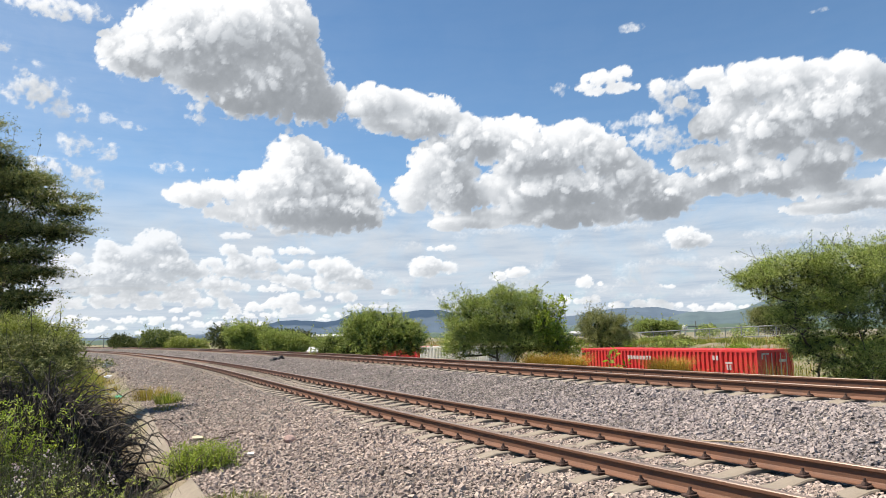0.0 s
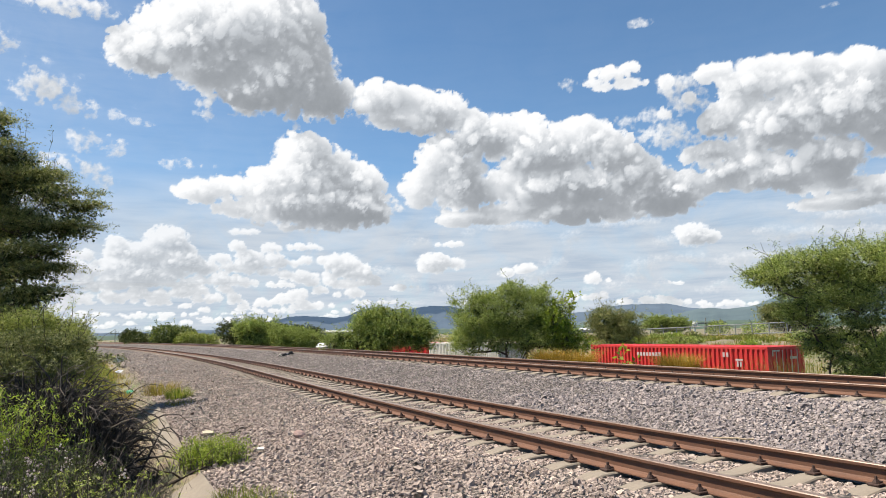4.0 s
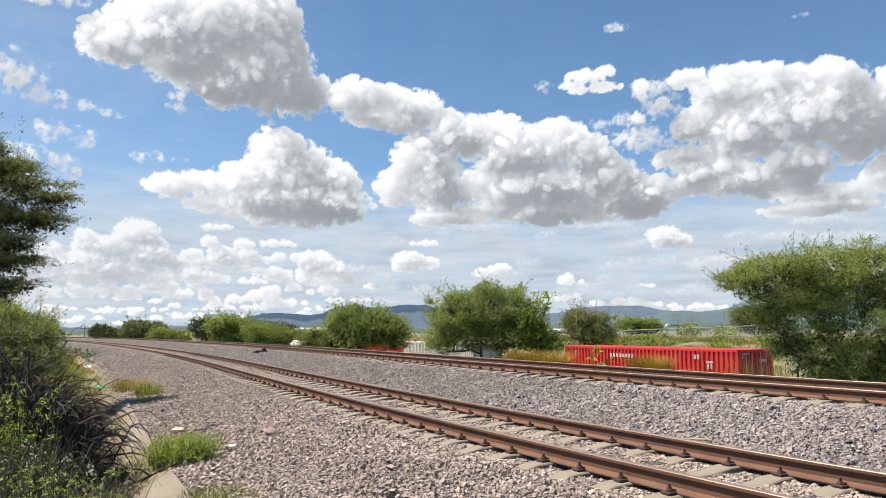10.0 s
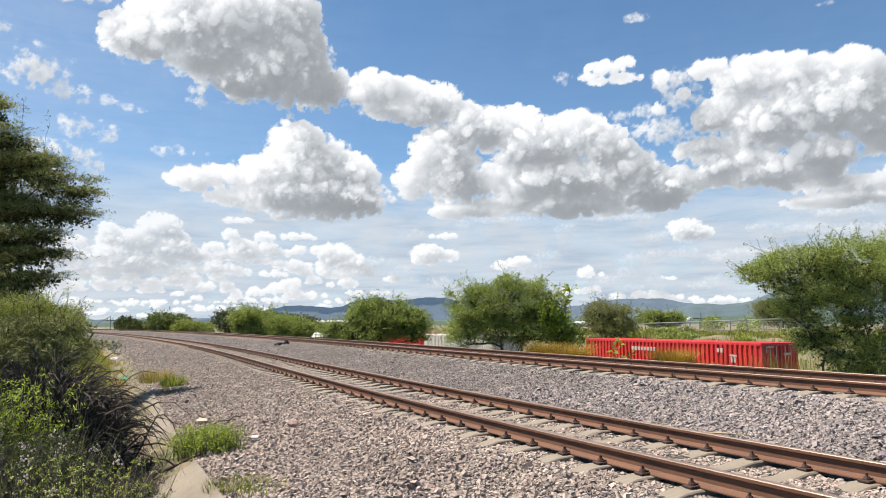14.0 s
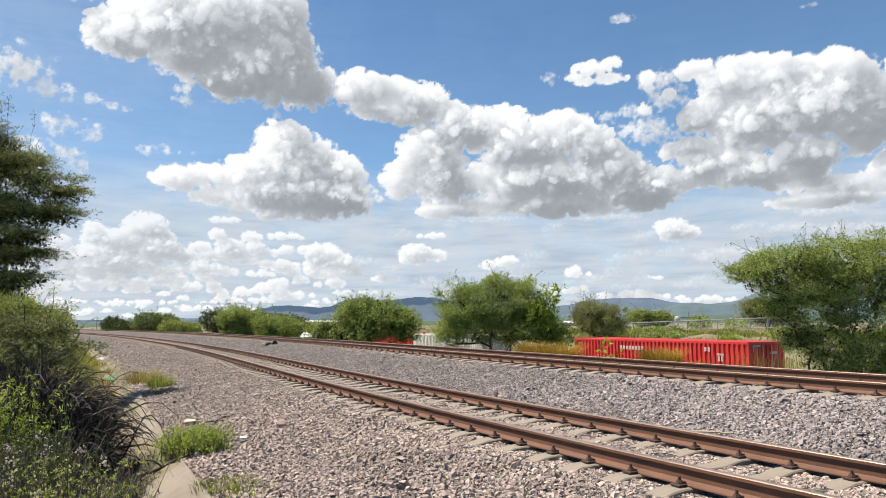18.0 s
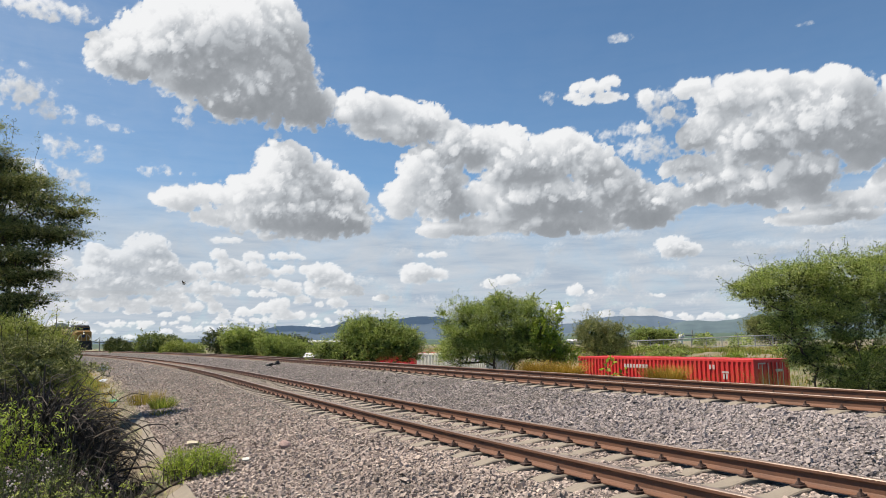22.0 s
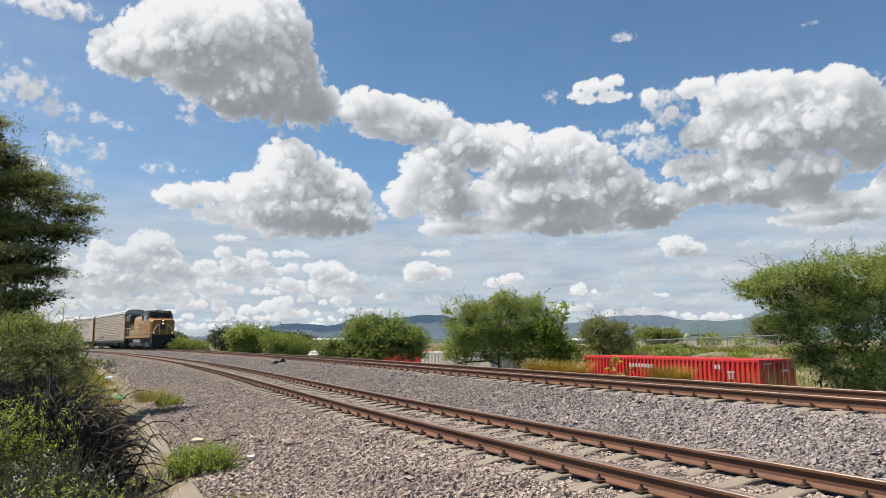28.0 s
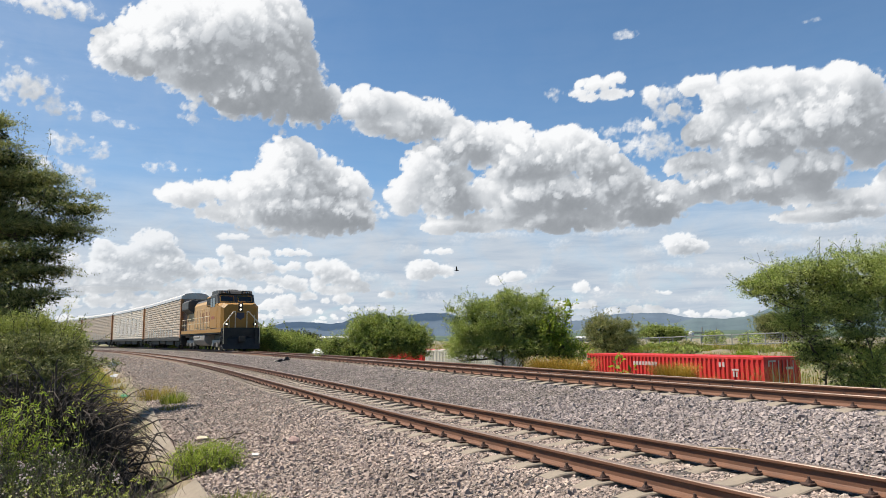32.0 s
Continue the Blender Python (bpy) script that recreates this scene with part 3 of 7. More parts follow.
def cloud_mat(name, grain):
    """Billowing cloud: cover and brightness come with the sheet, the finest wisps from noise."""
    mat, n, l, b = material(name)
    n.remove(b)

    def given(key, out="Fac"):
        k = n.new("ShaderNodeAttribute")
        k.attribute_name = key
        return k.outputs[out]
    c = given("bearing", "Vector")
    fine = noise_tex(n, l, 2.2 * grain, 7, 0.66, c, 0.6)
    cover = given("cover")
    rim = calc(n, l, "MULTIPLY", calc(n, l, "MULTIPLY", cover, calc(n, l, "SUBTRACT", 1.0, cover)), 3.2)
    alpha = n.new("ShaderNodeMapRange")
    alpha.interpolation_type = "SMOOTHSTEP"
    alpha.inputs["From Min"].default_value, alpha.inputs["From Max"].default_value = 0.0, 1.0
    l.new(calc(n, l, "ADD", cover, calc(n, l, "MULTIPLY", calc(n, l, "SUBTRACT", fine, 0.5), rim)), alpha.inputs["Value"])
    lum = calc(n, l, "ADD", given("bright"), calc(n, l, "MULTIPLY", calc(n, l, "SUBTRACT", fine, 0.5), 0.16))
    col = ramp(n, l, lum, [(0.0, (0.175, 0.188, 0.203)), (0.25, (0.227, 0.241, 0.259)), (0.5, (0.325, 0.343, 0.364)), (0.75, (0.427, 0.441, 0.458)), (1.0, (0.585, 0.590, 0.596))])
    veil = calc(n, l, "MULTIPLY", given("veil"), calc(n, l, "ADD", 0.5, calc(n, l, "MULTIPLY", noise_tex(n, l, 0.3, 6, 0.6, c, 0.8), 1.1)), True)
    mp = n.new("ShaderNodeMapping")
    mp.inputs["Scale"].default_value = (0.16, 0.9, 1)
    l.new(c, mp.inputs["Vector"])
    streaks = ramp(n, l, noise_tex(n, l, 1.0, 6, 0.6, mp.outputs["Vector"], 0.4), [(0.30, (0.267, 0.319, 0.387)), (0.5, (0.337, 0.378, 0.427)), (0.70, (0.388, 0.419, 0.456))])
    col = mix(n, l, alpha.outputs[0], streaks, col)
    em, tr, ms = n.new("ShaderNodeEmission"), n.new("ShaderNodeBsdfTransparent"), n.new("ShaderNodeMixShader")
    l.new(col, em.inputs["Color"])
    l.new(calc(n, l, "MAXIMUM", alpha.outputs[0], veil), ms.inputs[0])
    l.new(tr.outputs[0], ms.inputs[1])
    l.new(em.outputs[0], ms.inputs[2])
    l.new(ms.outputs[0], n["Material Output"].inputs["Surface"])
    return mat


def drifted(f, k, axis):
    """The field moved by k cells, a fraction too."""
    i = math.floor(k)
    return np.roll(f, i, axis) * (1 - k + i) + np.roll(f, i + 1, axis) * (k - i)


def solid_noise(size, steps, wave, mist):
    """Even noise in a block with one wave length, from the spectrum of white noise."""
    k2 = sum(np.square(np.fft.fftfreq(n, d) if i < 2 else np.fft.rfftfreq(n, d)).reshape([-1 if j == i else 1 for j in range(3)]) for i, (n, d) in enumerate(zip(size, steps)))
    f = np.fft.irfftn(mist * np.exp(-np.square(np.sqrt(k2) * wave - 1) * 3.5), size, axes=(0, 1, 2)).astype(np.float32)
    return f / f.std()


def cloud_sheet(name, dist, solid, torn, mat, veil, label, flat, az, el, deep, seed, grain):
    """A part of the sky's dome that carries clouds: heaps of vapour worn away by noise, lit from the sun's side and seen through."""
    r = np.random.default_rng(seed)
    A, E = np.meshgrid(az, el)
    da, de, dd = az[1] - az[0], el[1] - el[0], deep / 14
    D = np.arange(-deep, deep + dd / 2, dd)
    size = (len(el), len(az), len(D))
    shape, worn = np.full(size, -1.2, np.float32), np.zeros(size, np.float32)
    for k, (a, e, ra, re) in enumerate(solid + torn):
        loose = k >= len(solid)
        rd = min((ra * re) ** 0.5, deep * 0.8)
        c = 0 if loose else r.uniform(-0.4, 0.4) * rd
        i0, i1 = max(int((e - re * 1.5 - el[0]) / de), 0), int((e + re * 1.5 - el[0]) / de) + 2
        k0, k1 = max(int((a - ra * 1.5 - az[0]) / da), 0), int((a + ra * 1.5 - az[0]) / da) + 2
        if i0 >= i1 or k0 >= k1:
            continue
        w = (slice(i0, i1), slice(k0, k1))
        x, y = (A[w] - a) / ra / 1.06, (E[w] - e) / re / 1.06
        s = (1 - (x * x + y * y)[..., None] - ((D - c) / rd)[None, None] ** 2).astype(np.float32)
        if not loose:
            s = np.minimum(s, ((E[w] - e + re * flat)[..., None] - 0.7 * (D - c)[None, None]).astype(np.float32) * (1.6 / re))
        front = s > shape[w]
        shape[w] = np.where(front, s, shape[w])
        worn[w] = np.where(front, 1.0 if loose else 0.0, worn[w])
    mist = np.fft.rfftn(r.normal(size=size).astype(np.float32))
    heap, tear, broad = np.zeros(size, np.float32), np.zeros(size, np.float32), np.zeros(size, np.float32)
    for wave, amp, rag in ((4.2, 0.36, 0.06), (1.9, 0.46, 0.26), (0.95, 0.19, 0.42), (0.5, 0.12, 0.26), (0.28, 0.08, 0.14)):
        f = solid_noise(size, (de, da, dd), wave * grain, mist)
        heap += amp * (np.abs(f) - 0.8)
        if wave > 1.5:
            broad += amp * (np.abs(f) - 0.8)
        tear += rag * f
    firm = np.clip((shape + 0.06 + heap) * 4.5, 0, 1)
    frayed = np.clip((shape * 0.85 - 0.06 + (1.05 if grain == 1 else 0.6) * tear) * 0.36, 0, 0.24) * grain ** 1.4
    vapour = np.where(worn > 0.5, frayed, np.maximum(firm, np.clip(shape + 0.30 + 0.9 * tear, 0, 1) * 0.22)).astype(np.float32)
    vapour *= np.clip((shape + 0.8) / 0.4, 0, 1)
    shade = np.maximum(np.clip((shape + 0.12 + broad) * 1.8, 0, 1), vapour * 0.25)
    # sunlight that gets through, row by row from the top
    sun_way = (-0.66, 0.70, -0.28)
    thick, tau = np.zeros(size, np.float32), np.zeros(size[1:], np.float32)
    for i in range(len(el) - 2, -1, -1):
        tau = (tau + shade[i + 1] * (de / sun_way[1])) * (1 - de * np.where(shade[i + 1] < 0.1, 1.6, 0.06) / grain)
        tau = drifted(drifted(tau, -de / da * sun_way[0] / sun_way[1], 0), -de / dd * sun_way[2] / sun_way[1], 1)
        thick[i] = tau
    waves = np.fft.fftfreq(len(el), de)[:, None] ** 2 + np.fft.rfftfreq(len(az), da)[None] ** 2
    thick = np.fft.irfft2(np.fft.rfft2(thick, axes=(0, 1)) * np.exp(-2 * (np.pi * 0.55 * grain) ** 2 * waves)[..., None], size[:2], axes=(0, 1)).clip(0)
    glow = 1.0 / (1 + (thick / grain**0.8 / 1.45) ** 1.9)
    # looking through it, from the near side
    clear, bright, face = np.ones(A.shape), np.zeros(A.shape), np.zeros(A.shape)
    for k in range(len(D) - 1, -1, -1):
        part_ = 1 - np.exp(-vapour[:, :, k] * dd * 3.6 / grain)
        bright += clear * part_ * glow[:, :, k]
        face += clear * part_ * D[k]
        clear *= 1 - part_
    cover = 1 - clear
    bright = np.where(cover > 0.01, bright / np.maximum(cover, 0.01), 0.9)
    # billows lit on the side that faces the sun
    face = np.where(cover > 0.01, face / np.maximum(cover, 0.01), -deep)
    face = np.fft.irfft2(np.fft.rfft2(face) * np.exp(-2 * (np.pi * 0.26 * grain) ** 2 * waves), face.shape)
    gy, gx = np.gradient(face, de, da)
    turned = (0.62 * gx - 0.75 * gy + 0.25) / np.sqrt(1 + gx**2 + gy**2)
    bright = bright + 0.10 * turned * np.clip(cover * 1.5 - 0.4, 0, 1)
    haze = np.clip((9 - E) / 9, 0, 1) * 0.7
    bright = bright * (1 - haze) + 0.92 * haze
    veil_ = np.interp(E, [-1, 0, 3, 8, 12.7, 24], veil) + (grain == 1) * np.interp(A, [-32, -5], [0.20, 0])
    a, e = np.radians(A.ravel()), np.radians(E.ravel())
    v = np.stack([np.sin(a) * np.cos(e), np.cos(a) * np.cos(e), np.sin(e)], 1) * dist
    h, w = A.shape
    i, k = np.meshgrid(np.arange(h - 1), np.arange(w - 1), indexing="ij")
    f = np.stack([i * w + k, i * w + k + 1, (i + 1) * w + k + 1, (i + 1) * w + k], -1).reshape(-1, 4)
    me = mesh_of(name, v, f, mat, True)
    for key, val in (("cover", cover), ("bright", bright), ("veil", veil_)):
        me.attributes.new(key, "FLOAT", "POINT").data.foreach_set("value", val.ravel().astype(np.float32))
    high = np.where(E < 7, 2 * E - E**2 / 14, 3.5 + E)
    me.attributes.new("bearing", "FLOAT_VECTOR", "POINT").data.foreach_set("vector", np.stack([A * np.cos(np.radians(E)), high, A * 0], -1).ravel().astype(np.float32))
    ob = tagged(new(name, me), label, "clouds", kind="structure")
    ob.location = EYE
    return ob


rc = random.Random(21)
BANK = []
for row, (el_, wide, tall, share) in enumerate(((0.9, 1.3, 0.2, 0.75), (1.4, 1.5, 0.24, 0.75), (1.9, 1.6, 0.28, 0.75), (2.5, 1.8, 0.34, 0.75), (3.2, 1.9, 0.42, 0.7), (4.0, 2.1, 0.5, 0.7), (4.9, 2.3, 0.6, 0.6), (5.9, 2.5, 0.65, 0.5), (7.0, 2.6, 0.65, 0.25))):
    at = -41.0
    while at < 41:
        at += wide * rc.uniform(0.6, 1.3)
        if rc.random() < share * (1.3 if at < -13 else 0.8 if at < -5 and el_ < 5 else 0.4):
            BANK.append((at, el_ + rc.uniform(-0.3, 0.3), wide * rc.uniform(0.35, 0.8), tall * rc.uniform(0.6, 1.2)))



def heaped(lumps_):
    """Each lump as a row of heads on one base."""
    out = []
    for a, e, ra, re in lumps_:
        n = max(1, int(ra / re * 1.7))
        for k in range(n):
            x = rc.uniform(-0.85, 0.85)
            h = re * rc.uniform(0.45, 1.0) * (1.1 - 0.45 * abs(x))
            out.append((a + x * ra, e - re + h * 0.9, h * rc.uniform(1.0, 1.7), h))
    return out


LOW_SKY = cloud_sheet("backdrop_low_clouds", 4600, heaped(LOW_CLOUDS + [b for b in BANK if b[0] < -6]), LOW_SCRAPS + [b for b in BANK if b[0] >= -6], cloud_mat("low_cloud", 1.6), [0.95, 0.92, 0.95, 0.85, 0.0, 0.0], "bands of small white cumulus clouds low over the hills", 0.6, np.arange(-40, 40.01, 0.11), np.arange(-0.6, 13, 0.08), 1.4, 31, 0.42)
HIGH_SKY = cloud_sheet("backdrop_high_clouds", 4450, GREAT_CLOUD + GREAT_CLOUD_TAIL + LEFT_CLOUD + MIDDLE_CLOUD + RIGHT_CLOUD + SMALL_CLOUDS, SCRAPS + LEFT_SCRAPS, cloud_mat("high_cloud", 1.0), [0, 0, 0, 0.1, 0.09, 0.04], "large white cumulus clouds with grey undersides in a blue sky", 0.75, np.arange(-40, 40.01, 0.11), np.arange(4, 30, 0.11), 3.2, 32, 1.0)

# ---- tracks ----
def rail_data(lat, z0):
    half = [(0.070, 0.0), (0.070, 0.011), (0.022, 0.026), (0.009, 0.042), (0.009, 0.118), (0.016, 0.130), (0.036, 0.138), (0.0365, 0.163), (0.030, 0.171), (0.018, 0.1725)]
    prof = [(-a, b) for a, b in half] + [(a, b) for a, b in half[::-1]]
    s = np.concatenate([np.arange(-23, 50, 0.6), np.arange(50, 420, 2.0)])
    vs = []
    for a, b in prof:
        x, y, _ = line(s, lat + a)
        vs.append(np.stack([x, y, np.full(len(s), z0 + b)], 1))
    n, m = len(s), len(prof)
    i, k = np.meshgrid(np.arange(m), np.arange(n - 1), indexing="ij")
    f = np.stack([i * n + k, i * n + k + 1, (i + 1) % m * n + k + 1, (i + 1) % m * n + k], -1)
    me = mesh_of("rail", np.concatenate(vs), f.reshape(-1, 4), RUST, False)
    me.materials.append(RAILTOP)
    top = np.zeros((m, n - 1), dtype=np.int32)
    top[7:12] = 1
    me.polygons.foreach_set("material_index", top.ravel())
    return me


def sleeper_mesh():
    """A concrete sleeper, 2.5 m long, lower in the middle, with sloping sides."""
    at = [(-1.27, -0.075), (-1.2, -0.045), (-1.02, -0.008), (-0.9, 0.0), (-0.55, 0.0), (-0.3, -0.035), (0.3, -0.035), (0.55, 0.0), (0.9, 0.0), (1.02, -0.008), (1.2, -0.045), (1.27, -0.075)]
    v = []
    for x, z in at:
        v += [(x, -0.145, -0.2), (x, -0.112, z - 0.012), (x, -0.1, z), (x, 0.1, z), (x, 0.112, z - 0.012), (x, 0.145, -0.2)]
    f = [(i * 6 + k, i * 6 + k + 1, (i + 1) * 6 + k + 1, (i + 1) * 6 + k) for i in range(len(at) - 1) for k in range(5)]
    bm = bmesh.new()
    vs = [bm.verts.new(p) for p in v]
    for q in f:
        bm.faces.new([vs[j] for j in q])
    bm.faces.new([vs[j] for j in range(6)])
    bm.faces.new([vs[len(v) - 6 + j] for j in range(6)][::-1])
    bmesh.ops.recalc_face_normals(bm, faces=bm.faces)
    me = bpy.data.meshes.new("sleeper")
    bm.to_mesh(me)
    bm.free()
    me.materials.append(CONCRETE)
    return me


def fastening_mesh():
    """Clips, bolts and nuts on both sides of a rail's foot."""
    bm = bmesh.new()
    for k in (-1, 1):
        box(bm, k * 0.115 - 0.05, k * 0.115 + 0.05, -0.055, 0.055, 0.002, 0.022, 0.004)
        box(bm, k * 0.085 - 0.035, k * 0.085 + 0.035, -0.03, 0.03, 0.022, 0.038, 0.004)
        rod(bm, (k * 0.105, 0, 0.025), (k * 0.105, 0, 0.052), 0.036, 6, 0.024)
        rod(bm, (k * 0.105, 0, 0.05), (k * 0.105, 0, 0.082), 0.017, 6, 0.013)
    me = bpy.data.meshes.new("rail_fastening")
    bm.to_mesh(me)
    bm.free()
    me.materials.append(CLIPS)
    return me


SLEEPER, FASTENING = sleeper_mesh(), fastening_mesh()


def build_track(label, lat, z0, first, reach):
    track = thing("railway_track", label, "railway track", kind="structure")
    for k in (-0.754, 0.754):
        part("rail", rail_data(lat + k, z0 + 0.004), RUST, track, "rusty steel rail with a worn bright top")
    for s in np.arange(first, 170, 0.6):
        x, y, t = line(s, lat)
        ob = part("sleeper", SLEEPER, CONCRETE, track, m=pose(float(x), float(y), z0 + random.uniform(-0.004, 0.004), 0, 0, -math.degrees(t) + random.uniform(-0.5, 0.5)))
        if s < reach:
            for k in (-0.754, 0.754):
                part("rail_fastening", FASTENING, CLIPS, ob, m=pose(k, 0, 0.004))


build_track("rusty rails on weathered concrete sleepers in grey stone", 0.0, 0.0, 0.225 - 3.6, 46)
build_track("rusty rails on a slightly raised bed beside the other track", GAP, RISE, 0.366 - 2.4, 46)

# ---- containers ----
def container(label, colour, along, m, group="containers beside the line"):
    """A shipping container: length along x, corrugated sides."""
    L, W, H = along, 2.44, 2.59
    box_ = thing("shipping_container", label, "container", m, group)

    def sheet(n, length, deep):
        step = (length - 0.24) / n
        u = np.append((0.12 + np.arange(n)[:, None] * step + np.array([0, 0.40, 0.52, 0.88]) * step).ravel(), length - 0.12)
        d = np.array([0, 0, deep, deep] * n + [0])
        v = np.concatenate([np.stack([u, d, np.full(len(u), 0.14)], 1), np.stack([u, d, np.full(len(u), H - 0.1)], 1)])
        k = np.arange(len(u) - 1)
        return v, np.stack([k, k + 1, len(u) + k + 1, len(u) + k], 1)
    v, f = sheet(int(L / 0.285), L, 0.07)
    part("side_wall", (v, f), colour, box_)
    part("side_wall", (v, f), colour, box_, m=pose(L, W, 0, 0, 0, 180))
    v, f = sheet(8, W, 0.06)
    part("end_wall", (v, f), colour, box_, m=pose(L, 0, 0, 0, 0, 90))
    part("end_wall", (v, f), colour, box_, m=pose(0, W, 0, 0, 0, -90))
    v, f = sheet(int(L / 0.4), L, 0.02)
    part("roof", (v[:, [0, 2, 1]] * [1, (W - 0.1) / (H - 0.1), 1] + [0, 0.02, H - 0.03], f[:, ::-1]), colour, box_)
    for x in (0, L - 0.12):
        for y in (0, W - 0.12):
            post = part("corner_post", boxes((x, x + 0.12, y, y + 0.12, 0.12, H - 0.12), bevel=0.01), colour, box_)
            for z in (0, H - 0.118):
                part("corner_casting", boxes((x - 0.012, x + 0.132, y - 0.012, y + 0.132, z, z + 0.124), bevel=0.012), colour, post)
    for y in (0.005, W - 0.085):
        part("top_rail", boxes((0.12, L - 0.12, y, y + 0.08, H - 0.13, H - 0.01), bevel=0.008), colour, box_)
        part("bottom_rail", boxes((0.12, L - 0.12, y, y + 0.08, 0.0, 0.16), bevel=0.008), colour, box_)
    for x in (0.005, L - 0.085):
        for z in (0, H - 0.14):
            part("end_rail", boxes((x, x + 0.08, 0.12, W - 0.12, z, z + 0.13), bevel=0.008), colour, box_)
    part("floor_panel", boxes((0.1, L - 0.1, 0.09, W - 0.09, 0.1, 0.15)), colour, box_)
    return box_


ROW_TURN = math.degrees(math.atan2(10.9, -5.47))
ROW_DIR = Vector((math.cos(radians(ROW_TURN)), math.sin(radians(ROW_TURN)), 0))


def row_pose(d, length, z=-2.17):
    """d: from the row's first corner to the container's near end."""
    p = Vector((14.48, 32.7, 0)) + ROW_DIR * (d + length)
    return pose(p.x, p.y, z, 0, 0, ROW_TURN + 180)


def mark(name, rows, parent, face, label=""):
    """Flat painted bars, (x, z, length, height), on a container's side or end."""
    for x, z, a, h in rows:
        rows_ = (x, x + a, -0.006, 0.0, z, z + h) if face == "side" else (12.754, 12.764, x, x + a, z, z + h)
        part(name, boxes(rows_), LETTERS, parent, label)


front = container("bright red corrugated steel container with faded white markings", RED, 12.75, row_pose(0, 12.75))
part("side_post", boxes((10.59, 10.73, -0.02, 0.05, 0.12, 2.5), bevel=0.01), RED, front)
mark("letter_bar", [(4.1 + 0.24 * i, 2.02, 0.17, 0.20) for i in range(8)], front, "side", "faded white lettering")
mark("code_bar", [(10.16, 2.08, 0.13, 0.22), (10.38, 2.08, 0.13, 0.22), (10.92, 1.92, 0.42, 0.09), (10.98, 1.64, 0.1, 0.25), (11.16, 1.64, 0.1, 0.25), (11.56, 0.95, 0.42, 0.14), (2.26, 0.75, 0.5, 0.18), (2.96, 0.75, 0.4, 0.18)], front, "side")
for y in (0.52, 0.92, 1.52, 1.92):
    bar = part("locking_rod", rods(((12.785, y, 0.2), (12.785, y, 2.42), 0.02), sides=6), LETTERS, front, "pale locking rod on the end doors")
    part("rod_handle", boxes((12.77, 12.81, y, y + 0.3, 1.1, 1.15)), LETTERS, bar)
part("door_seam", boxes((12.75, 12.76, 1.2, 1.24, 0.15, 2.45)), CLIPS, front, "dark gap between the two doors")
mark("letter_bar", [(0.28, 2.15, 0.07, 0.28), (0.28, 2.36, 0.5, 0.07), (1.45, 2.0, 0.5, 0.12), (0.38, 1.0, 0.16, 0.24), (0.6, 1.0, 0.14, 0.18), (0.8, 1.0, 0.12, 0.18), (0.98, 1.0, 0.12, 0.18), (1.16, 1.0, 0.18, 0.18), (1.42, 1.0, 0.12, 0.22), (1.6, 1.0, 0.1, 0.24), (1.76, 1.0, 0.14, 0.18)], front, "end", "white lettering")
container("white corrugated steel container standing in the row", WHITE, 12.19, row_pose(23.9, 12.19))
container("red corrugated container half hidden by bushes", RED, 12.19, row_pose(36.5, 12.19))
container("red corrugated container at the far end of the row", RED, 12.19, row_pose(49.0, 12.19))
container("red corrugated container further along the line", RED, 12.19, row_pose(92.0, 12.19, -1.5))

# ---- plants ----
def sprays(points, dirs, length, leaves, leaf, width, r, spread=0.9, droop=0.15, fine=False):
    """Leafy twigs: from each point a twig in its direction, with leaves in pairs along it."""
    n = len(points)
    side = unit(np.cross(dirs, r.normal(size=(n, 3))))
    j = np.arange(leaves)
    at = (j + 0.7) / leaves
    ln = length * r.uniform(0.6, 1.3, (n, 1, 1))
    p = points[:, None] + dirs[:, None] * ln * at[None, :, None]
    p[..., 2] -= droop * ln[..., 0] * at[None] ** 2
    flip = np.where(j % 2 == 0, 1.0, -1.0)[None, :, None]
    a = unit(dirs[:, None] * 0.6 + side[:, None] * flip * spread + r.normal(scale=0.35, size=(n, leaves, 3)))
    b = unit(np.cross(a, unit(np.cross(dirs, side)[:, None] * 0.6 + r.normal(scale=0.7 if fine else 0.45, size=(n, leaves, 3)) + [0, 0, 0.4 if fine else 0.9])))
    sz = r.uniform(0.6, 1.25, (n, leaves, 1))
    a, b = a * leaf * sz, b * width * sz * 0.5
    if fine:
        v = np.stack([p - b * 0.3, p + a * 0.5 + b * 1.5, p + a], 2).reshape(-1, 3)
        return v, np.arange(len(v)).reshape(-1, 3)
    v = np.stack([p, p + a * 0.45 + b, p + a, p + a * 0.45 - b], 2).reshape(-1, 3)
    return v, np.arange(len(v)).reshape(-1, 4)


def in_blobs(blobs, n, r, shell=0.55, stray=0.15):
    """Points in a cluster of lumpy ellipsoids (x, y, z, rx, ry, rz), denser outside, with ways out."""
    b = np.array(blobs, float)
    w = (b[:, 3] * b[:, 4] * b[:, 5]) ** (2 / 3)
    k = r.choice(len(b), n, p=w / w.sum())
    d = unit(r.normal(size=(n, 3)))
    q = shell + (1 - shell) * r.random((n, 1)) ** 0.6
    q = q * np.where(r.random((n, 1)) < stray, r.uniform(1.0, 1.4, (n, 1)), 1.0)
    wob = 1 + 0.16 * np.sin(d[:, :1] * 7 + k[:, None] * 1.7) * np.cos(d[:, 1:2] * 6 + k[:, None]) + 0.14 * np.sin(d[:, 2:] * 11 + d[:, :1] * 9 + k[:, None] * 2.3)
    return b[k, :3] + d * q * wob * b[k, 3:], d


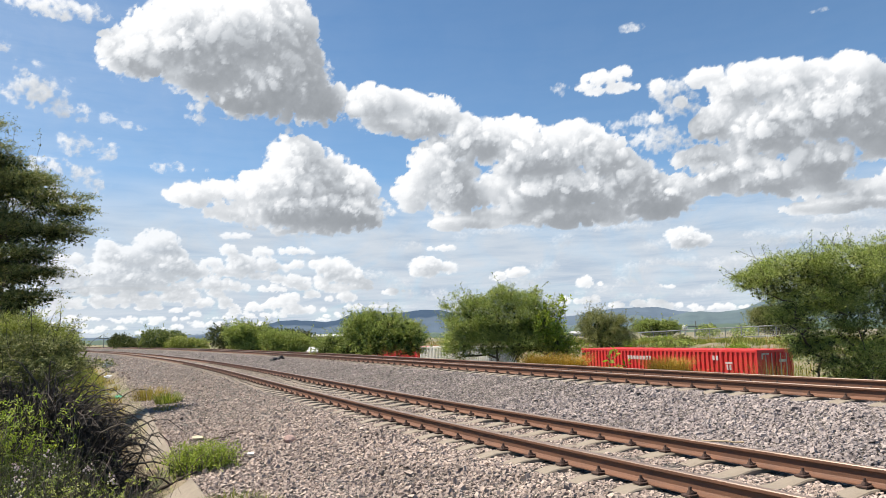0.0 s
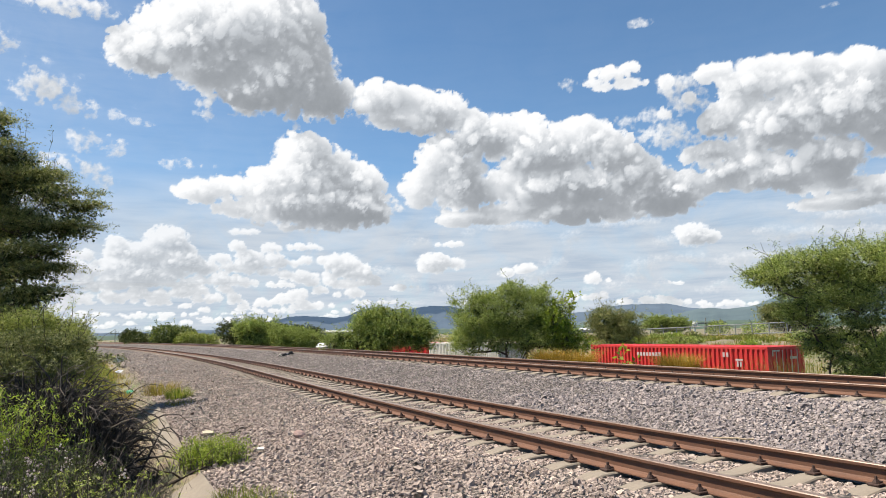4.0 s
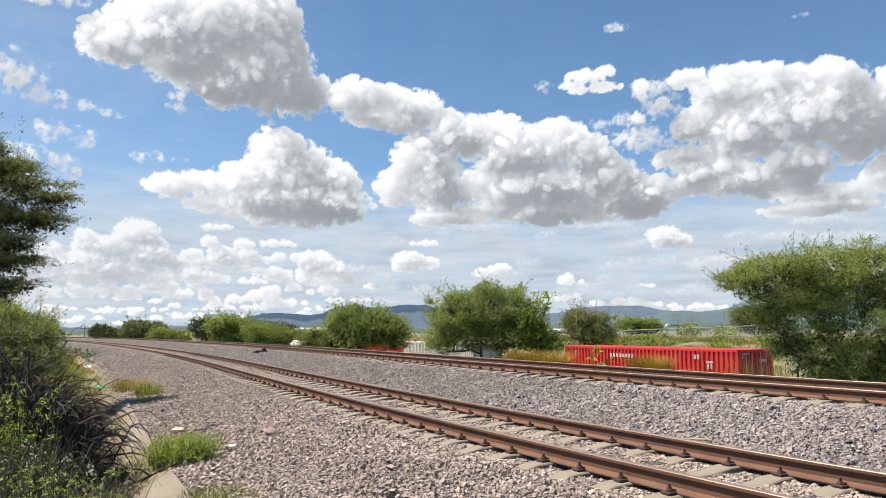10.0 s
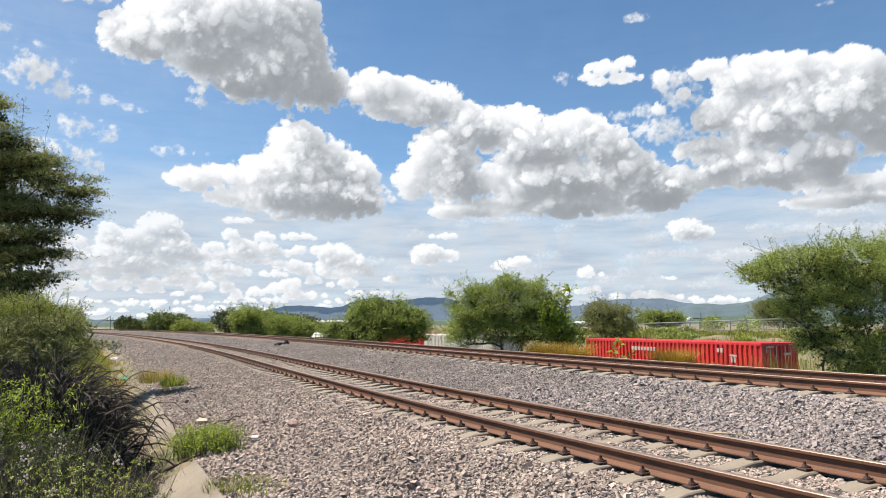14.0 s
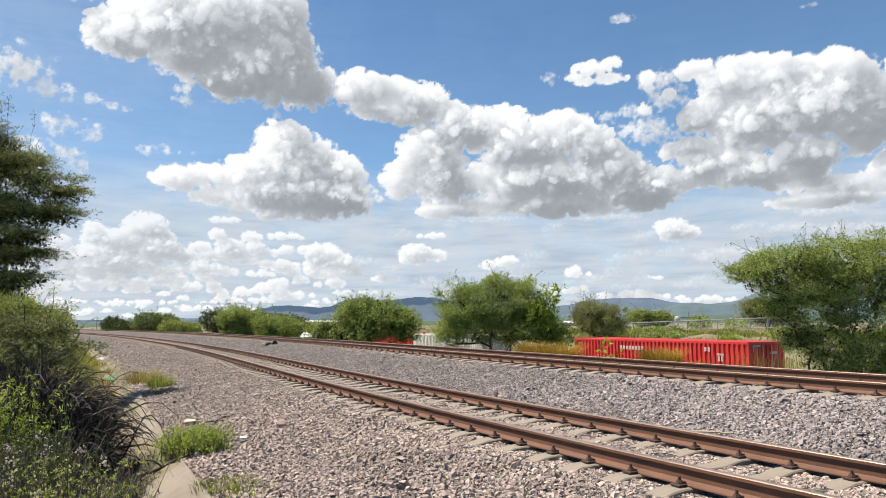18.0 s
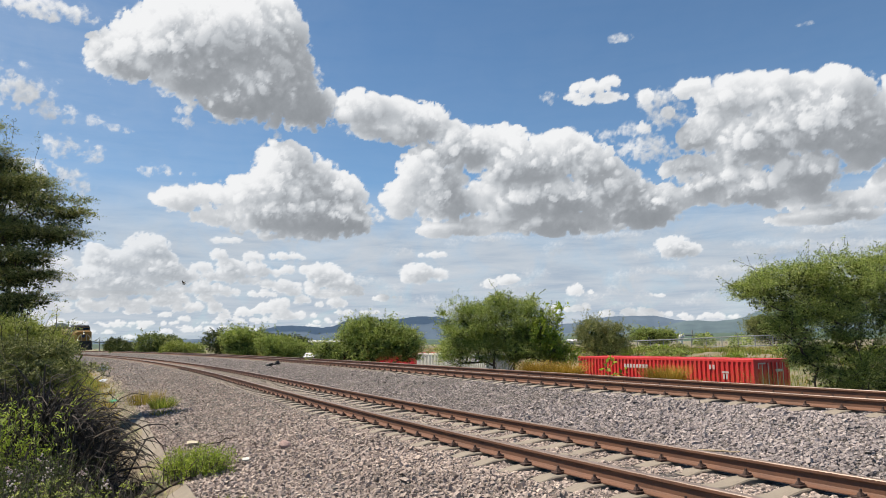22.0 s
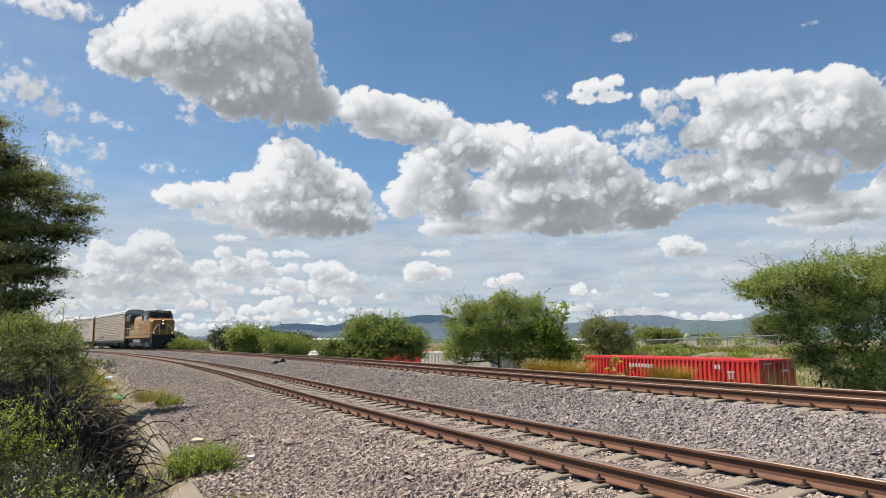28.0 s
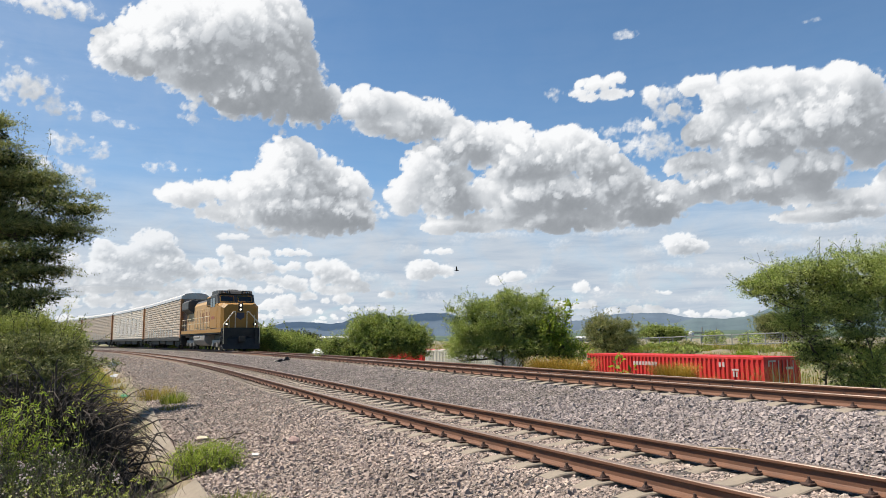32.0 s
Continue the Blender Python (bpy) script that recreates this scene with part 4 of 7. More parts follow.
def curve_to(a, b, r, wobble=0.12, n=6, lift=0.0):
    a, b = np.array(a, float), np.array(b, float)
    t = np.linspace(0, 1, n)[:, None]
    p = a + (b - a) * t
    p[1:-1] += r.normal(scale=wobble, size=(n - 2, 3)) * np.linalg.norm(b - a) * 0.35
    p[:, 2] += lift * np.sin(t[:, 0] * np.pi)
    return p


def woody(name, label, category, base, blobs, count, leaf_mat, seed, leaf=0.08, width=0.032, twig=0.28, leaves=9, stems=3, thick=0.09, shell=0.55, bare=0, group="", up=0.25, shoots=0, core=6):
    """A bush or tree: stems, limbs to each lump of the crown, and a crown of leafy twigs."""
    r = np.random.default_rng(seed)
    bx, by = base
    bz = float(ground_z(bx, by)[0])
    ob = thing(name, label, category, pose(bx, by, bz), group)
    loc = (np.array(blobs, float) - np.array([bx, by, bz, 0, 0, 0])) * [1, 1, 1, 0.84, 0.84, 0.84]
    forks = []
    for i in range(stems):
        c = loc[np.argsort(r.random(len(loc)))[0]]
        top = np.array([c[0] * 0.35, c[1] * 0.35, max(0.3, c[2] * 0.55)]) + r.normal(scale=0.12, size=3)
        foot = r.normal(scale=0.12 + 0.04 * stems, size=3) * [1, 1, 0] + [0, 0, -0.15]
        v, f = tube(curve_to(foot, top, r, 0.1), np.linspace(thick, thick * 0.6, 6))
        part("trunk", (v, f), BARK, ob, smooth=True)
        forks.append(top)
    for c in loc:
        a = min(forks, key=lambda q: np.linalg.norm(q - c[:3]))
        pieces = [tube(curve_to(a, c[:3] + [0, 0, c[5] * 0.3], r, 0.12), np.linspace(thick * 0.55, thick * 0.14, 6), 5)]
        for _ in range(6):
            d = unit(r.normal(size=3) + [0, 0, 0.3])
            pieces.append(tube(curve_to(a + (c[:3] - a) * r.uniform(0.5, 0.9), c[:3] + d * c[3:6] * r.uniform(0.7, 1.0), r, 0.15, 5), np.linspace(thick * 0.22, 0.005, 5), 4))
        part("limb", stack(pieces), BARK, ob, smooth=True)
    p, d = in_blobs(loc, count, r, shell)
    d = unit(d + r.normal(scale=0.6, size=d.shape) + [0, 0, up])
    if shoots:
        q, _ = in_blobs(loc, count // shoots, r, 0.8, 0.05)
        hub = np.array(forks)[np.argmin(np.linalg.norm(q[:, None] - np.array(forks)[None], axis=2), axis=1)] * [1, 1, 0.8]
        u = 0.42 + 0.62 * r.random((len(q), shoots, 1)) ** 0.8
        p = hub[:, None] + (q - hub)[:, None] * u
        p[..., 2] += 0.10 * np.linalg.norm(q - hub, axis=1)[:, None] * np.sin(u[..., 0] * 3.0)
        p = (p + r.normal(scale=0.025 + twig * 0.09, size=p.shape)).reshape(-1, 3)
        d = unit(np.repeat(unit(q - hub), shoots, 0) + r.normal(scale=0.5, size=p.shape) + [0, 0, up])
        twig *= 0.75
        some = r.choice(len(q), len(q) // 2, False)
        part("shoot_wood", stack([tube(curve_to(hub[i] + (q[i] - hub[i]) * 0.2, hub[i] + (q[i] - hub[i]) * 0.98 + [0, 0, 0.03], r, 0.08, 5, 0.08 * float(np.linalg.norm(q[i] - hub[i]))), np.linspace(thick * 0.16, 0.004, 5), 3) for i in some]), BARK, ob)["kind"] = "stuff"
        # inner leaves coloured darker in place of the shade inside the crown
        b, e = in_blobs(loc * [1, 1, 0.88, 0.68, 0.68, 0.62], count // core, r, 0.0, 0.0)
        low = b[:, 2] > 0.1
        part("inner_foliage", sprays(b[low], unit(e + r.normal(scale=0.7, size=e.shape))[low], twig * 1.1, 8, leaf * 1.5, width * 1.7, r), LEAF_DARK_AND_SHADE, ob, "dense inner foliage in darker leaves that stand in for shade")["kind"] = "stuff"
    keep = p[:, 2] > 0.02
    part("crown", sprays(p[keep], d[keep], twig, leaves, leaf, width, r), leaf_mat, ob)["kind"] = "stuff"
    if bare:
        k = r.choice(len(p), bare)
        part("dead_wood", stack([tube(curve_to(p[i], p[i] + d[i] * r.uniform(0.3, 0.7) + [0, 0, 0.12], r, 0.2, 4), np.linspace(0.008, 0.003, 4), 3) for i in k]), TWIG, ob)["kind"] = "stuff"
    return ob


def blades(base, n, spread, height, width, r, lean=0.5):
    """A tuft of bent grass blades round base (x, y, z)."""
    b = np.zeros((n, 3))
    q, w = r.uniform(0, 2 * np.pi, n), np.sqrt(r.random(n))
    b[:, 0], b[:, 1] = np.cos(q) * w * spread[0], np.sin(q) * w * spread[1]
    b += base
    h = height * r.uniform(0.5, 1.15, (n, 1))
    out = np.stack([np.cos(q), np.sin(q), np.zeros(n)], 1) * r.uniform(0.1, 1.0, (n, 1)) * lean + r.normal(scale=0.25, size=(n, 3)) * [1, 1, 0]
    side = unit(np.cross(out + [0, 0, 1e-3], [0, 0, 1.0])) * width / 2
    mid = b + out * h * 0.4 + [0, 0, 1] * h * 0.62
    tip = b + out * h + [0, 0, 1] * h
    v = np.stack([b - side, b + side, mid + side * 0.8, mid - side * 0.8, tip], 1).reshape(-1, 3)
    k = np.arange(n)[:, None] * 5
    return v, np.concatenate([np.concatenate([k, k + 1, k + 2], 1), np.concatenate([k, k + 2, k + 3], 1), np.concatenate([k + 3, k + 2, k + 4], 1)])


def grown(name, label, category, base, blobs, tips, leaf_mat, seed, stems=4, thick=0.08, clump=0.24, flat=0.45, per=26, leaf=0.05, width=0.02, leaves=7, twig=0.16, wisps=0, low=0.3, shell=0.45, rise=0.15, reach=0.45, spread=0.3, inner=0, fork=0.45, group="", bark=None):
    """A bush or tree grown branch by branch: each leaf clump is joined to the nearest wood below it, stout where many clumps hang on it."""
    r = np.random.default_rng(seed)
    bx, by = base
    bz = float(ground_z(bx, by)[0])
    bark = bark or BARK
    ob = thing(name, label, category, pose(bx, by, bz), group)
    loc = np.array(blobs, float) - [bx, by, bz, 0, 0, 0]
    ends, out = in_blobs(loc, tips, r, shell, 0.06)
    ends = ends[ends[:, 2] > low]
    ends = ends[np.argsort(np.linalg.norm(ends * [0.7, 0.7, 1.0], axis=1))]
    mid = loc[:, :3].mean(0)
    nodes, up, first, runs, used = [], [], [], [], []
    for i in range(stems):
        q = i * 2 * np.pi / stems + r.uniform(-0.4, 0.4)
        foot = np.array([math.cos(q), math.sin(q), 0]) * (0.05 + 0.7 * thick * stems**0.8) + [0, 0, -0.15]
        top = mid * [0.35, 0.35, fork] + np.array([math.cos(q), math.sin(q), 0]) * mid[2] * spread + r.normal(scale=0.06, size=3)
        run = []
        for p in curve_to(foot, top, r, 0.06, 6):
            nodes.append(p)
            up.append(run[-1] if run else -1)
            first.append(i)
            used.append(0)
            run.append(len(nodes) - 1)
        runs.append((i, run))
    heads, limbs = len(nodes), stems
    for e in ends:
        have = np.array(nodes)
        gap = np.linalg.norm(have - e, axis=1) + 0.8 * np.maximum(have[:, 2] - e[2] + 0.1, 0) + 0.12 * np.linalg.norm(have[:, :2] - e[:2], axis=1) + 0.012 * np.array(used)
        k = int(np.argmin(gap))
        own = first[k]
        used[k] += 1
        if k < heads:
            own, limbs = limbs, limbs + 1
        run, n = [k], max(2, int(np.linalg.norm(have[k] - e) / reach) + 2)
        for p in curve_to(have[k], e, r, 0.09, n, -0.06 * float(np.linalg.norm(have[k] - e)))[1:]:
            nodes.append(p)
            up.append(run[-1])
            first.append(own)
            used.append(0)
            run.append(len(nodes) - 1)
        runs.append((own, run))
    load = np.zeros(len(nodes))
    for _, run in runs[stems:]:
        load[run[-1]] += 1
    for k in range(len(nodes) - 1, -1, -1):
        if up[k] >= 0:
            load[up[k]] += load[k]
    girth = np.maximum(0.005, thick * (load / max(load.max(), 1)) ** 0.55)
    at = np.array(nodes)
    wood = {}
    for own, run in runs:
        g = girth[run].copy()
        g[0] = min(g[0], girth[run[1]] * 1.4)
        wood.setdefault(own, []).append(tube(at[run], g, 5))
    for own, pieces in wood.items():
        part("trunk" if own < stems else "limb", stack(pieces), bark, ob, smooth=True)
    c = np.repeat(ends, per, 0)
    size = clump * r.uniform(0.6, 1.25, (len(ends), 1)).repeat(per, 0)
    p = c + r.normal(scale=0.5, size=c.shape) * size * [1, 1, flat]
    d = unit((p - c) * [1, 1, 0.4] + unit(c - mid) * 0.10 + r.normal(scale=0.06, size=c.shape) + [0, 0, rise * clump])
    pts, ways = [p], [d]
    if wisps:
        twigs = []
        for k in r.choice(len(ends), wisps):
            way = unit(unit(ends[k] - mid * [1, 1, 0.6]) * [1, 1, 0.7] + r.normal(scale=0.3, size=3) + [0, 0, 0.55])
            tw = curve_to(ends[k], ends[k] + way * clump * r.uniform(1.2, 3.3), r, 0.08, 5)
            twigs.append(tube(tw, np.linspace(0.007, 0.003, 5), 3))
            u = r.uniform(0.3, 3.99, 9)
            pts.append(tw[u.astype(int)] + (tw[u.astype(int) + 1] - tw[u.astype(int)]) * (u % 1)[:, None])
            ways.append(unit(way * 0.6 + r.normal(scale=0.6, size=(9, 3))))
        part("shoot_wood", stack(twigs), bark, ob)["kind"] = "stuff"
    part("crown", sprays(np.concatenate(pts), np.concatenate(ways), twig, leaves, leaf, width, r, 0.8, 0.1, True), leaf_mat, ob)["kind"] = "stuff"
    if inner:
        # shade of the crown's inside is put into these leaves' darker colour
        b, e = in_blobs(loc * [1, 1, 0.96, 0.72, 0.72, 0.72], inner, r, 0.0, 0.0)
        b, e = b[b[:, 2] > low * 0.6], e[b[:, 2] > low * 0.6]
        part("inner_foliage", sprays(b, unit(e + r.normal(scale=0.6, size=e.shape)), twig * 1.3, 7, leaf * 2.0, width * 2.6, r, 0.8, 0.1, True), LEAF_DARK_AND_SHADE, ob, "dense inner foliage in darker leaves that stand in for shade")["kind"] = "stuff"
    return ob


# beyond the second track
grown("mesquite_tree", "spreading green mesquite tree with several dark trunks", "tree", (8.9, 16.9), [(7.75, 16.8, 2.60, 0.62, 0.8, 0.38), (8.6, 16.9, 2.78, 0.8, 0.9, 0.52), (9.8, 17.1, 2.80, 1.0, 1.0, 0.62), (11.1, 17.2, 2.85, 1.1, 1.0, 0.72), (9.1, 17.0, 2.1, 1.0, 0.9, 0.5), (10.8, 17.0, 2.1, 1.4, 0.9, 0.6), (8.4, 16.8, 1.75, 0.55, 0.6, 0.38), (10.0, 17.1, 1.4, 0.8, 0.6, 0.5), (12.2, 17.4, 2.4, 0.9, 0.9, 1.1), (8.75, 16.7, 1.15, 0.55, 0.5, 0.36), (10.9, 16.5, 1.05, 0.9, 0.6, 0.65), (9.1, 16.6, 0.55, 0.5, 0.4, 0.36), (9.8, 16.6, 0.6, 0.6, 0.5, 0.42), (11.6, 16.9, 0.7, 1.0, 0.7, 0.6), (10.6, 16.6, 0.35, 0.7, 0.5, 0.35)], 580, LEAF, 11, stems=7, thick=0.06, clump=0.24, flat=0.45, per=58, leaf=0.043, width=0.020, wisps=190, low=0.35, shell=0.35, spread=0.13, inner=1500, fork=0.66)
grown("mesquite_bush", "rounded green mesquite bush with fine leaves", "bush", (2.65, 29.2), [(1.0, 29.0, 1.85, 0.85, 0.9, 0.8), (2.1, 29.0, 2.2, 1.1, 1.0, 0.85), (3.3, 29.1, 2.15, 1.05, 1.0, 0.9), (4.2, 29.1, 1.8, 0.85, 0.9, 0.8), (1.35, 29.0, 2.65, 0.4, 0.5, 0.35), (2.75, 29.0, 3.0, 0.5, 0.5, 0.35), (3.75, 29.0, 2.75, 0.35, 0.4, 0.35), (0.75, 28.8, 0.95, 0.7, 0.6, 0.55), (4.5, 28.9, 1.0, 0.7, 0.6, 0.6), (2.0, 28.7, 1.1, 0.9, 0.7, 0.5), (3.3, 28.7, 1.0, 0.9, 0.7, 0.55)], 470, LEAF, 12, stems=11, thick=0.042, clump=0.28, flat=0.7, per=50, leaf=0.054, width=0.026, wisps=170, low=0.5, shell=0.4, rise=0.6, spread=0.3, inner=450, fork=0.62)
woody("broad_leaved_shrub", "bright green shrub with large leaves beside the bush", "shrub", (4.7, 28.6), [(4.2, 28.3, 1.7, 0.5, 0.4, 0.75), (4.7, 28.3, 1.2, 0.6, 0.4, 0.6), (5.2, 28.3, 0.75, 0.6, 0.4, 0.4)], 260, LEAF_BRIGHT, 13, leaf=0.15, width=0.075, twig=0.3, leaves=6, stems=3, thick=0.04, shell=0.3)
for i, (x, z, n) in enumerate(((5.05, 2.75, 12), (4.3, 2.7, 10), (4.75, 2.4, 10))):
    woody("leafy_shoot", "tall thin shoot ending in large bright leaves", "shoot", (x - 0.2, 28.4), [(x, 28.4, z, 0.16, 0.14, 0.16), (x - 0.1, 28.4, z - 0.35, 0.14, 0.12, 0.14)], n, LEAF_BRIGHT, 140 + i, leaf=0.21, width=0.10, twig=0.16, leaves=4, stems=1, thick=0.014, shell=0.1, group="shoots beside the bush")
for i, (x, y, z) in enumerate(((4.75, 20.0, 0.75), (5.2, 20.0, 0.45))):
    woody("sapling", "thin sapling with a few large bright leaves", "sapling", (x, y), [(x, y, z, 0.12, 0.12, 0.2), (x + 0.12, y, z - 0.3, 0.14, 0.14, 0.14)], 9, LEAF_BRIGHT, 130 + i, leaf=0.2, width=0.09, twig=0.2, leaves=4, stems=1, thick=0.012, shell=0.2, group="saplings by the line")
grown("mesquite_bush", "green mesquite bush in front of red containers", "bush", (-3.4, 43.2), [(-3.5, 43, 1.9, 1.4, 1.3, 1.05), (-1.9, 43, 1.5, 1.0, 1.1, 0.85), (-4.8, 43.2, 1.75, 1.0, 1.0, 1.0), (-3.9, 42.6, 0.8, 1.3, 0.9, 0.6), (-1.7, 42.7, 0.8, 0.9, 0.8, 0.5)], 420, LEAF, 14, stems=10, thick=0.045, clump=0.36, flat=0.7, per=30, leaf=0.088, width=0.040, wisps=110, low=0.4, shell=0.4, rise=0.6, spread=0.35, inner=420, fork=0.62)
grown("low_bush", "low green bush beside the mesquite", "bush", (-6.2, 42.6), [(-6.3, 42.6, 0.85, 0.95, 0.8, 0.6), (-5.4, 42.2, 0.5, 0.8, 0.7, 0.45)], 90, LEAF, 15, stems=5, thick=0.04, clump=0.34, flat=0.7, per=30, leaf=0.09, width=0.04, wisps=20, low=0.1, rise=0.5, inner=300)
grown("mesquite_bush", "wide fresh green bush along the line", "bush", (-17.6, 66.5), [(-18.1, 66, 1.85, 1.55, 1.5, 1.0), (-16.8, 66.4, 1.65, 1.4, 1.4, 0.9), (-17.4, 65.8, 0.9, 1.9, 1.3, 0.8)], 250, LEAF, 16, stems=7, thick=0.07, clump=0.5, flat=0.6, per=32, leaf=0.12, width=0.05, wisps=60, low=0.2, rise=0.5, inner=350)
grown("mesquite_bush", "lower green bush along the line", "bush", (-13.6, 63.5), [(-14.2, 63.4, 1.3, 1.4, 1.3, 0.8), (-12.6, 63.2, 0.95, 1.2, 1.1, 0.65), (-13.5, 63, 0.5, 1.8, 1.1, 0.6)], 200, LEAF, 17, stems=6, thick=0.07, clump=0.48, flat=0.6, per=32, leaf=0.12, width=0.05, wisps=50, low=0.15, rise=0.5, inner=300)
woody("round_bush", "round dark green bush further along the line", "bush", (-40.3, 105), [(-41.3, 105, 1.6, 2.4, 2.2, 1.55), (-38.9, 105, 1.4, 2.2, 2.0, 1.3)], 1581, LEAF_DEEP, 18, leaf=0.280, width=0.143, twig=0.6, leaves=6, stems=3, thick=0.1)
woody("low_bush", "low yellow-green shrub at the foot of a bush", "bush", (-33.2, 95), [(-34.2, 95, 0.9, 1.9, 1.5, 0.9), (-31.9, 95, 0.8, 1.6, 1.4, 0.7)], 1054, LEAF_YELLOW, 19, leaf=0.246, width=0.130, twig=0.5, leaves=6, stems=2, thick=0.06)
for i, (x, y, z, a, h) in enumerate([(-37, 122, 1.9, 2.6, 2.0), (-33.5, 124, 2.0, 2.8, 2.0), (-29.5, 126, 1.6, 2.2, 1.7), (-62, 140, 1.4, 2.0, 1.4), (-66, 150, 1.2, 3.0, 1.3), (-56, 128, 0.8, 1.8, 0.9), (-51, 120, 0.6, 2.4, 0.7), (-24, 118, 1.2, 3.4, 1.6), (-8, 100, 1.0, 3.0, 1.6), (7, 92, 1.2, 3.5, 1.8)]):
    woody("far_tree", "small dark green tree in the distance", "tree", (x, y), [(x, y, z, a, a * 0.8, h), (x + a * 0.6, y, z * 0.8, a * 0.7, a * 0.6, h * 0.75)], 843, LEAF_DARK_AND_SHADE, 30 + i, leaf=0.336, width=0.182, twig=0.7, leaves=6, stems=2, thick=0.12, group="far trees")
grown("grey_green_shrub", "feathery grey-green shrub behind the containers", "shrub", (12.9, 56), [(12.2, 56, 1.85, 1.3, 1.3, 1.15), (13.7, 56, 1.6, 1.3, 1.3, 1.05), (13, 55.6, 0.8, 1.9, 1.2, 0.8)], 260, LEAF_BROWN, 41, stems=7, thick=0.05, clump=0.42, flat=0.8, per=34, leaf=0.085, width=0.038, wisps=70, low=0.2, rise=0.8, inner=400)
grown("round_bush", "dark green bush by the fence", "bush", (24.7, 80.6), [(23.8, 80.6, 1.7, 1.6, 1.4, 0.9), (25.7, 80.6, 1.6, 1.5, 1.4, 0.85)], 150, LEAF, 42, stems=4, thick=0.06, clump=0.5, flat=0.5, per=30, leaf=0.13, width=0.06, wisps=20, low=0.5, inner=500)
grown("grey_green_shrub", "pale green shrub near the fence", "shrub", (33.5, 71), [(32.6, 71, 2.3, 1.7, 1.6, 1.3), (34.7, 71, 2.0, 1.8, 1.6, 1.3)], 200, LEAF_BROWN, 43, stems=5, thick=0.06, clump=0.5, flat=0.7, per=30, leaf=0.11, width=0.05, wisps=40, low=0.3, rise=0.6, inner=500)
woody("low_bush", "small green bush by the fence", "bush", (31.2, 83), [(31.2, 83, 1.1, 1.3, 1.2, 0.8), (35, 82, 0.9, 1.5, 1.2, 0.7)], 632, LEAF, 44, leaf=0.179, width=0.091, twig=0.4, leaves=6, stems=2, thick=0.05)

# beside the camera's verge
grown("acacia_tree", "tall dark olive acacia with feathery layered branches", "tree", (-13.95, 20.25), [(-12.83, 19.5, 7.61, 0.68, 0.56, 0.52), (-12.15, 19.35, 6.63, 0.75, 0.56, 0.33), (-11.4, 19.35, 5.91, 0.9, 0.56, 0.24), (-10.65, 19.5, 5.43, 0.9, 0.56, 0.2), (-10.12, 19.35, 5.06, 0.63, 0.45, 0.12), (-10.12, 19.35, 4.5, 0.63, 0.45, 0.12), (-10.95, 19.5, 4.61, 0.9, 0.56, 0.21), (-11.02, 19.2, 3.93, 0.83, 0.56, 0.18), (-10.95, 19.35, 3.41, 0.75, 0.56, 0.15), (-11.1, 19.2, 2.73, 0.75, 0.56, 0.18), (-11.4, 19.05, 2.13, 0.75, 0.56, 0.18), (-12.75, 19.8, 6.03, 1.2, 0.9, 0.75), (-12.6, 19.8, 4.83, 1.35, 0.9, 0.75), (-12.45, 19.65, 3.63, 1.35, 0.9, 0.68), (-12.45, 19.5, 2.43, 1.35, 0.9, 0.75), (-12.6, 19.5, 1.23, 1.35, 0.79, 0.75), (-13.95, 20.1, 6.18, 1.2, 0.9, 1.35), (-13.8, 19.95, 3.78, 1.2, 0.9, 1.35)], 820, LEAF_BROWN, 51, stems=4, thick=0.11, clump=0.40, flat=0.22, per=44, leaf=0.058, width=0.026, twig=0.18, wisps=60, low=1.2, shell=0.2, rise=0.15, spread=0.15, inner=3600)
grown("verge_shrub", "soft yellow-green shrub under the acacia", "shrub", (-7.4, 13.1), [(-7.25, 13, 1.66, 0.40, 0.5, 0.24), (-6.95, 13, 1.42, 0.30, 0.5, 0.26), (-7.7, 13, 1.55, 0.55, 0.6, 0.34), (-7.45, 12.9, 1.0, 0.6, 0.6, 0.42), (-6.75, 12.9, 1.0, 0.26, 0.4, 0.24)], 110, LEAF_YELLOW, 52, stems=5, thick=0.03, clump=0.18, flat=0.6, per=44, leaf=0.038, width=0.019, wisps=24, low=0.3, rise=0.4, inner=300)
grown("verge_shrub", "dark arching shrub with small grey-green feathery leaves", "shrub", (-6.2, 10.9), [(-6.55, 11, 1.36, 0.45, 0.4, 0.12), (-6.15, 11, 1.46, 0.45, 0.4, 0.10), (-5.85, 10.9, 1.38, 0.42, 0.4, 0.09), (-5.6, 10.8, 1.2, 0.4, 0.35, 0.09), (-6.05, 10.6, 1.18, 0.45, 0.4, 0.10), (-6.2, 10.4, 1.02, 0.45, 0.4, 0.10), (-5.7, 10.5, 1.05, 0.4, 0.35, 0.08), (-6.5, 10.5, 1.2, 0.4, 0.4, 0.1), (-6.5, 10.3, 0.85, 0.4, 0.3, 0.1)], 112, LEAF_FROND, 53, stems=9, thick=0.025, clump=0.24, flat=0.20, per=44, leaf=0.042, width=0.020, twig=0.12, wisps=16, low=0.4, shell=0.3, rise=-0.4, spread=0.25, bark=TWIG_DARK, inner=60)
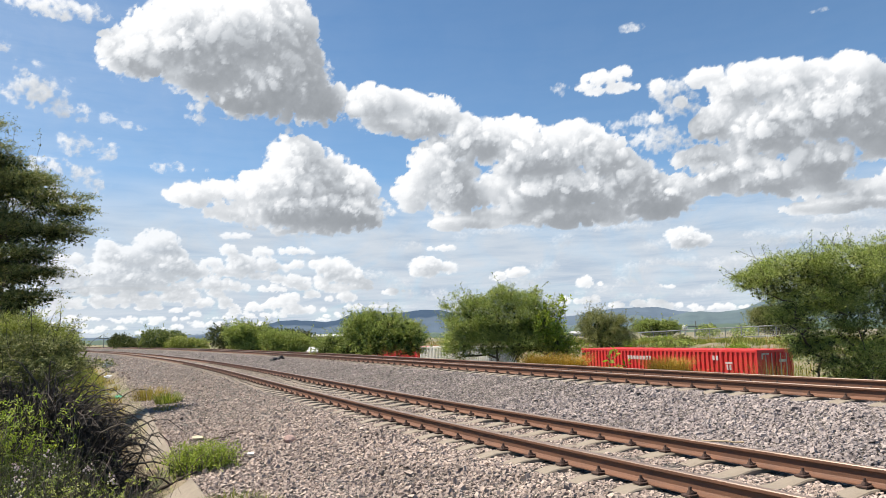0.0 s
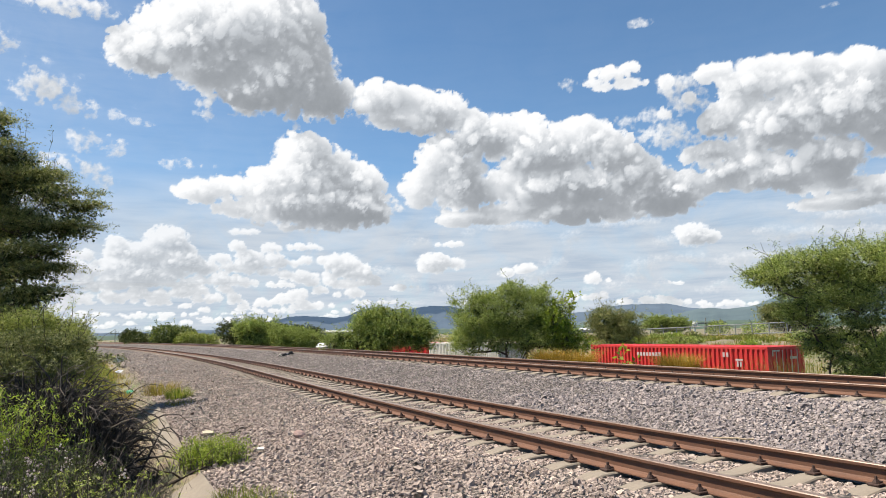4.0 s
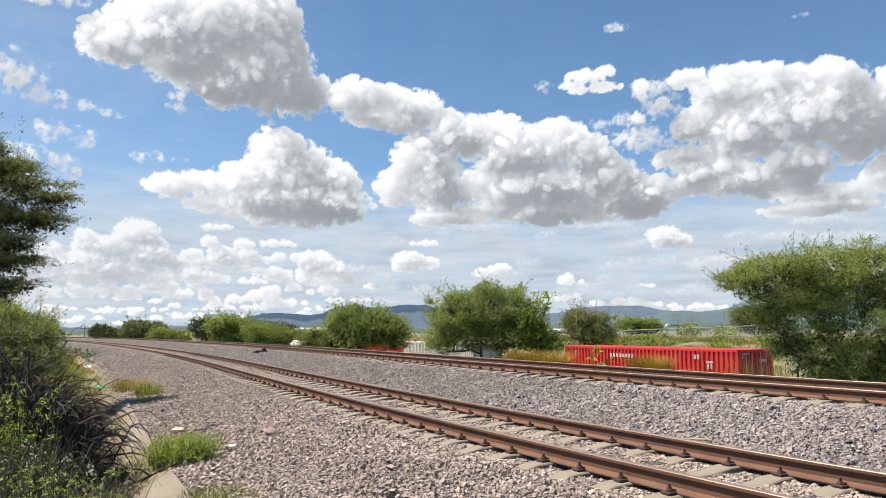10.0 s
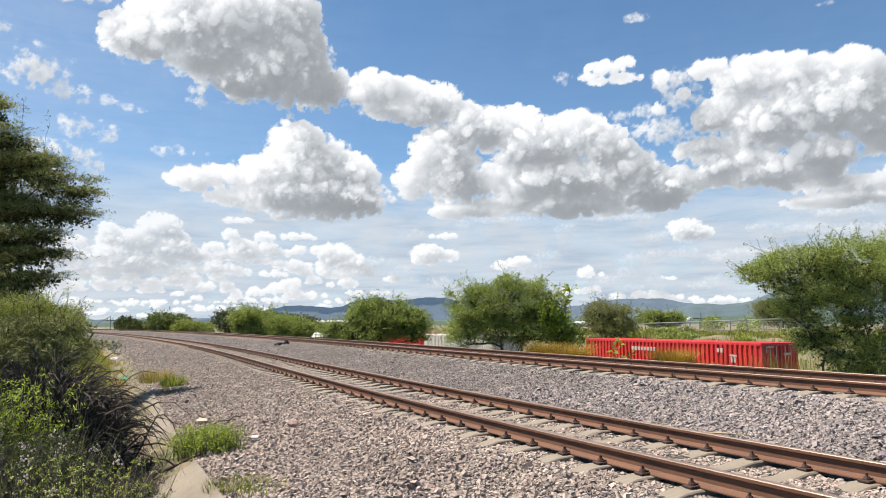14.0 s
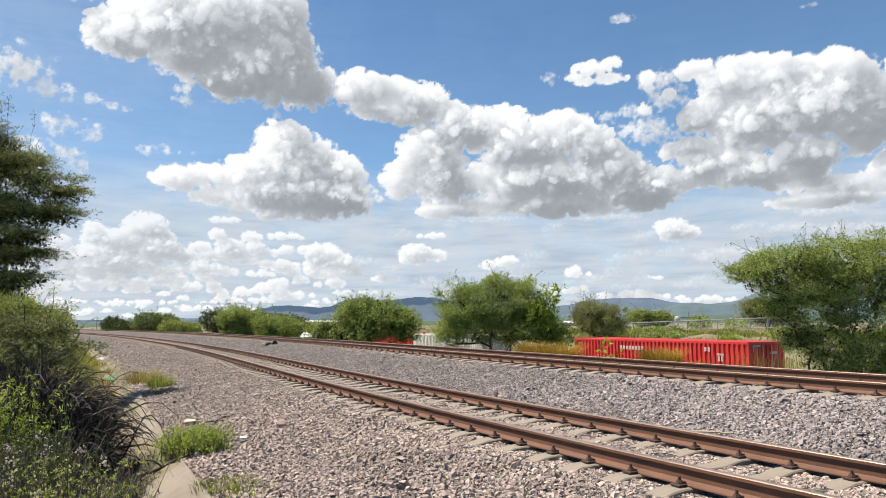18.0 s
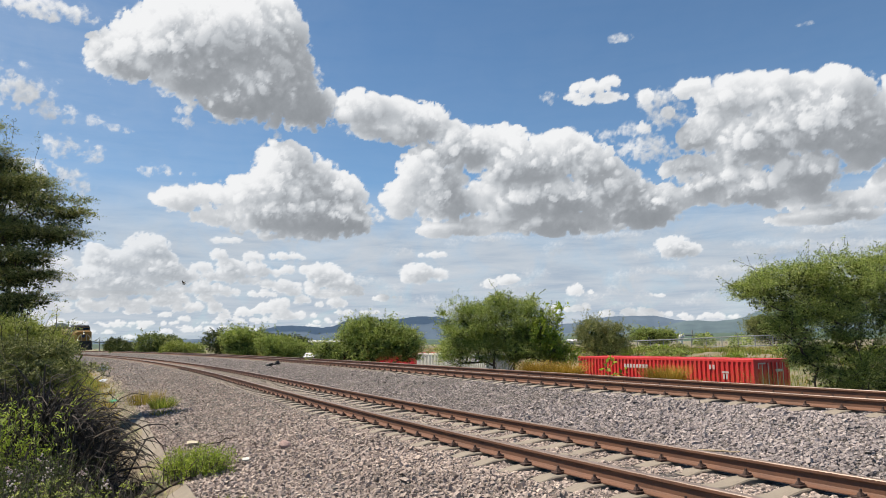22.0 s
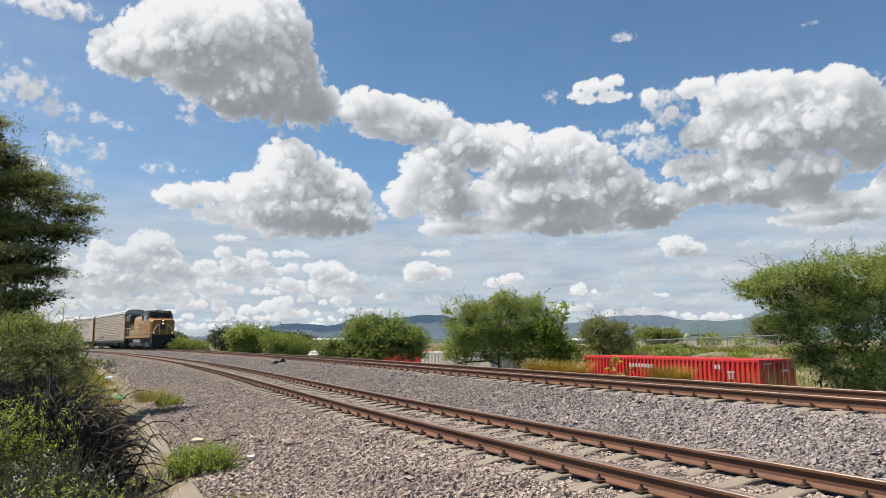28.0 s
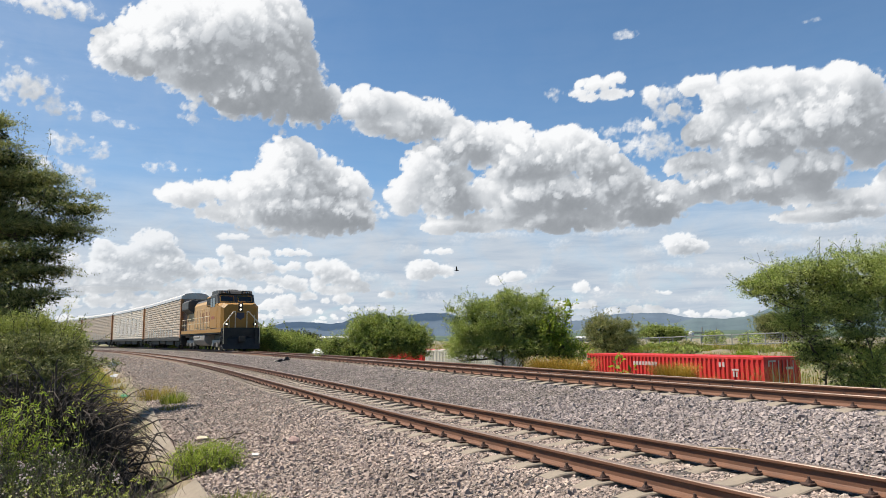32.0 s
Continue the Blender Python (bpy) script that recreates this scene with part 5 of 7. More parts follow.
for i, (x, y, z, a, h, lm) in enumerate([(-13.7, 25, 0.75, 0.9, 0.8, LEAF_BROWN), (-11.3, 20, 0.7, 0.9, 0.7, LEAF), (-10.3, 17, 0.8, 0.9, 0.8, LEAF_BROWN), (-16.5, 30, 0.8, 1.3, 0.9, LEAF), (-20.6, 37, 0.9, 1.5, 1.0, LEAF_BROWN), (-26, 47, 1.0, 2.0, 1.2, LEAF), (-32, 58, 1.2, 2.4, 1.4, LEAF_BROWN), (-40, 70, 1.3, 2.8, 1.5, LEAF), (-13.2, 19, 1.6, 1.6, 1.3, LEAF), (-18, 27, 1.8, 2.2, 1.6, LEAF_DARK_AND_SHADE)]):
    woody("verge_bush", "untidy green bush on the verge of the line", "bush", (x, y), [(x, y, z, a, a, h), (x - a * 0.7, y + 0.3, z * 0.9, a * 0.8, a * 0.8, h)], 948, lm, 60 + i, leaf=0.06 + y * 0.0022, width=0.026 + y * 0.0009, twig=0.3 + y * 0.004, leaves=8, stems=3, thick=0.05, group="bushes on the verge")

rb = random.Random(8)
for i in range(42):
    s_, lat_ = rb.uniform(4, 46), GAP + rb.uniform(26, 34)
    x, y, _ = [float(q) for q in line(s_, lat_)]
    z, a = float(ground_z(x, y)[0]), rb.uniform(0.4, 0.8)
    woody("bank_shrub", "low green scrub on the grassy bank", "shrub", (x, y), [(x, y, z + a * 0.3, a, a * 0.8, a * 0.42), (x + a * 0.7, y, z + a * 0.2, a * 0.7, a * 0.6, a * 0.3)], 170, (LEAF, LEAF_BRIGHT, LEAF_BROWN)[i % 3], 300 + i, leaf=0.14, width=0.06, twig=0.3, leaves=6, stems=2, thick=0.03, group="scrub on the bank")


# ---- grasses and weeds ----
def tuft(name, label, places, material_, seed, category="grass", group=""):
    """A clump of grass: places of (x, y, spread, blades, height, width)."""
    r = np.random.default_rng(seed)
    x0, y0 = places[0][0], places[0][1]
    z0 = float(ground_z(x0, y0)[0])
    ob = thing(name, label, category, pose(x0, y0, z0), group)
    part("grass_growth", stack([blades((x - x0, y - y0, float(ground_z(x, y)[0]) - z0 - 0.03), n, (sp, sp), h, w, r, 0.85) for x, y, sp, n, h, w in places]), material_, ob)["kind"] = "stuff"
    return ob


tuft("grass_tuft", "thin yellow-green grass among the stones", [(-2.3, 8.0, 0.32, 300, 0.15, 0.008), (-1.95, 7.8, 0.3, 160, 0.13, 0.008)], GRASS, 82)
tuft("grass_tuft", "small green tuft at the edge of the stones", [(-7.7, 20.6, 0.35, 300, 0.34, 0.02)], GRASS, 83)
tuft("grass_tuft", "dry yellowish tuft at the edge of the stones", [(-9.0, 22.6, 0.6, 260, 0.4, 0.016), (-7.0, 19.0, 0.5, 140, 0.12, 0.016)], STRAW, 84)
tuft("dry_grass_clump", "large clump of dry golden grass beyond the track", [(3.85, 22.3, 0.55, 2600, 0.8, 0.013), (4.6, 21.7, 0.42, 1700, 0.68, 0.013), (3.2, 23.0, 0.4, 1300, 0.7, 0.013)], GOLD, 85)
tuft("dry_grass_clump", "clump of pale golden grass in front of the container", [(5.5, 17.3, 0.40, 1700, 0.58, 0.010), (5.95, 17.0, 0.26, 700, 0.42, 0.010)], GOLD, 86)
tuft("dry_grass_clump", "thin dry stalks beside the container's end", [(6.5, 14.2, 0.5, 90, 0.6, 0.004), (7.0, 14.4, 0.5, 90, 0.65, 0.004), (6.2, 15.2, 0.6, 60, 0.5, 0.004), (7.6, 15.2, 0.7, 140, 0.75, 0.004)], STRAW, 87)


def meadow(name, label, s_range, lat_range, n, height, width, material_, seed, thin=1.0):
    """Grass scattered along the line, as one stretch."""
    r = np.random.default_rng(seed)
    s = s_range[0] + (s_range[1] - s_range[0]) * r.random(n) ** thin
    lat = r.uniform(*lat_range, n)
    x, y, _ = line(s, lat)
    ok = lumps(x, y, 2.3, seed * 0.37) > -0.35
    x, y = x[ok], y[ok]
    z = ground_z(x, y)
    far = np.clip(np.hypot(x, y) / 12, 1, 8)
    pieces = []
    for k in range(len(x)):
        pieces.append(blades((x[k], y[k], z[k] - 0.03), 9, (0.16 * far[k] ** 0.6, 0.16 * far[k] ** 0.6), height * r.uniform(0.5, 1.2), width * far[k] ** 0.75, r, 0.6))
    ob = tagged(new(name, mesh_of(name, *stack(pieces), material_)), label, "grass", kind="stuff")
    return ob


meadow("verge_grass", "long yellow-green grass along the verge", (20, 66), (-9.5, -5.5), 3000, 0.30, 0.012, GRASS, 3, 1.3)
meadow("near_verge_grass", "yellow-green grass beside the ditch", (9, 20), (-8.5, -5.8), 260, 0.22, 0.011, GRASS, 9, 1.0)
meadow("verge_dry_grass", "dry straw-coloured grass along the verge", (12, 74), (-9.5, -4.7), 2000, 0.26, 0.010, STRAW, 4, 1.2)
meadow("bank_dry_grass", "dry grass on the slope beyond the tracks", (1, 60), (GAP + 2.7, GAP + 7.5), 1800, 0.26, 0.010, STRAW, 5, 1.1)
meadow("bank_grass", "green grass on the slope beyond the tracks", (1, 70), (GAP + 3.2, GAP + 14), 2600, 0.55, 0.012, GRASS, 6, 1.1)
meadow("field_grass", "tall pale green grass on the bank behind the containers", (-2, 64), (GAP + 22.5, GAP + 34), 5200, 0.36, 0.012, GRASS, 7, 1.0)
meadow("yard_grass", "rough green grass in the hollow beside the containers", (-8, 30), (GAP + 7.5, GAP + 22), 2200, 0.42, 0.009, GRASS, 12, 1.0)
meadow("yard_dry_grass", "dry grass in the hollow beside the containers", (-8, 16), (GAP + 4, GAP + 14), 1500, 0.45, 0.008, STRAW, 13, 1.0)
meadow("field_dry_grass", "dry grass on the bank behind the containers", (-5, 90), (GAP + 22, GAP + 44), 2600, 0.32, 0.010, STRAW, 8, 1.0)


def weeds(name, label, base, places, material_, seed, leaf, width, height, stem_mat=TWIG, flowers=None):
    """Leafy upright stems: places of (x, y, spread, stems)."""
    r = np.random.default_rng(seed)
    x0, y0 = base
    z0 = float(ground_z(x0, y0)[0])
    ob = thing(name, label, "weeds", pose(x0, y0, z0))
    stems, pts, ways, tips = [], [], [], []
    for x, y, sp, n in places:
        for _ in range(n):
            a = np.array([x - x0 + r.normal(scale=sp), y - y0 + r.normal(scale=sp), -0.05])
            h = height * r.uniform(0.55, 1.2)
            b = a + np.array([r.normal(scale=0.25) * h, r.normal(scale=0.25) * h, h])
            c = curve_to(a, b, r, 0.06, 5)
            stems.append(tube(c, np.linspace(0.006, 0.002, 5), 3))
            for q in np.linspace(0.25, 1, 5):
                pts.append(a + (b - a) * q)
                ways.append(unit(r.normal(size=3) + [0, 0, 0.8]))
            tips.append(b)
    part("stalk_growth", stack(stems), stem_mat, ob)["kind"] = "stuff"
    part("foliage", sprays(np.array(pts), np.array(ways), leaf * 2.2, 6, leaf, width, r), material_, ob)["kind"] = "stuff"
    if flowers:
        heads = bmesh.new()
        for k in r.choice(len(tips), flowers):
            for _ in range(12):
                bmesh.ops.create_icosphere(heads, subdivisions=1, radius=r.uniform(0.006, 0.013), matrix=Matrix.Translation(tips[k] + r.normal(scale=0.027, size=3) + [0, 0, 0.05]))
        part("blossom", heads, FLOWER, ob, "pale pink flower heads")["kind"] = "stuff"
    return ob


FLOWER = island_mat("pale_pink_flowers", [(0.0, (0.375, 0.275, 0.299)), (0.6, (0.537, 0.438, 0.455)), (1.0, (0.700, 0.613, 0.598))], 0.8, 0, 0, 0.25)
weeds("leafy_weeds", "fresh green leafy weeds on the verge", (-4.9, 8.6), [(-5.4, 8.7, 0.2, 120), (-4.75, 8.9, 0.14, 18), (-5.6, 8.3, 0.25, 80), (-5.7, 9.0, 0.3, 70)], LEAF_BRIGHT, 91, 0.060, 0.017, 1.1)
weeds("flowering_weeds", "tangled weeds with pale pink flower heads", (-4.3, 7.3), [(-4.6, 7.6, 0.26, 110), (-4.25, 7.1, 0.25, 110), (-3.95, 7.6, 0.2, 100), (-4.9, 7.9, 0.25, 70)], LEAF_DARK_AND_SHADE, 92, 0.036, 0.016, 0.62, flowers=26)
weeds("flowering_weeds", "low yellow-green weed with small flower heads", (-3.25, 6.5), [(-3.4, 6.55, 0.15, 130), (-3.05, 6.5, 0.13, 100), (-3.6, 6.65, 0.13, 80), (-2.9, 6.6, 0.10, 50)], LEAF_YELLOW, 93, 0.024, 0.015, 0.88, flowers=10)
weeds("dry_weeds", "thicket of dry grey-brown weed stems", (-4.5, 8.3), [(-4.6, 8.1, 0.2, 230), (-4.4, 8.5, 0.16, 150), (-4.7, 9.0, 0.2, 110), (-4.3, 7.8, 0.14, 110)], LEAF_DARK_AND_SHADE, 94, 0.022, 0.008, 0.66)


def brush_pile(name, label, base, size, n, seed, mat=TWIG, stout=1.0):
    r = np.random.default_rng(seed)
    z0 = float(ground_z(*base)[0])
    ob = thing(name, label, "brushwood", pose(*base, z0))
    arch, fine = [], []
    for k in range(n):
        a = r.normal(scale=0.35, size=3) * size * [1, 1, 0]
        top = a * 1.2 + r.normal(scale=0.55, size=3) * size * [1, 1, 0.15] + [0, 0, size[2] * r.uniform(0.5, 1.1)]
        end = top + (top - a) * [0.8, 0.8, 0] + [0, 0, -size[2] * r.uniform(0.1, 0.8)]
        t = np.linspace(0, 1, 7)[:, None]
        c = a * (1 - t) ** 2 + 2 * top * t * (1 - t) + end * t**2 + r.normal(scale=0.02, size=(7, 3))
        arch.append(tube(c, np.linspace(r.uniform(0.006, 0.018) * stout, 0.003 * stout, 7), 4))
        for _ in range(3):
            q = c[r.integers(1, 7)]
            fine.append(tube(curve_to(q, q + r.normal(scale=0.2, size=3), r, 0.2, 4), np.linspace(0.004, 0.0015, 4), 3))
    part("brushwood", stack(arch), mat, ob)["kind"] = "stuff"
    part("kindling", stack(fine), mat, ob)["kind"] = "stuff"
    return ob


brush_pile("brush_pile", "heap of dark dead branches and twigs", (-5.65, 10.2), np.array([0.55, 0.40, 1.52]), 950, 101, TWIG_DARK, 1.3)
brush_pile("brush_pile", "low spread of dry twigs over the ditch edge", (-5.9, 11.6), np.array([0.6, 0.8, 0.6]), 120, 102)
brush_pile("brush_pile", "dry twigs lying at the ditch", (-4.25, 9.2), np.array([0.3, 0.4, 0.2]), 90, 103)
brush_pile("brush_pile", "dry twigs and litter lying on the ditch slab", (-4.8, 11.0), np.array([0.34, 0.6, 0.26]), 190, 107)
brush_pile("brush_pile", "tangle of dead twigs at the slab's edge", (-3.75, 9.0), np.array([0.30, 0.5, 0.40]), 210, 104)
weeds("low_weeds", "low dark weeds among dead twigs by the slab", (-3.8, 8.4), [(-3.75, 8.9, 0.12, 70), (-3.55, 8.3, 0.13, 90), (-3.4, 7.8, 0.12, 80), (-3.25, 7.3, 0.1, 60)], LEAF_DARK_AND_SHADE, 95, 0.035, 0.014, 0.42)
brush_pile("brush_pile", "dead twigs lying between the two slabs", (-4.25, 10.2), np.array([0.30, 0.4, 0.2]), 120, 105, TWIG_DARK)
weeds("low_weeds", "low dark weeds in the gap between the slabs", (-4.3, 10.4), [(-4.35, 10.6, 0.14, 60), (-4.2, 10.1, 0.14, 60)], LEAF_DARK_AND_SHADE, 96, 0.035, 0.014, 0.2)
weeds("grass_tuft", "thick tuft of fresh green grass and herbs on the stones", (-3.4, 10.2), [(-3.5, 10.2, 0.17, 120), (-3.25, 10.15, 0.17, 110), (-3.05, 10.25, 0.12, 40)], LEAF_BRIGHT, 81, 0.055, 0.011, 0.33)
brush_pile("brush_pile", "sprawling dark branches leaning over the ditch", (-5.1, 10.15), np.array([0.50, 0.42, 1.3]), 560, 106, TWIG_DARK, 1.2)
for i, s_ in enumerate((12.6, 13.8, 15.0, 16.4, 18.0, 20.0, 22.5)):
    x, y, _ = [float(q) for q in line(s_, -5.15 - 0.15 * (i % 2))]
    brush_pile("brush_pile", "dry brown twigs and litter in the ditch", (x, y), np.array([0.34, 0.6, 0.3]), 55, 110 + i)
    tuft("dry_grass_clump", "dry brownish grass growing in the ditch", [(x - 0.2, y + 0.3, 0.4, 220, 0.34, 0.010)], STRAW, 120 + i, group="dry grass in the ditch")


# ---- small things ----
SLAB = worn("ditch_concrete", (0.235, 0.202, 0.162), (0.140, 0.114, 0.088), 0.92, 0.0, 1.8, 0.7, 30, 0.4)
FENCE_MAT = worn("galvanised_fence", (0.24, 0.25, 0.25), (0.18, 0.18, 0.17), 0.5, 0.1, 2, 0.4, 30, 0.05)
PLASTIC = plain("pale_plastic", (0.446, 0.475, 0.518), 0.4)
GREEN_PLASTIC = plain("green_plastic", (0.022, 0.259, 0.122), 0.35)
BLACK_BAG = plain("black_plastic", (0.011, 0.011, 0.012), 0.35)


def slab(label, s0, s1, wide=0.62, deep=0.12):
    """A concrete slab lying on the ditch's side, along the line from s0 to s1."""
    r = random.Random(label)
    x, y, _ = line((s0 + s1) / 2, -4.25)
    z = float(np.interp(-4.25, PROFILE_AT, PROFILE_Z)) + 0.07
    ob = thing("concrete_slab", label, "concrete slab", pose(float(x), float(y), z), "ditch lining slabs")
    bm = bmesh.new()
    n = 12
    top, low_ = [], []
    for i in range(n + 1):
        row = []
        for w, drop in ((0, 0), (0.5, 0.2), (1.0, 0.42)):
            px, py, _ = line(s0 + (s1 - s0) * i / n + (w * 0.25 if i == 0 else 0) + r.uniform(-0.02, 0.02), -4.25 - wide * w)
            row.append(Vector((float(px - x), float(py - y), -drop + r.uniform(-0.006, 0.006))))
        top.append([bm.verts.new(p) for p in row])
        low_.append([bm.verts.new(p - Vector((0, 0, deep))) for p in row])
    for i in range(n):
        for k in range(2):
            bm.faces.new((top[i][k], top[i + 1][k], top[i + 1][k + 1], top[i][k + 1]))
            bm.faces.new((low_[i][k], low_[i][k + 1], low_[i + 1][k + 1], low_[i + 1][k]))
        bm.faces.new((top[i][0], low_[i][0], low_[i + 1][0], top[i + 1][0]))
        bm.faces.new((top[i][2], top[i + 1][2], low_[i + 1][2], low_[i][2]))
    for i in (0, n):
        for k in range(2):
            bm.faces.new((top[i][k], top[i][k + 1], low_[i][k + 1], low_[i][k]))
    bmesh.ops.recalc_face_normals(bm, faces=bm.faces)
    bmesh.ops.bevel(bm, geom=[e for e in bm.edges if len(e.link_faces) == 2 and e.calc_face_angle(0) > 0.9], offset=0.012, segments=1, affect="EDGES")
    part("slab_body", bm, SLAB, ob)


slab("sunlit concrete slab lining the ditch, crossed by twig shadows", 11.9, 20.5, 0.46)
slab("broken concrete slab beside a grass tuft", 6.4, 9.5)


def crumple(name, label, place, size, mat_, seed, category):
    """A crumpled sheet or bag lying on the ground."""
    r = random.Random(seed)
    z = float(ground_z(*place)[0])
    bm = bmesh.new()
    bmesh.ops.create_icosphere(bm, subdivisions=3, radius=1)
    for v in bm.verts:
        k = 1 + 0.35 * noise.noise(v.co * 1.7 + Vector((seed, 0, 0))) + 0.25 * noise.noise(v.co * 4.3 + Vector((0, seed, 0)))
        v.co = Vector((v.co.x * size[0] * k, v.co.y * size[1] * k, max(-0.3, v.co.z) * size[2] * k))
    ob = thing(name, label, category, pose(*place, z + size[2] * 0.2, 0, 0, r.uniform(0, 180)))
    part("sheet", bm, mat_, ob)
    return ob


crumple("plastic_bag", "torn black bag lying between the tracks", (-9.1, 39.9), (0.3, 0.16, 0.13), BLACK_BAG, 3, "bag")
crumple("plastic_bag", "torn black scrap lying between the tracks", (-8.72, 39.9), (0.16, 0.1, 0.18), BLACK_BAG, 8, "bag")
crumple("plastic_sheet", "pale blue-white plastic litter on the verge", (-25.2, 55), (0.35, 0.2, 0.3), PLASTIC, 4, "litter")
crumple("plastic_sheet", "pale litter on the verge", (-20.5, 45), (0.4, 0.3, 0.12), PLASTIC, 5, "litter")
crumple("plastic_sheet", "white litter on the verge", (-10.6, 24.0), (0.22, 0.16, 0.08), PLASTIC, 9, "litter")
crumple("green_bottle", "crumpled green plastic on the verge", (-12.6, 28.6), (0.3, 0.16, 0.11), GREEN_PLASTIC, 6, "litter")


def flat_scrap(name, label, place, outline, mat_, category, lift=0.05, tilt=(0, 0, 0)):
    z = float(ground_z(*place)[0])
    ob = thing(name, label, category, pose(*place, z + lift, *tilt))
    part("piece", prism(outline, "z", -0.008, 0.012, 0.003), mat_, ob)
    return ob


flat_scrap("paper_scrap", "cream paper scrap on the stones", (-4.25, 12.75), [(-0.09, -0.08), (0.10, -0.09), (0.11, 0.03), (0.02, 0.11), (-0.08, 0.05)], plain("cream_paper", (0.44, 0.39, 0.28), 0.8), "paper", 0.07, (8, 0, 30))
flat_scrap("paper_scrap", "small pale paper scrap", (-2.75, 10.6), [(-0.05, -0.04), (0.05, -0.04), (0.04, 0.05), (-0.05, 0.04)], plain("pale_paper", (0.504, 0.490, 0.446), 0.8), "paper", 0.07, (14, 0, 10))


def pink_stone():
    bm = bmesh.new()
    bmesh.ops.create_icosphere(bm, subdivisions=2, radius=0.1)
    for v in bm.verts:
        v.co *= 1 + 0.3 * noise.noise(v.co * 9)
        v.co.z *= 0.7
    ob = thing("pink_stone", "pale pink block of stone on the ballast", "stone", pose(-2.37, 11.45, float(ground_z(-2.37, 11.45)[0]) + 0.055))
    part("stone", bm, worn("pink_stone", (0.374, 0.259, 0.230), (0.317, 0.230, 0.202), 0.9, 0, 12, 0.5, 60, 0.3), ob)


pink_stone()
WOOD = worn("pale_dry_wood", (0.374, 0.302, 0.202), (0.259, 0.194, 0.122), 0.85, 0, 8, 0.5, 50, 0.3)


def stick(label, a, b, r0, mat_, seed, forks=0):
    r = np.random.default_rng(seed)
    a, b = np.array([*a, float(ground_z(*a)[0]) + 0.05]), np.array([*b, float(ground_z(*b)[0]) + 0.07])
    ob = thing("fallen_stick", label, "stick", Matrix.Translation(Vector(a)))
    c = curve_to(a * 0, b - a, r, 0.05, 7)
    part("stem", tube(c, np.linspace(r0, r0 * 0.6, 7), 6), mat_, ob, smooth=True)
    for _ in range(forks):
        q = c[r.integers(1, 6)]
        part("fork", tube(curve_to(q, q + r.normal(scale=0.22, size=3) + [0, 0, 0.08], r, 0.15, 5), np.linspace(r0 * 0.5, 0.004, 5), 5), mat_, ob, smooth=True)


stick("pale split stick lying on the stones", (3.28, 9.35), (3.72, 8.95), 0.016, WOOD, 1)
stick("dark forked branch lying over the ditch slab", (-4.3, 9.9), (-3.25, 9.75), 0.03, BARK, 2, 4)
stick("dark twig on the stones", (-3.9, 12.3), (-3.55, 13.0), 0.012, BARK, 4, 2)


# ---- fence and far buildings ----
def fence():
    a, b = np.array([19.0, 76.5]), np.array([29.7, 59.6])
    n = 12
    ob = thing("wire_fence", "galvanised pipe and wire fence on the bank", "fence")
    pts = []
    for i in range(n + 1):
        x, y = a + (b - a) * i / n
        zt = 1.12 + 0.5 * i / n
        pts.append((x, y, zt))
        g = float(ground_z(x, y)[0]) - 0.1
        post = part("post", rods(((x, y, g), (x, y, zt + 0.05), 0.046)), FENCE_MAT, ob)
        if i % 2:
            part("wire_arm", rods(((x, y, zt), (x - 0.25, y - 0.15, zt + 0.42), 0.022), sides=5), FENCE_MAT, post)
    for i in range(n):
        p, q = np.array(pts[i]), np.array(pts[i + 1])
        for name, drop, r in (("top_rail", 0.0, 0.048), ("middle_rail", 0.85, 0.042)):
            part(name, rods((tuple(p - [0, 0, drop]), tuple(q - [0, 0, drop]), r), sides=6), FENCE_MAT, ob)
        wires = [(tuple(p - [0, 0, d]), tuple(q - [0, 0, d]), 0.006) for d in (0.2, 0.42, 0.64, 1.05)] + [(tuple(p + (q - p) * k / 6 - [0, 0, 1.2]), tuple(p + (q - p) * k / 6), 0.005) for k in range(1, 6)]
        part("wire_mesh", rods(*wires, sides=4), FENCE_MAT, ob)["kind"] = "stuff"


fence()
ROOF_WHITE = worn("white_factory_roof", (0.540, 0.547, 0.547), (0.432, 0.432, 0.432), 0.6, 0, 0.2, 0.4, 3, 0.02)
WALL_GREY = worn("pale_factory_wall", (0.324, 0.331, 0.331), (0.259, 0.259, 0.252), 0.8, 0, 0.2, 0.4, 3, 0.02)


def shed(label, x0, x1, y, z0, z1, deep, roof, bays):
    ob = thing("factory_shed", label, "building", pose(x0, y, z0))
    w, h = x1 - x0, z1 - z0
    part("wall", boxes((0, w, 0, deep, 0, h * 0.8)), WALL_GREY, ob)
    part("roof", prism([(-0.3, h * 0.8), (deep + 0.3, h * 0.8), (deep / 2, h)], "x", -0.3, w + 0.3), roof, ob)
    for i in range(bays):
        part("window", boxes((w * (i + 0.2) / bays, w * (i + 0.8) / bays, -0.05, 0.02, h * 0.3, h * 0.6)), plain("dull_window", (0.072, 0.086, 0.094), 0.3), ob)


shed("long white-roofed factory shed far across the plain", -76.5, -50.5, 400, -3.0, 3.2, 14, ROOF_WHITE, 8)
shed("low pale wall and roof beyond the bushes", -12.9, -10.0, 72, -1.6, 0.5, 3, ROOF_WHITE, 2)
shed("far pale shed among the trees", 62, 74, 330, -3, 1.6, 10, ROOF_WHITE, 4)


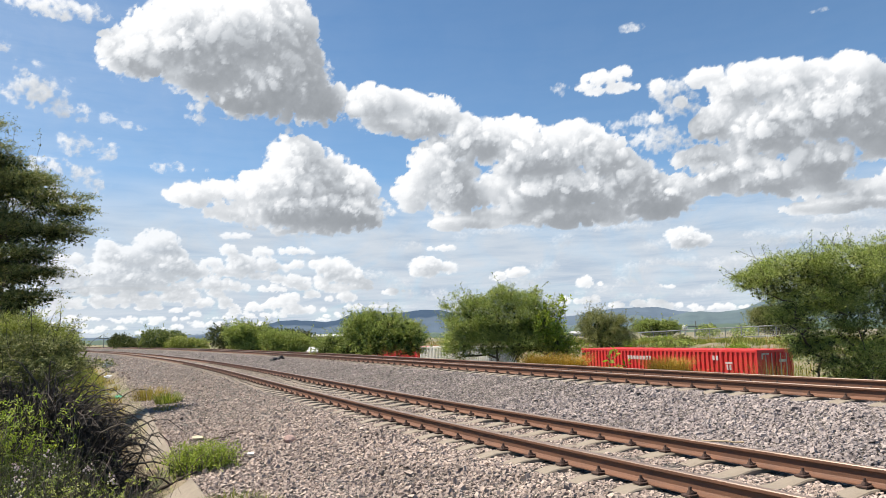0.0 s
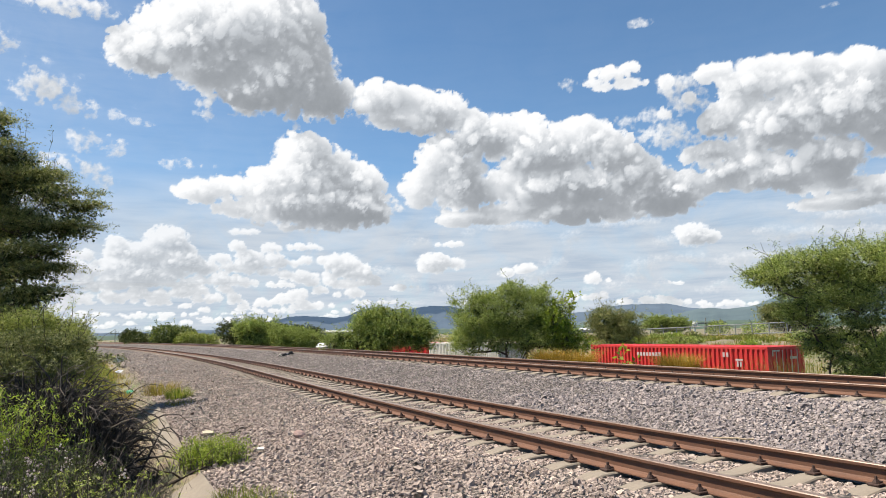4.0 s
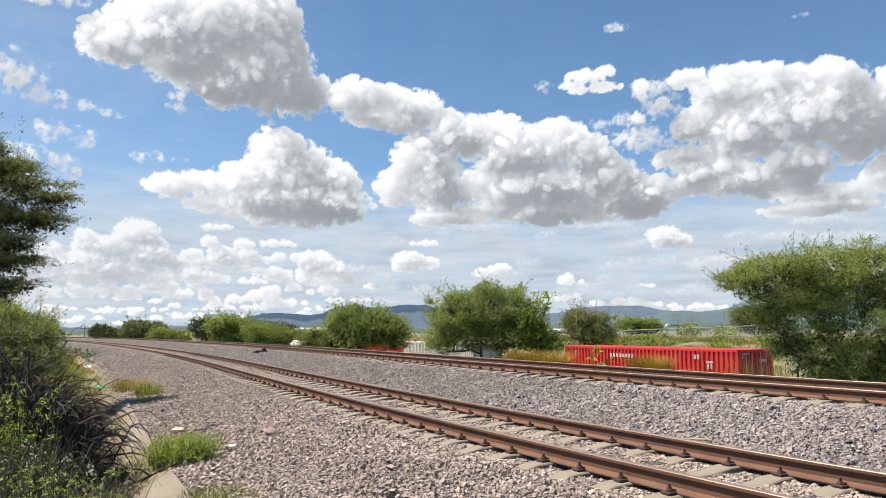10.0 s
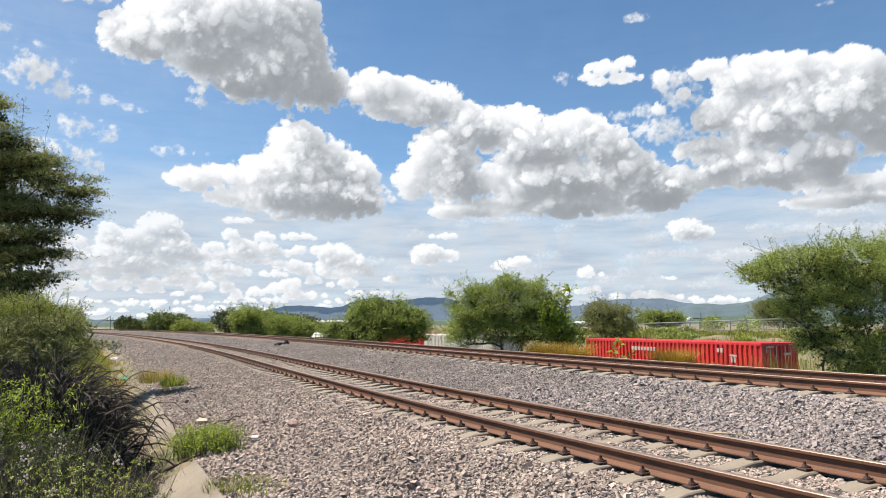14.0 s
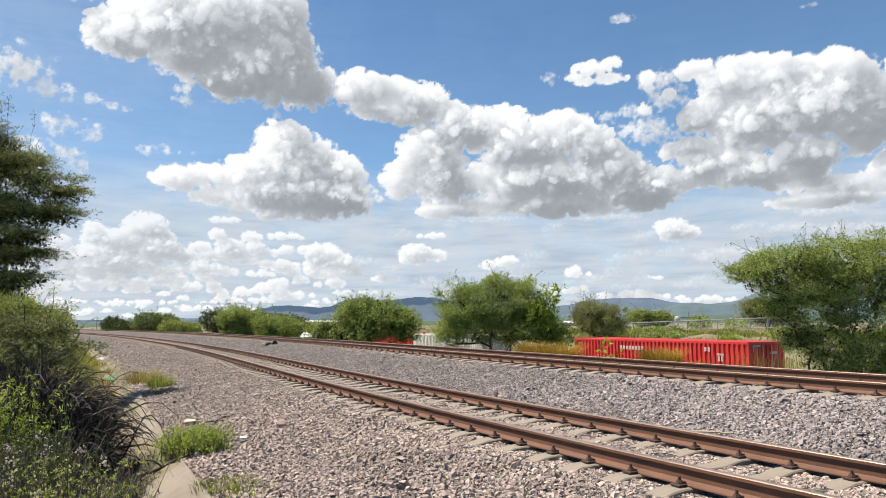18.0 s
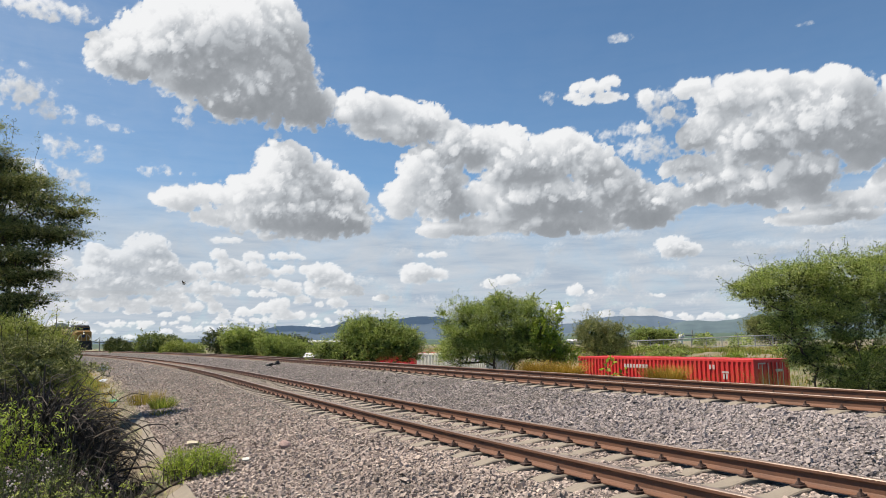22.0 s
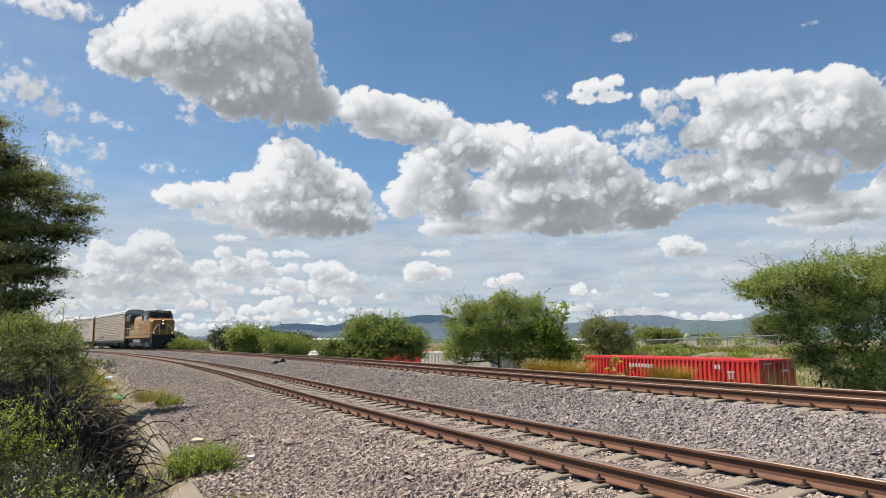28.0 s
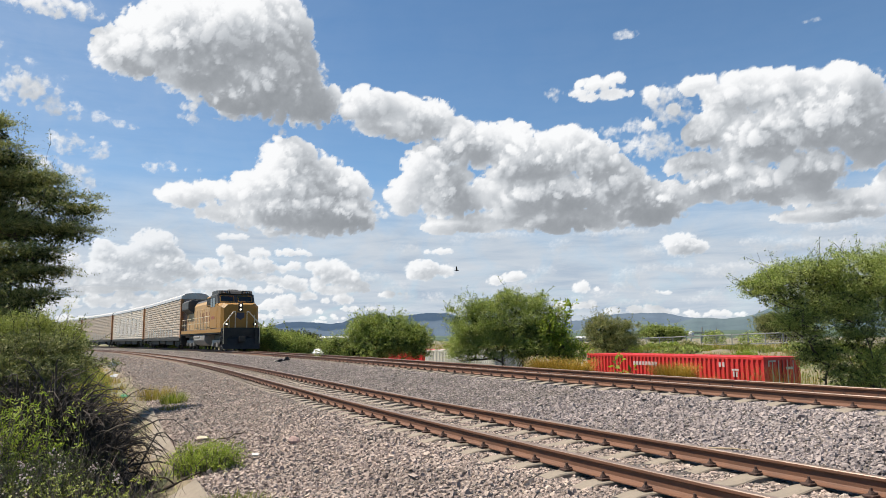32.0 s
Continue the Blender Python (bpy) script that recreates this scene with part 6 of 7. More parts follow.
def water_tank(x, y, z, r):
    ob = thing("water_tank", "white spherical water tank far off", "water tank", pose(x, y, -3.0))
    bm = bmesh.new()
    bmesh.ops.create_uvsphere(bm, u_segments=16, v_segments=10, radius=r, matrix=Matrix.Translation((0, 0, z + 3)))
    part("tank", bm, ROOF_WHITE, ob, smooth=True)
    part("stem", rods(((0, 0, 0), (0, 0, z + 3 - r * 0.8), r * 0.4)), ROOF_WHITE, ob)


water_tank(103.2, 300, 1.9, 1.25)


def utility_pole(x, y, top):
    g = float(ground_z(x, y)[0])
    ob = thing("utility_pole", "thin grey utility pole in the distance", "pole", pose(x, y, g), "utility poles")
    part("pole", rod(bmesh.new(), (0, 0, -0.2), (0, 0, top - g), 0.14, 8, 0.1), FENCE_MAT, ob)
    part("crossarm", boxes((-1.2, 1.2, -0.08, 0.08, top - g - 0.9, top - g - 0.7)), FENCE_MAT, ob)


for x, y, top in ((-79, 170, 3.2), (38.5, 107, 2.6), (57, 150, 2.9)):
    utility_pole(x, y, top)

# ---- train ----
YELLOW = worn("yellow_locomotive_paint", (0.30, 0.145, 0.013), (0.235, 0.125, 0.035), 0.55, 0.0, 1.2, 0.75, 30, 0.05)
HOOD = worn("dusty_hood_paint", (0.40, 0.25, 0.105), (0.32, 0.215, 0.125), 0.65, 0.0, 1.2, 0.8, 30, 0.05)
GREY = worn("grey_locomotive_paint", (0.035, 0.035, 0.037), (0.075, 0.068, 0.06), 0.6, 0.0, 1.5, 0.5, 30, 0.05)
BLACK = worn("black_running_gear", (0.012, 0.012, 0.012), (0.035, 0.03, 0.026), 0.7, 0.0, 3, 0.6, 30, 0.1)
SILVER = worn("dusty_silver_paint", (0.30, 0.28, 0.26), (0.15, 0.125, 0.10), 0.6, 0.1, 2, 0.6, 30, 0.1)
GLASS = plain("dark_cab_glass", (0.014, 0.017, 0.020), 0.12)
LETTER_RED = plain("dull_red_lettering", (0.194, 0.086, 0.036), 0.7)
LAMP = glowing("lit_headlamp", (1.0, 0.88, 0.64), 2.2)
RAIL_PAINT = plain("pale_handrail_paint", (0.518, 0.446, 0.317), 0.5)
RACK = worn("galvanised_rack_panel", (0.37, 0.31, 0.25), (0.28, 0.225, 0.17), 0.65, 0.0, 0.7, 0.7, 24, 0.1, (1, 1, 2.5))
RACK_PALE = worn("pale_rack_panel", (0.46, 0.42, 0.365), (0.36, 0.31, 0.25), 0.65, 0.0, 0.7, 0.6, 24, 0.1)
RACK_ROOF = worn("pale_rack_roof", (0.446, 0.439, 0.432), (0.324, 0.310, 0.288), 0.45, 0.3, 1.0, 0.4, 24, 0.05)
BROWN = worn("brown_rack_end", (0.30, 0.145, 0.06), (0.17, 0.09, 0.045), 0.7, 0.0, 2, 0.5, 30, 0.1)


def wheelset(parent, x, radius, wheels):
    bm = bmesh.new()
    rod(bm, (0, -0.72, 0), (0, 0.72, 0), 0.08, 8)
    for k in (-1, 1):
        rod(bm, (0, k * 0.70, 0), (0, k * 0.82, 0), radius, 20)
        rod(bm, (0, k * 0.82, 0), (0, k * 0.86, 0), radius * 0.86, 20, radius * 0.8)
        rod(bm, (0, k * 0.86, 0), (0, k * 0.93, 0), radius * 0.3, 10)
        for a in range(4):
            c, s = math.cos(a * math.pi / 2) * radius * 0.55, math.sin(a * math.pi / 2) * radius * 0.55
            rod(bm, (c, k * 0.82, s), (c, k * 0.875, s), radius * 0.13, 6)
    wheels.append((part("wheelset", bm, BLACK, parent, "dark steel wheels on an axle", pose(x, 0, radius)), x, radius))


def bogie(parent, x, spread, radius, frame_mat, wheels):
    bm = bmesh.new()
    for k in (-1, 1):
        y = k * 1.02
        box(bm, x - spread - 0.5, x + spread + 0.5, y - 0.07, y + 0.07, radius + 0.05, radius + 0.32, 0.03)
        for dx in (-spread, 0, spread) if spread > 1.4 else (-spread, spread):
            box(bm, x + dx - 0.2, x + dx + 0.2, y - 0.12, y + 0.12, radius - 0.2, radius + 0.2, 0.04)
            for e in (-0.3, 0.3):
                rod(bm, (x + dx + e, y, radius - 0.05), (x + dx + e, y, radius + 0.2), 0.07, 8)
        box(bm, x - 0.4, x + 0.4, y - 0.1, y + 0.1, radius - 0.25, radius + 0.1, 0.04)
    box(bm, x - 0.3, x + 0.3, -1.0, 1.0, radius + 0.02, radius + 0.3, 0.03)
    part("bogie_frame", bm, frame_mat, parent, smooth=False)
    for dx in (-spread, 0, spread) if spread > 1.4 else (-spread, spread):
        wheelset(parent, x + dx, radius, wheels)


def locomotive(wheels):
    eng = thing("locomotive", "yellow and grey diesel freight locomotive with lit headlamps", "locomotive")
    # frame, deck and tank
    part("underframe", boxes((-10.4, 10.3, -1.45, 1.45, 1.3, 1.55), bevel=0.03), BLACK, eng)
    for b in ((-10.4, 10.3, -1.52, -1.44, 1.42, 1.72), (-10.4, 10.3, 1.44, 1.52, 1.42, 1.72)):
        part("side_sill", boxes(b, bevel=0.01), YELLOW, eng)
    part("walkway", boxes((-10.4, 10.3, -1.5, 1.5, 1.725, 1.76)), GREY, eng)
    part("fuel_tank", prism([(-1.42, 1.28), (1.42, 1.28), (1.42, 0.85), (1.15, 0.48), (0.8, 0.36), (-0.8, 0.36), (-1.15, 0.48), (-1.42, 0.85)], "x", -3.1, 2.6, 0.03), SILVER, eng, "dusty grey tank under the frame")
    for b in (((-3.0, -1.3, 1.12), (0.2, -1.3, 1.12), 0.16), ((-3.0, 1.3, 1.12), (0.2, 1.3, 1.12), 0.16)):
        part("air_reservoir", rods(b, sides=12), SILVER, eng)
    # long hood
    part("engine_hood", prism([(-0.95, 1.76), (0.95, 1.76), (0.95, 3.95), (0.75, 4.25), (-0.75, 4.25), (-0.95, 3.95)], "x", -10.2, 5.6, 0.02), HOOD, eng, "dusty yellow engine hood with doors")
    # plain black boxes added for brake gear and the shade around it
    for b in ((-9.1, -4.6, -0.9, 0.9, 0.28, 1.3), (4.4, 8.9, -0.9, 0.9, 0.28, 1.3), (8.9, 10.2, -1.2, 1.2, 0.5, 1.3), (-4.6, -3.1, -1.1, 1.1, 0.6, 1.3)):
        part("truck_rigging", boxes(b, bevel=0.05), BLACK, eng, "dark boxes for brake gear and the shade behind the wheels")
    part("hood_roof", prism([(-0.80, 4.19), (0.80, 4.19), (0.6, 4.40), (-0.6, 4.40)], "x", -10.1, 5.6), GREY, eng)
    for i in range(12):
        for k in (-1, 1):
            x = -5.9 + i * 0.93
            part("hood_door", boxes((x, x + 0.84, k * 0.965 - 0.018, k * 0.965 + 0.018, 1.95, 3.55), bevel=0.008), HOOD, eng)
    part("radiator_housing", prism([(-0.95, 3.35), (-1.52, 3.75), (-1.52, 4.45), (-1.3, 4.62), (1.3, 4.62), (1.52, 4.45), (1.52, 3.75), (0.95, 3.35)], "x", -10.25, -6.2, 0.03), GREY, eng, "dark flared radiator wings")
    part("exhaust_stack", boxes((-2.4, -1.3, -0.35, 0.35, 4.38, 4.62), bevel=0.04), BLACK, eng)
    part("dynamic_brake_box", boxes((2.2, 5.2, -1.25, 1.25, 3.6, 4.45), bevel=0.08), YELLOW, eng)
    for k in (-1, 1):
        part("brake_grille", boxes(*[(2.4 + 0.28 * i, 2.6 + 0.28 * i, k * 1.262 - 0.012, k * 1.262 + 0.012, 3.75, 4.3) for i in range(9)]), BLACK, eng)
    # cab and nose
    part("cab", prism([(5.6, 1.76), (8.65, 1.76), (8.65, 3.66), (5.6, 3.66)], "y", -1.54, 1.54, 0.04), YELLOW, eng, "wide yellow cab")
    part("cab_top", prism([(5.6, 3.66), (8.65, 3.66), (8.2, 4.42), (5.6, 4.42)], "y", -1.53, 1.53, 0.05), GREY, eng, "dark grey upper cab")
    part("cab_roof", prism([(5.5, 4.40), (8.35, 4.40), (8.15, 4.66), (7.8, 4.74), (5.5, 4.74)], "y", -1.40, 1.40, 0.05), GREY, eng, "dark grey cab roof")
    nose = bmesh.new()
    ring = []
    for x, w, c, top in ((8.60, 1.52, 0.12, 3.72), (9.95, 1.50, 0.16, 3.62), (10.28, 1.30, 0.2, 3.52)):
        ring.append([nose.verts.new((x, y, z)) for y, z in ((-w, 1.76), (w, 1.76), (w, top - c * 1.5), (w - c * 1.6, top), (-w + c * 1.6, top), (-w, top - c * 1.5))])
    for a, b in zip(ring, ring[1:]):
        for i in range(6):
            nose.faces.new((a[i], a[(i + 1) % 6], b[(i + 1) % 6], b[i]))
    nose.faces.new(ring[-1])
    bmesh.ops.recalc_face_normals(nose, faces=nose.faces)
    part("nose", nose, YELLOW, eng, "yellow wide nose with sloping top")
    part("nose_door", boxes((10.285, 10.31, -0.42, 0.42, 1.8, 3.0), bevel=0.01), YELLOW, eng)
    slope = pose(8.43, 0, 4.03, 0, -29.3, 0)
    for k in (-1, 1):
        win = part("windscreen", boxes((-0.012, 0.03, k * 0.72 - 0.52, k * 0.72 + 0.52, -0.25, 0.22), bevel=0.01), GLASS, eng, "dark windscreen", slope)
        part("windscreen_frame", boxes((0.0, 0.042, k * 0.72 - 0.58, k * 0.72 + 0.58, 0.22, 0.28), (0.0, 0.042, k * 0.72 - 0.58, k * 0.72 + 0.58, -0.31, -0.25), (0.0, 0.042, k * 0.72 - 0.58, k * 0.72 - 0.52, -0.25, 0.22), (0.0, 0.042, k * 0.72 + 0.52, k * 0.72 + 0.58, -0.25, 0.22)), YELLOW, win)
        part("number_board", boxes((8.2, 8.36, k * 0.82 - 0.36, k * 0.82 + 0.36, 4.44, 4.66), bevel=0.02), BLACK, eng, "dark board with pale bars")
        part("number_bars", boxes(*[(8.362, 8.368, k * 0.82 - 0.26 + 0.14 * i, k * 0.82 - 0.17 + 0.14 * i, 4.49, 4.61) for i in range(4)]), LETTERS, eng)
        for x0, x1 in ((5.85, 6.65), (6.8, 7.75)):
            part("side_window", boxes((x0, x1, k * 1.545 - 0.015, k * 1.545 + 0.015, 3.45, 4.15), bevel=0.01), GLASS, eng, "dark cab side window")
        part("ditch_lamp", rods(((10.36, k * 1.12, 2.02), (10.52, k * 1.12, 2.02), 0.15), sides=14), BLACK, eng)
        part("ditch_lamp_lens", rods(((10.522, k * 1.12, 2.02), (10.535, k * 1.12, 2.02), 0.068), sides=14), LAMP, eng, "glowing round lamp")
        hand = [((10.9, k * 1.42, 0.55), (10.9, k * 1.42, 2.0), 0.03), ((10.9, k * 1.42, 2.0), (10.6, k * 0.62, 2.95), 0.042), ((10.6, k * 0.62, 2.95), (10.6, k * 0.46, 2.95), 0.042), ((10.6, k * 0.46, 2.95), (10.6, k * 0.46, 1.76), 0.035), ((10.9, k * 1.0, 1.76), (10.9, k * 1.0, 2.72), 0.022)]
        part("front_handrail", rods(*hand), RAIL_PAINT, eng, "pale painted handrail")
        posts = [((x, k * 1.46, 1.74), (x, k * 1.46, 2.78), 0.022) for x in np.arange(-10.2, 5.3, 1.55)] + [((-10.2, k * 1.46, 2.78), (5.2, k * 1.46, 2.78), 0.022), ((-10.2, k * 1.46, 2.3), (5.2, k * 1.46, 2.3), 0.018)]
        part("side_handrail", rods(*posts, sides=6), RAIL_PAINT, eng)
        for x in (10.45, -10.55):
            part("step_well", boxes(*[(x - 0.35, x + 0.35, k * 1.3 - 0.2, k * 1.3 + 0.2, z, z + 0.04) for z in (0.42, 0.75, 1.08, 1.41)], (x - 0.37, x - 0.33, k * 1.3 - 0.2, k * 1.3 + 0.2, 0.42, 1.7), (x + 0.33, x + 0.37, k * 1.3 - 0.2, k * 1.3 + 0.2, 0.42, 1.7)), BLACK, eng)
        for i, w in enumerate((0.14, 0.42, 0.14, 0.36, 0.14, 0.4, 0.14, 0.36, 0.4, 0.14)):
            part("letter_bar", boxes((4.4 - 0.75 * i, 4.4 - 0.75 * i + w, k * 0.992 - 0.006, k * 0.992 + 0.006, 2.35, 3.25)), LETTER_RED, eng, "faded dull red lettering")
        part("cab_badge", boxes((6.2, 7.6, k * 1.552 - 0.005, k * 1.552 + 0.005, 2.5, 2.7)), plain("dull_badge", (0.216, 0.050, 0.029), 0.6), eng)
    part("headlamp_housing", boxes((10.18, 10.34, -0.17, 0.17, 2.98, 3.62), bevel=0.04), BLACK, eng)
    for z in (3.13, 3.46):
        part("headlamp", rods(((10.342, 0, z), (10.36, 0, z), 0.07), sides=14), LAMP, eng, "glowing headlamp")
    part("nose_badge", prism([(-0.3, 2.9), (0.3, 2.9), (0.32, 2.55), (0.0, 2.35), (-0.32, 2.55)], "x", 10.315, 10.33), plain("badge_blue", (0.032, 0.036, 0.061), 0.6), eng, "dark shield")
    part("pilot_sheet", boxes((10.3, 10.5, -1.5, 1.5, 0.85, 1.74), bevel=0.03), BLACK, eng, "black front sheet")
    plow = prism([(10.5, 1.0), (10.62, 0.95), (10.95, 0.16), (10.5, 0.16)], "y", -1.45, 1.45, 0.01)
    part("snow_plough", plow, BLACK, eng)
    part("coupler", boxes((10.5, 11.1, -0.16, 0.16, 0.72, 1.05), (11.0, 11.28, -0.26, 0.26, 0.7, 1.08), bevel=0.04), BLACK, eng)
    part("coupler", boxes((-11.1, -10.4, -0.16, 0.16, 0.72, 1.05), (-11.28, -11.0, -0.24, 0.24, 0.7, 1.08), bevel=0.04), BLACK, eng)
    part("air_hoses", rods(*[((10.52, y, 1.15), (10.7, y, 0.55), 0.035) for y in (-0.75, -0.6, 0.6, 0.75)], sides=6), BLACK, eng)
    part("horn", rods(((4.6, 0.2, 4.52), (5.2, 0.2, 4.52), 0.05), ((4.6, 0, 4.52), (5.3, 0, 4.52), 0.06), sides=8), SILVER, eng)
    part("antenna_dome", boxes((6.4, 7.2, -0.4, 0.4, 4.74, 4.84), bevel=0.04), GREY, eng)
    for x in (-6.9, 6.7):
        bogie(eng, x, 1.95, 0.53, SILVER, wheels)
    return eng


def autorack(label, panel, wheels, seed, tags):
    """A closed car-carrying wagon, 27.4 m long."""
    r = random.Random(seed)
    car = thing("autorack_wagon", label, "railway wagon", group="wagons of the train")
    part("underframe", boxes((-13.2, 13.2, -1.35, 1.35, 0.85, 1.1), (-8, 8, -0.35, 0.35, 0.6, 0.86), bevel=0.03), BLACK, car)
    # black boxes fill the underside: brake gear together with the shade there
    for b in ((-7.6, -2.2, -1.2, 1.2, 0.42, 0.9), (-1.4, 2.6, -1.2, 1.2, 0.5, 0.9), (3.2, 7.6, -1.2, 1.2, 0.42, 0.9), (-11.4, -8.2, -0.8, 0.8, 0.25, 0.9), (8.2, 11.4, -0.8, 0.8, 0.25, 0.9), (-13.2, -11.8, -1.1, 1.1, 0.5, 0.9), (11.8, 13.2, -1.1, 1.1, 0.5, 0.9)):
        part("brake_gear", boxes(b, bevel=0.04), BLACK, car, "dark boxes for brake gear and the shade under the frame")
    for b in ((-13.3, 13.3, -1.52, -1.40, 0.86, 1.16), (-13.3, 13.3, 1.40, 1.52, 0.86, 1.16)):
        part("side_sill", boxes(b, bevel=0.02), BLACK, car)
    part("roof", prism([(-1.5, 5.15), (1.5, 5.15), (1.42, 5.42), (1.05, 5.68), (0.5, 5.77), (-0.5, 5.77), (-1.05, 5.68), (-1.42, 5.42)], "x", -13.55, 13.55), RACK_ROOF, car, "pale metal roof")
    for b in ((-13.3, 13.3, -1.40, -1.37, 1.1, 5.2), (-13.3, 13.3, 1.37, 1.40, 1.1, 5.2)):
        part("inner_wall", boxes(b), BLACK, car)
    n = 11
    w = 26.4 / n
    for i in range(n):
        x0 = -13.2 + i * w
        # horizontal ribs
        z = np.linspace(1.18, 5.12, 61)
        d = np.tile([0, 0.03, 0.03, 0.03], 16)[:61]
        v = np.concatenate([np.stack([np.full(61, x0 + 0.01), 1.43 + d, z], 1), np.stack([np.full(61, x0 + w - 0.01), 1.43 + d, z], 1)])
        k = np.arange(60)
        f = np.stack([k + 1, k, 61 + k, 61 + k + 1], 1)
        part("side_panel", (v, f), panel, car)
        part("side_panel", (v * [1, -1, 1], f[:, ::-1]), panel, car)
    for i in range(n + 1):
        x = -13.2 + i * w
        end = i in (0, n)
        for k in (-1, 1):
            part("side_post", boxes((x - (0.22 if end else 0.012), x + (0.22 if end else 0.012), k * 1.445 - (0.025 if end else 0.017), k * 1.445 + (0.03 if end else 0.017), 1.1, 5.2), bevel=0.01), BROWN if end else panel, car)
    for e in (-1, 1):
        for k in (-1, 1):
            part("end_door", prism([(k * 0.04, 1.15), (k * 1.38, 1.15), (k * 1.38, 5.15), (k * 0.9, 5.55), (k * 0.04, 5.62)], "x", e * 13.42 - 0.03, e * 13.42 + 0.03), SILVER, car, "grey end door")
            part("end_ladder", rods(*[((e * 13.5, k * 1.15, z), (e * 13.5, k * 1.45, z), 0.015) for z in np.arange(1.3, 5.0, 0.35)], ((e * 13.5, k * 1.15, 1.2), (e * 13.5, k * 1.15, 5.1), 0.02), ((e * 13.5, k * 1.45, 1.2), (e * 13.5, k * 1.45, 5.1), 0.02), sides=5), BROWN, car)
            part("end_post", boxes((e * 13.42 - 0.1, e * 13.42 + 0.1, k * 1.36 - 0.14, k * 1.36 + 0.14, 1.1, 5.15), bevel=0.01), BROWN, car, "rust-brown corner post")
        part("coupler", boxes((e * 13.3 - 0.3 if e > 0 else -14.05, 14.05 if e > 0 else -13.0, -0.16, 0.16, 0.72, 1.02), bevel=0.03), BLACK, car)
        bogie(car, e * 9.8, 0.88, 0.46, BLACK, wheels)
    for k in (-1, 1):
        for name, rows, mat in tags:
            for x, z, a, h, q in rows:
                bm = bmesh.new()
                vs = [bm.verts.new((px + q * (pz - z), k * 1.470, pz)) for px, pz in ((x, z), (x + a, z + 0.1 * h), (x + a * 0.9, z + h), (x + a * 0.1, z + h * 0.93))]
                bm.faces.new(vs if k < 0 else vs[::-1])
                part(name, bm, mat, car)
    return car


RED_TAG, BLUE_TAG, WHITE_TAG, DARK_TAG = worn("maroon_spray", (0.238, 0.180, 0.151), (0.317, 0.274, 0.223), 0.7, 0.0, 1.6, 0.9, 24, 0.05), worn("grey_blue_spray", (0.302, 0.317, 0.302), (0.324, 0.288, 0.238), 0.7, 0.0, 1.6, 0.9, 24, 0.05), worn("pale_spray", (0.454, 0.439, 0.418), (0.360, 0.331, 0.288), 0.7, 0.0, 1.6, 0.9, 24, 0.05), plain("dark_spray", (0.086, 0.079, 0.079), 0.7)
rt = random.Random(5)
low = [("sprayed_shape", [(x, 1.25, 0.75, rt.uniform(0.7, 1.2), rt.uniform(-0.2, 0.25)) for x in np.arange(-9.5, 9.5, 1.9)], BLUE_TAG), ("sprayed_shape", [(x + 0.9, 1.25, 0.4, rt.uniform(0.6, 1.1), rt.uniform(-0.2, 0.25)) for x in np.arange(-9.5, 9.5, 1.9)], RED_TAG)]
tall = [("sprayed_shape", [(x, 1.6, 2.0, rt.uniform(2.4, 3.0), 0.1) for x in (-9, -5.6, -2.2, 1.4, 5.0, 8.4)], WHITE_TAG), ("sprayed_shape", [(x, 2.0, 0.5, rt.uniform(1.8, 2.4), 0.12) for x in (-6.6, -3.1, 0.6, 4.1, 7.6)], BLUE_TAG)]
wheels_of = {}


def make_train():
    cars = []
    w = []
    cars.append((locomotive(w), 11.15, w))
    for i, (label, panel, tags) in enumerate([("tan ribbed car-carrier wagon with spray paint along its foot", RACK, low), ("pale car-carrier wagon covered in faded spray paint", RACK_PALE, tall), ("tan ribbed car-carrier wagon, third behind the engine", RACK, low), ("pale ribbed car-carrier wagon at the rear", RACK_PALE, [])]):
        w = []
        cars.append((autorack(label, panel, w, i, tags), 22.3 + 13.9 + i * 27.8, w))
    return cars


TRAIN = make_train()
# bodies are stretched a little wider and taller to fit the camera's view
for ob, _, _ in TRAIN:
    grow = Matrix.Diagonal((1, 1.04, 1.10 if ob.name.startswith("loco") else 1.065, 1))
    for p in ob.children_recursive:
        if not p.name.startswith("wheelset"):
            b = p.matrix_basis if p.parent == ob else p.parent.matrix_basis @ p.matrix_basis
            p.data.transform(b.inverted() @ grow @ b)


# ---- bird ----
def build_bird():
    bird = thing("bird", "small dark bird in flight", "bird")
    dark = plain("dark_feathers", (0.022, 0.020, 0.019), 0.7)
    bm = bmesh.new()
    bmesh.ops.create_uvsphere(bm, u_segments=12, v_segments=8, radius=1, matrix=Matrix.Diagonal((0.11, 0.038, 0.038, 1)))
    bmesh.ops.create_uvsphere(bm, u_segments=8, v_segments=6, radius=0.03, matrix=Matrix.Translation((0.115, 0, 0.014)))
    rod(bm, (0.135, 0, 0.01), (0.17, 0, 0.007), 0.009, 6, 0.002)
    part("body", bm, dark, bird, smooth=True)
    part("tail", prism([(-0.085, -0.016), (-0.085, 0.016), (-0.2, 0.04), (-0.2, -0.04)], "z", -0.004, 0.004), dark, bird)
    wings = []
    for k in (-1, 1):
        wings.append((part("wing", prism([(0.06, 0.0), (0.045, k * 0.14), (-0.02, k * 0.29), (-0.055, k * 0.2), (-0.06, 0.0)], "z", -0.004, 0.004), dark, bird, m=pose(0, k * 0.04, 0.03)), k))
    for p in bird.children:
        p.data.transform(Matrix.Scale(0.72, 4))
    return bird, wings


BIRD, WINGS = build_bird()
BIRD_TWO, WINGS_TWO = build_bird()


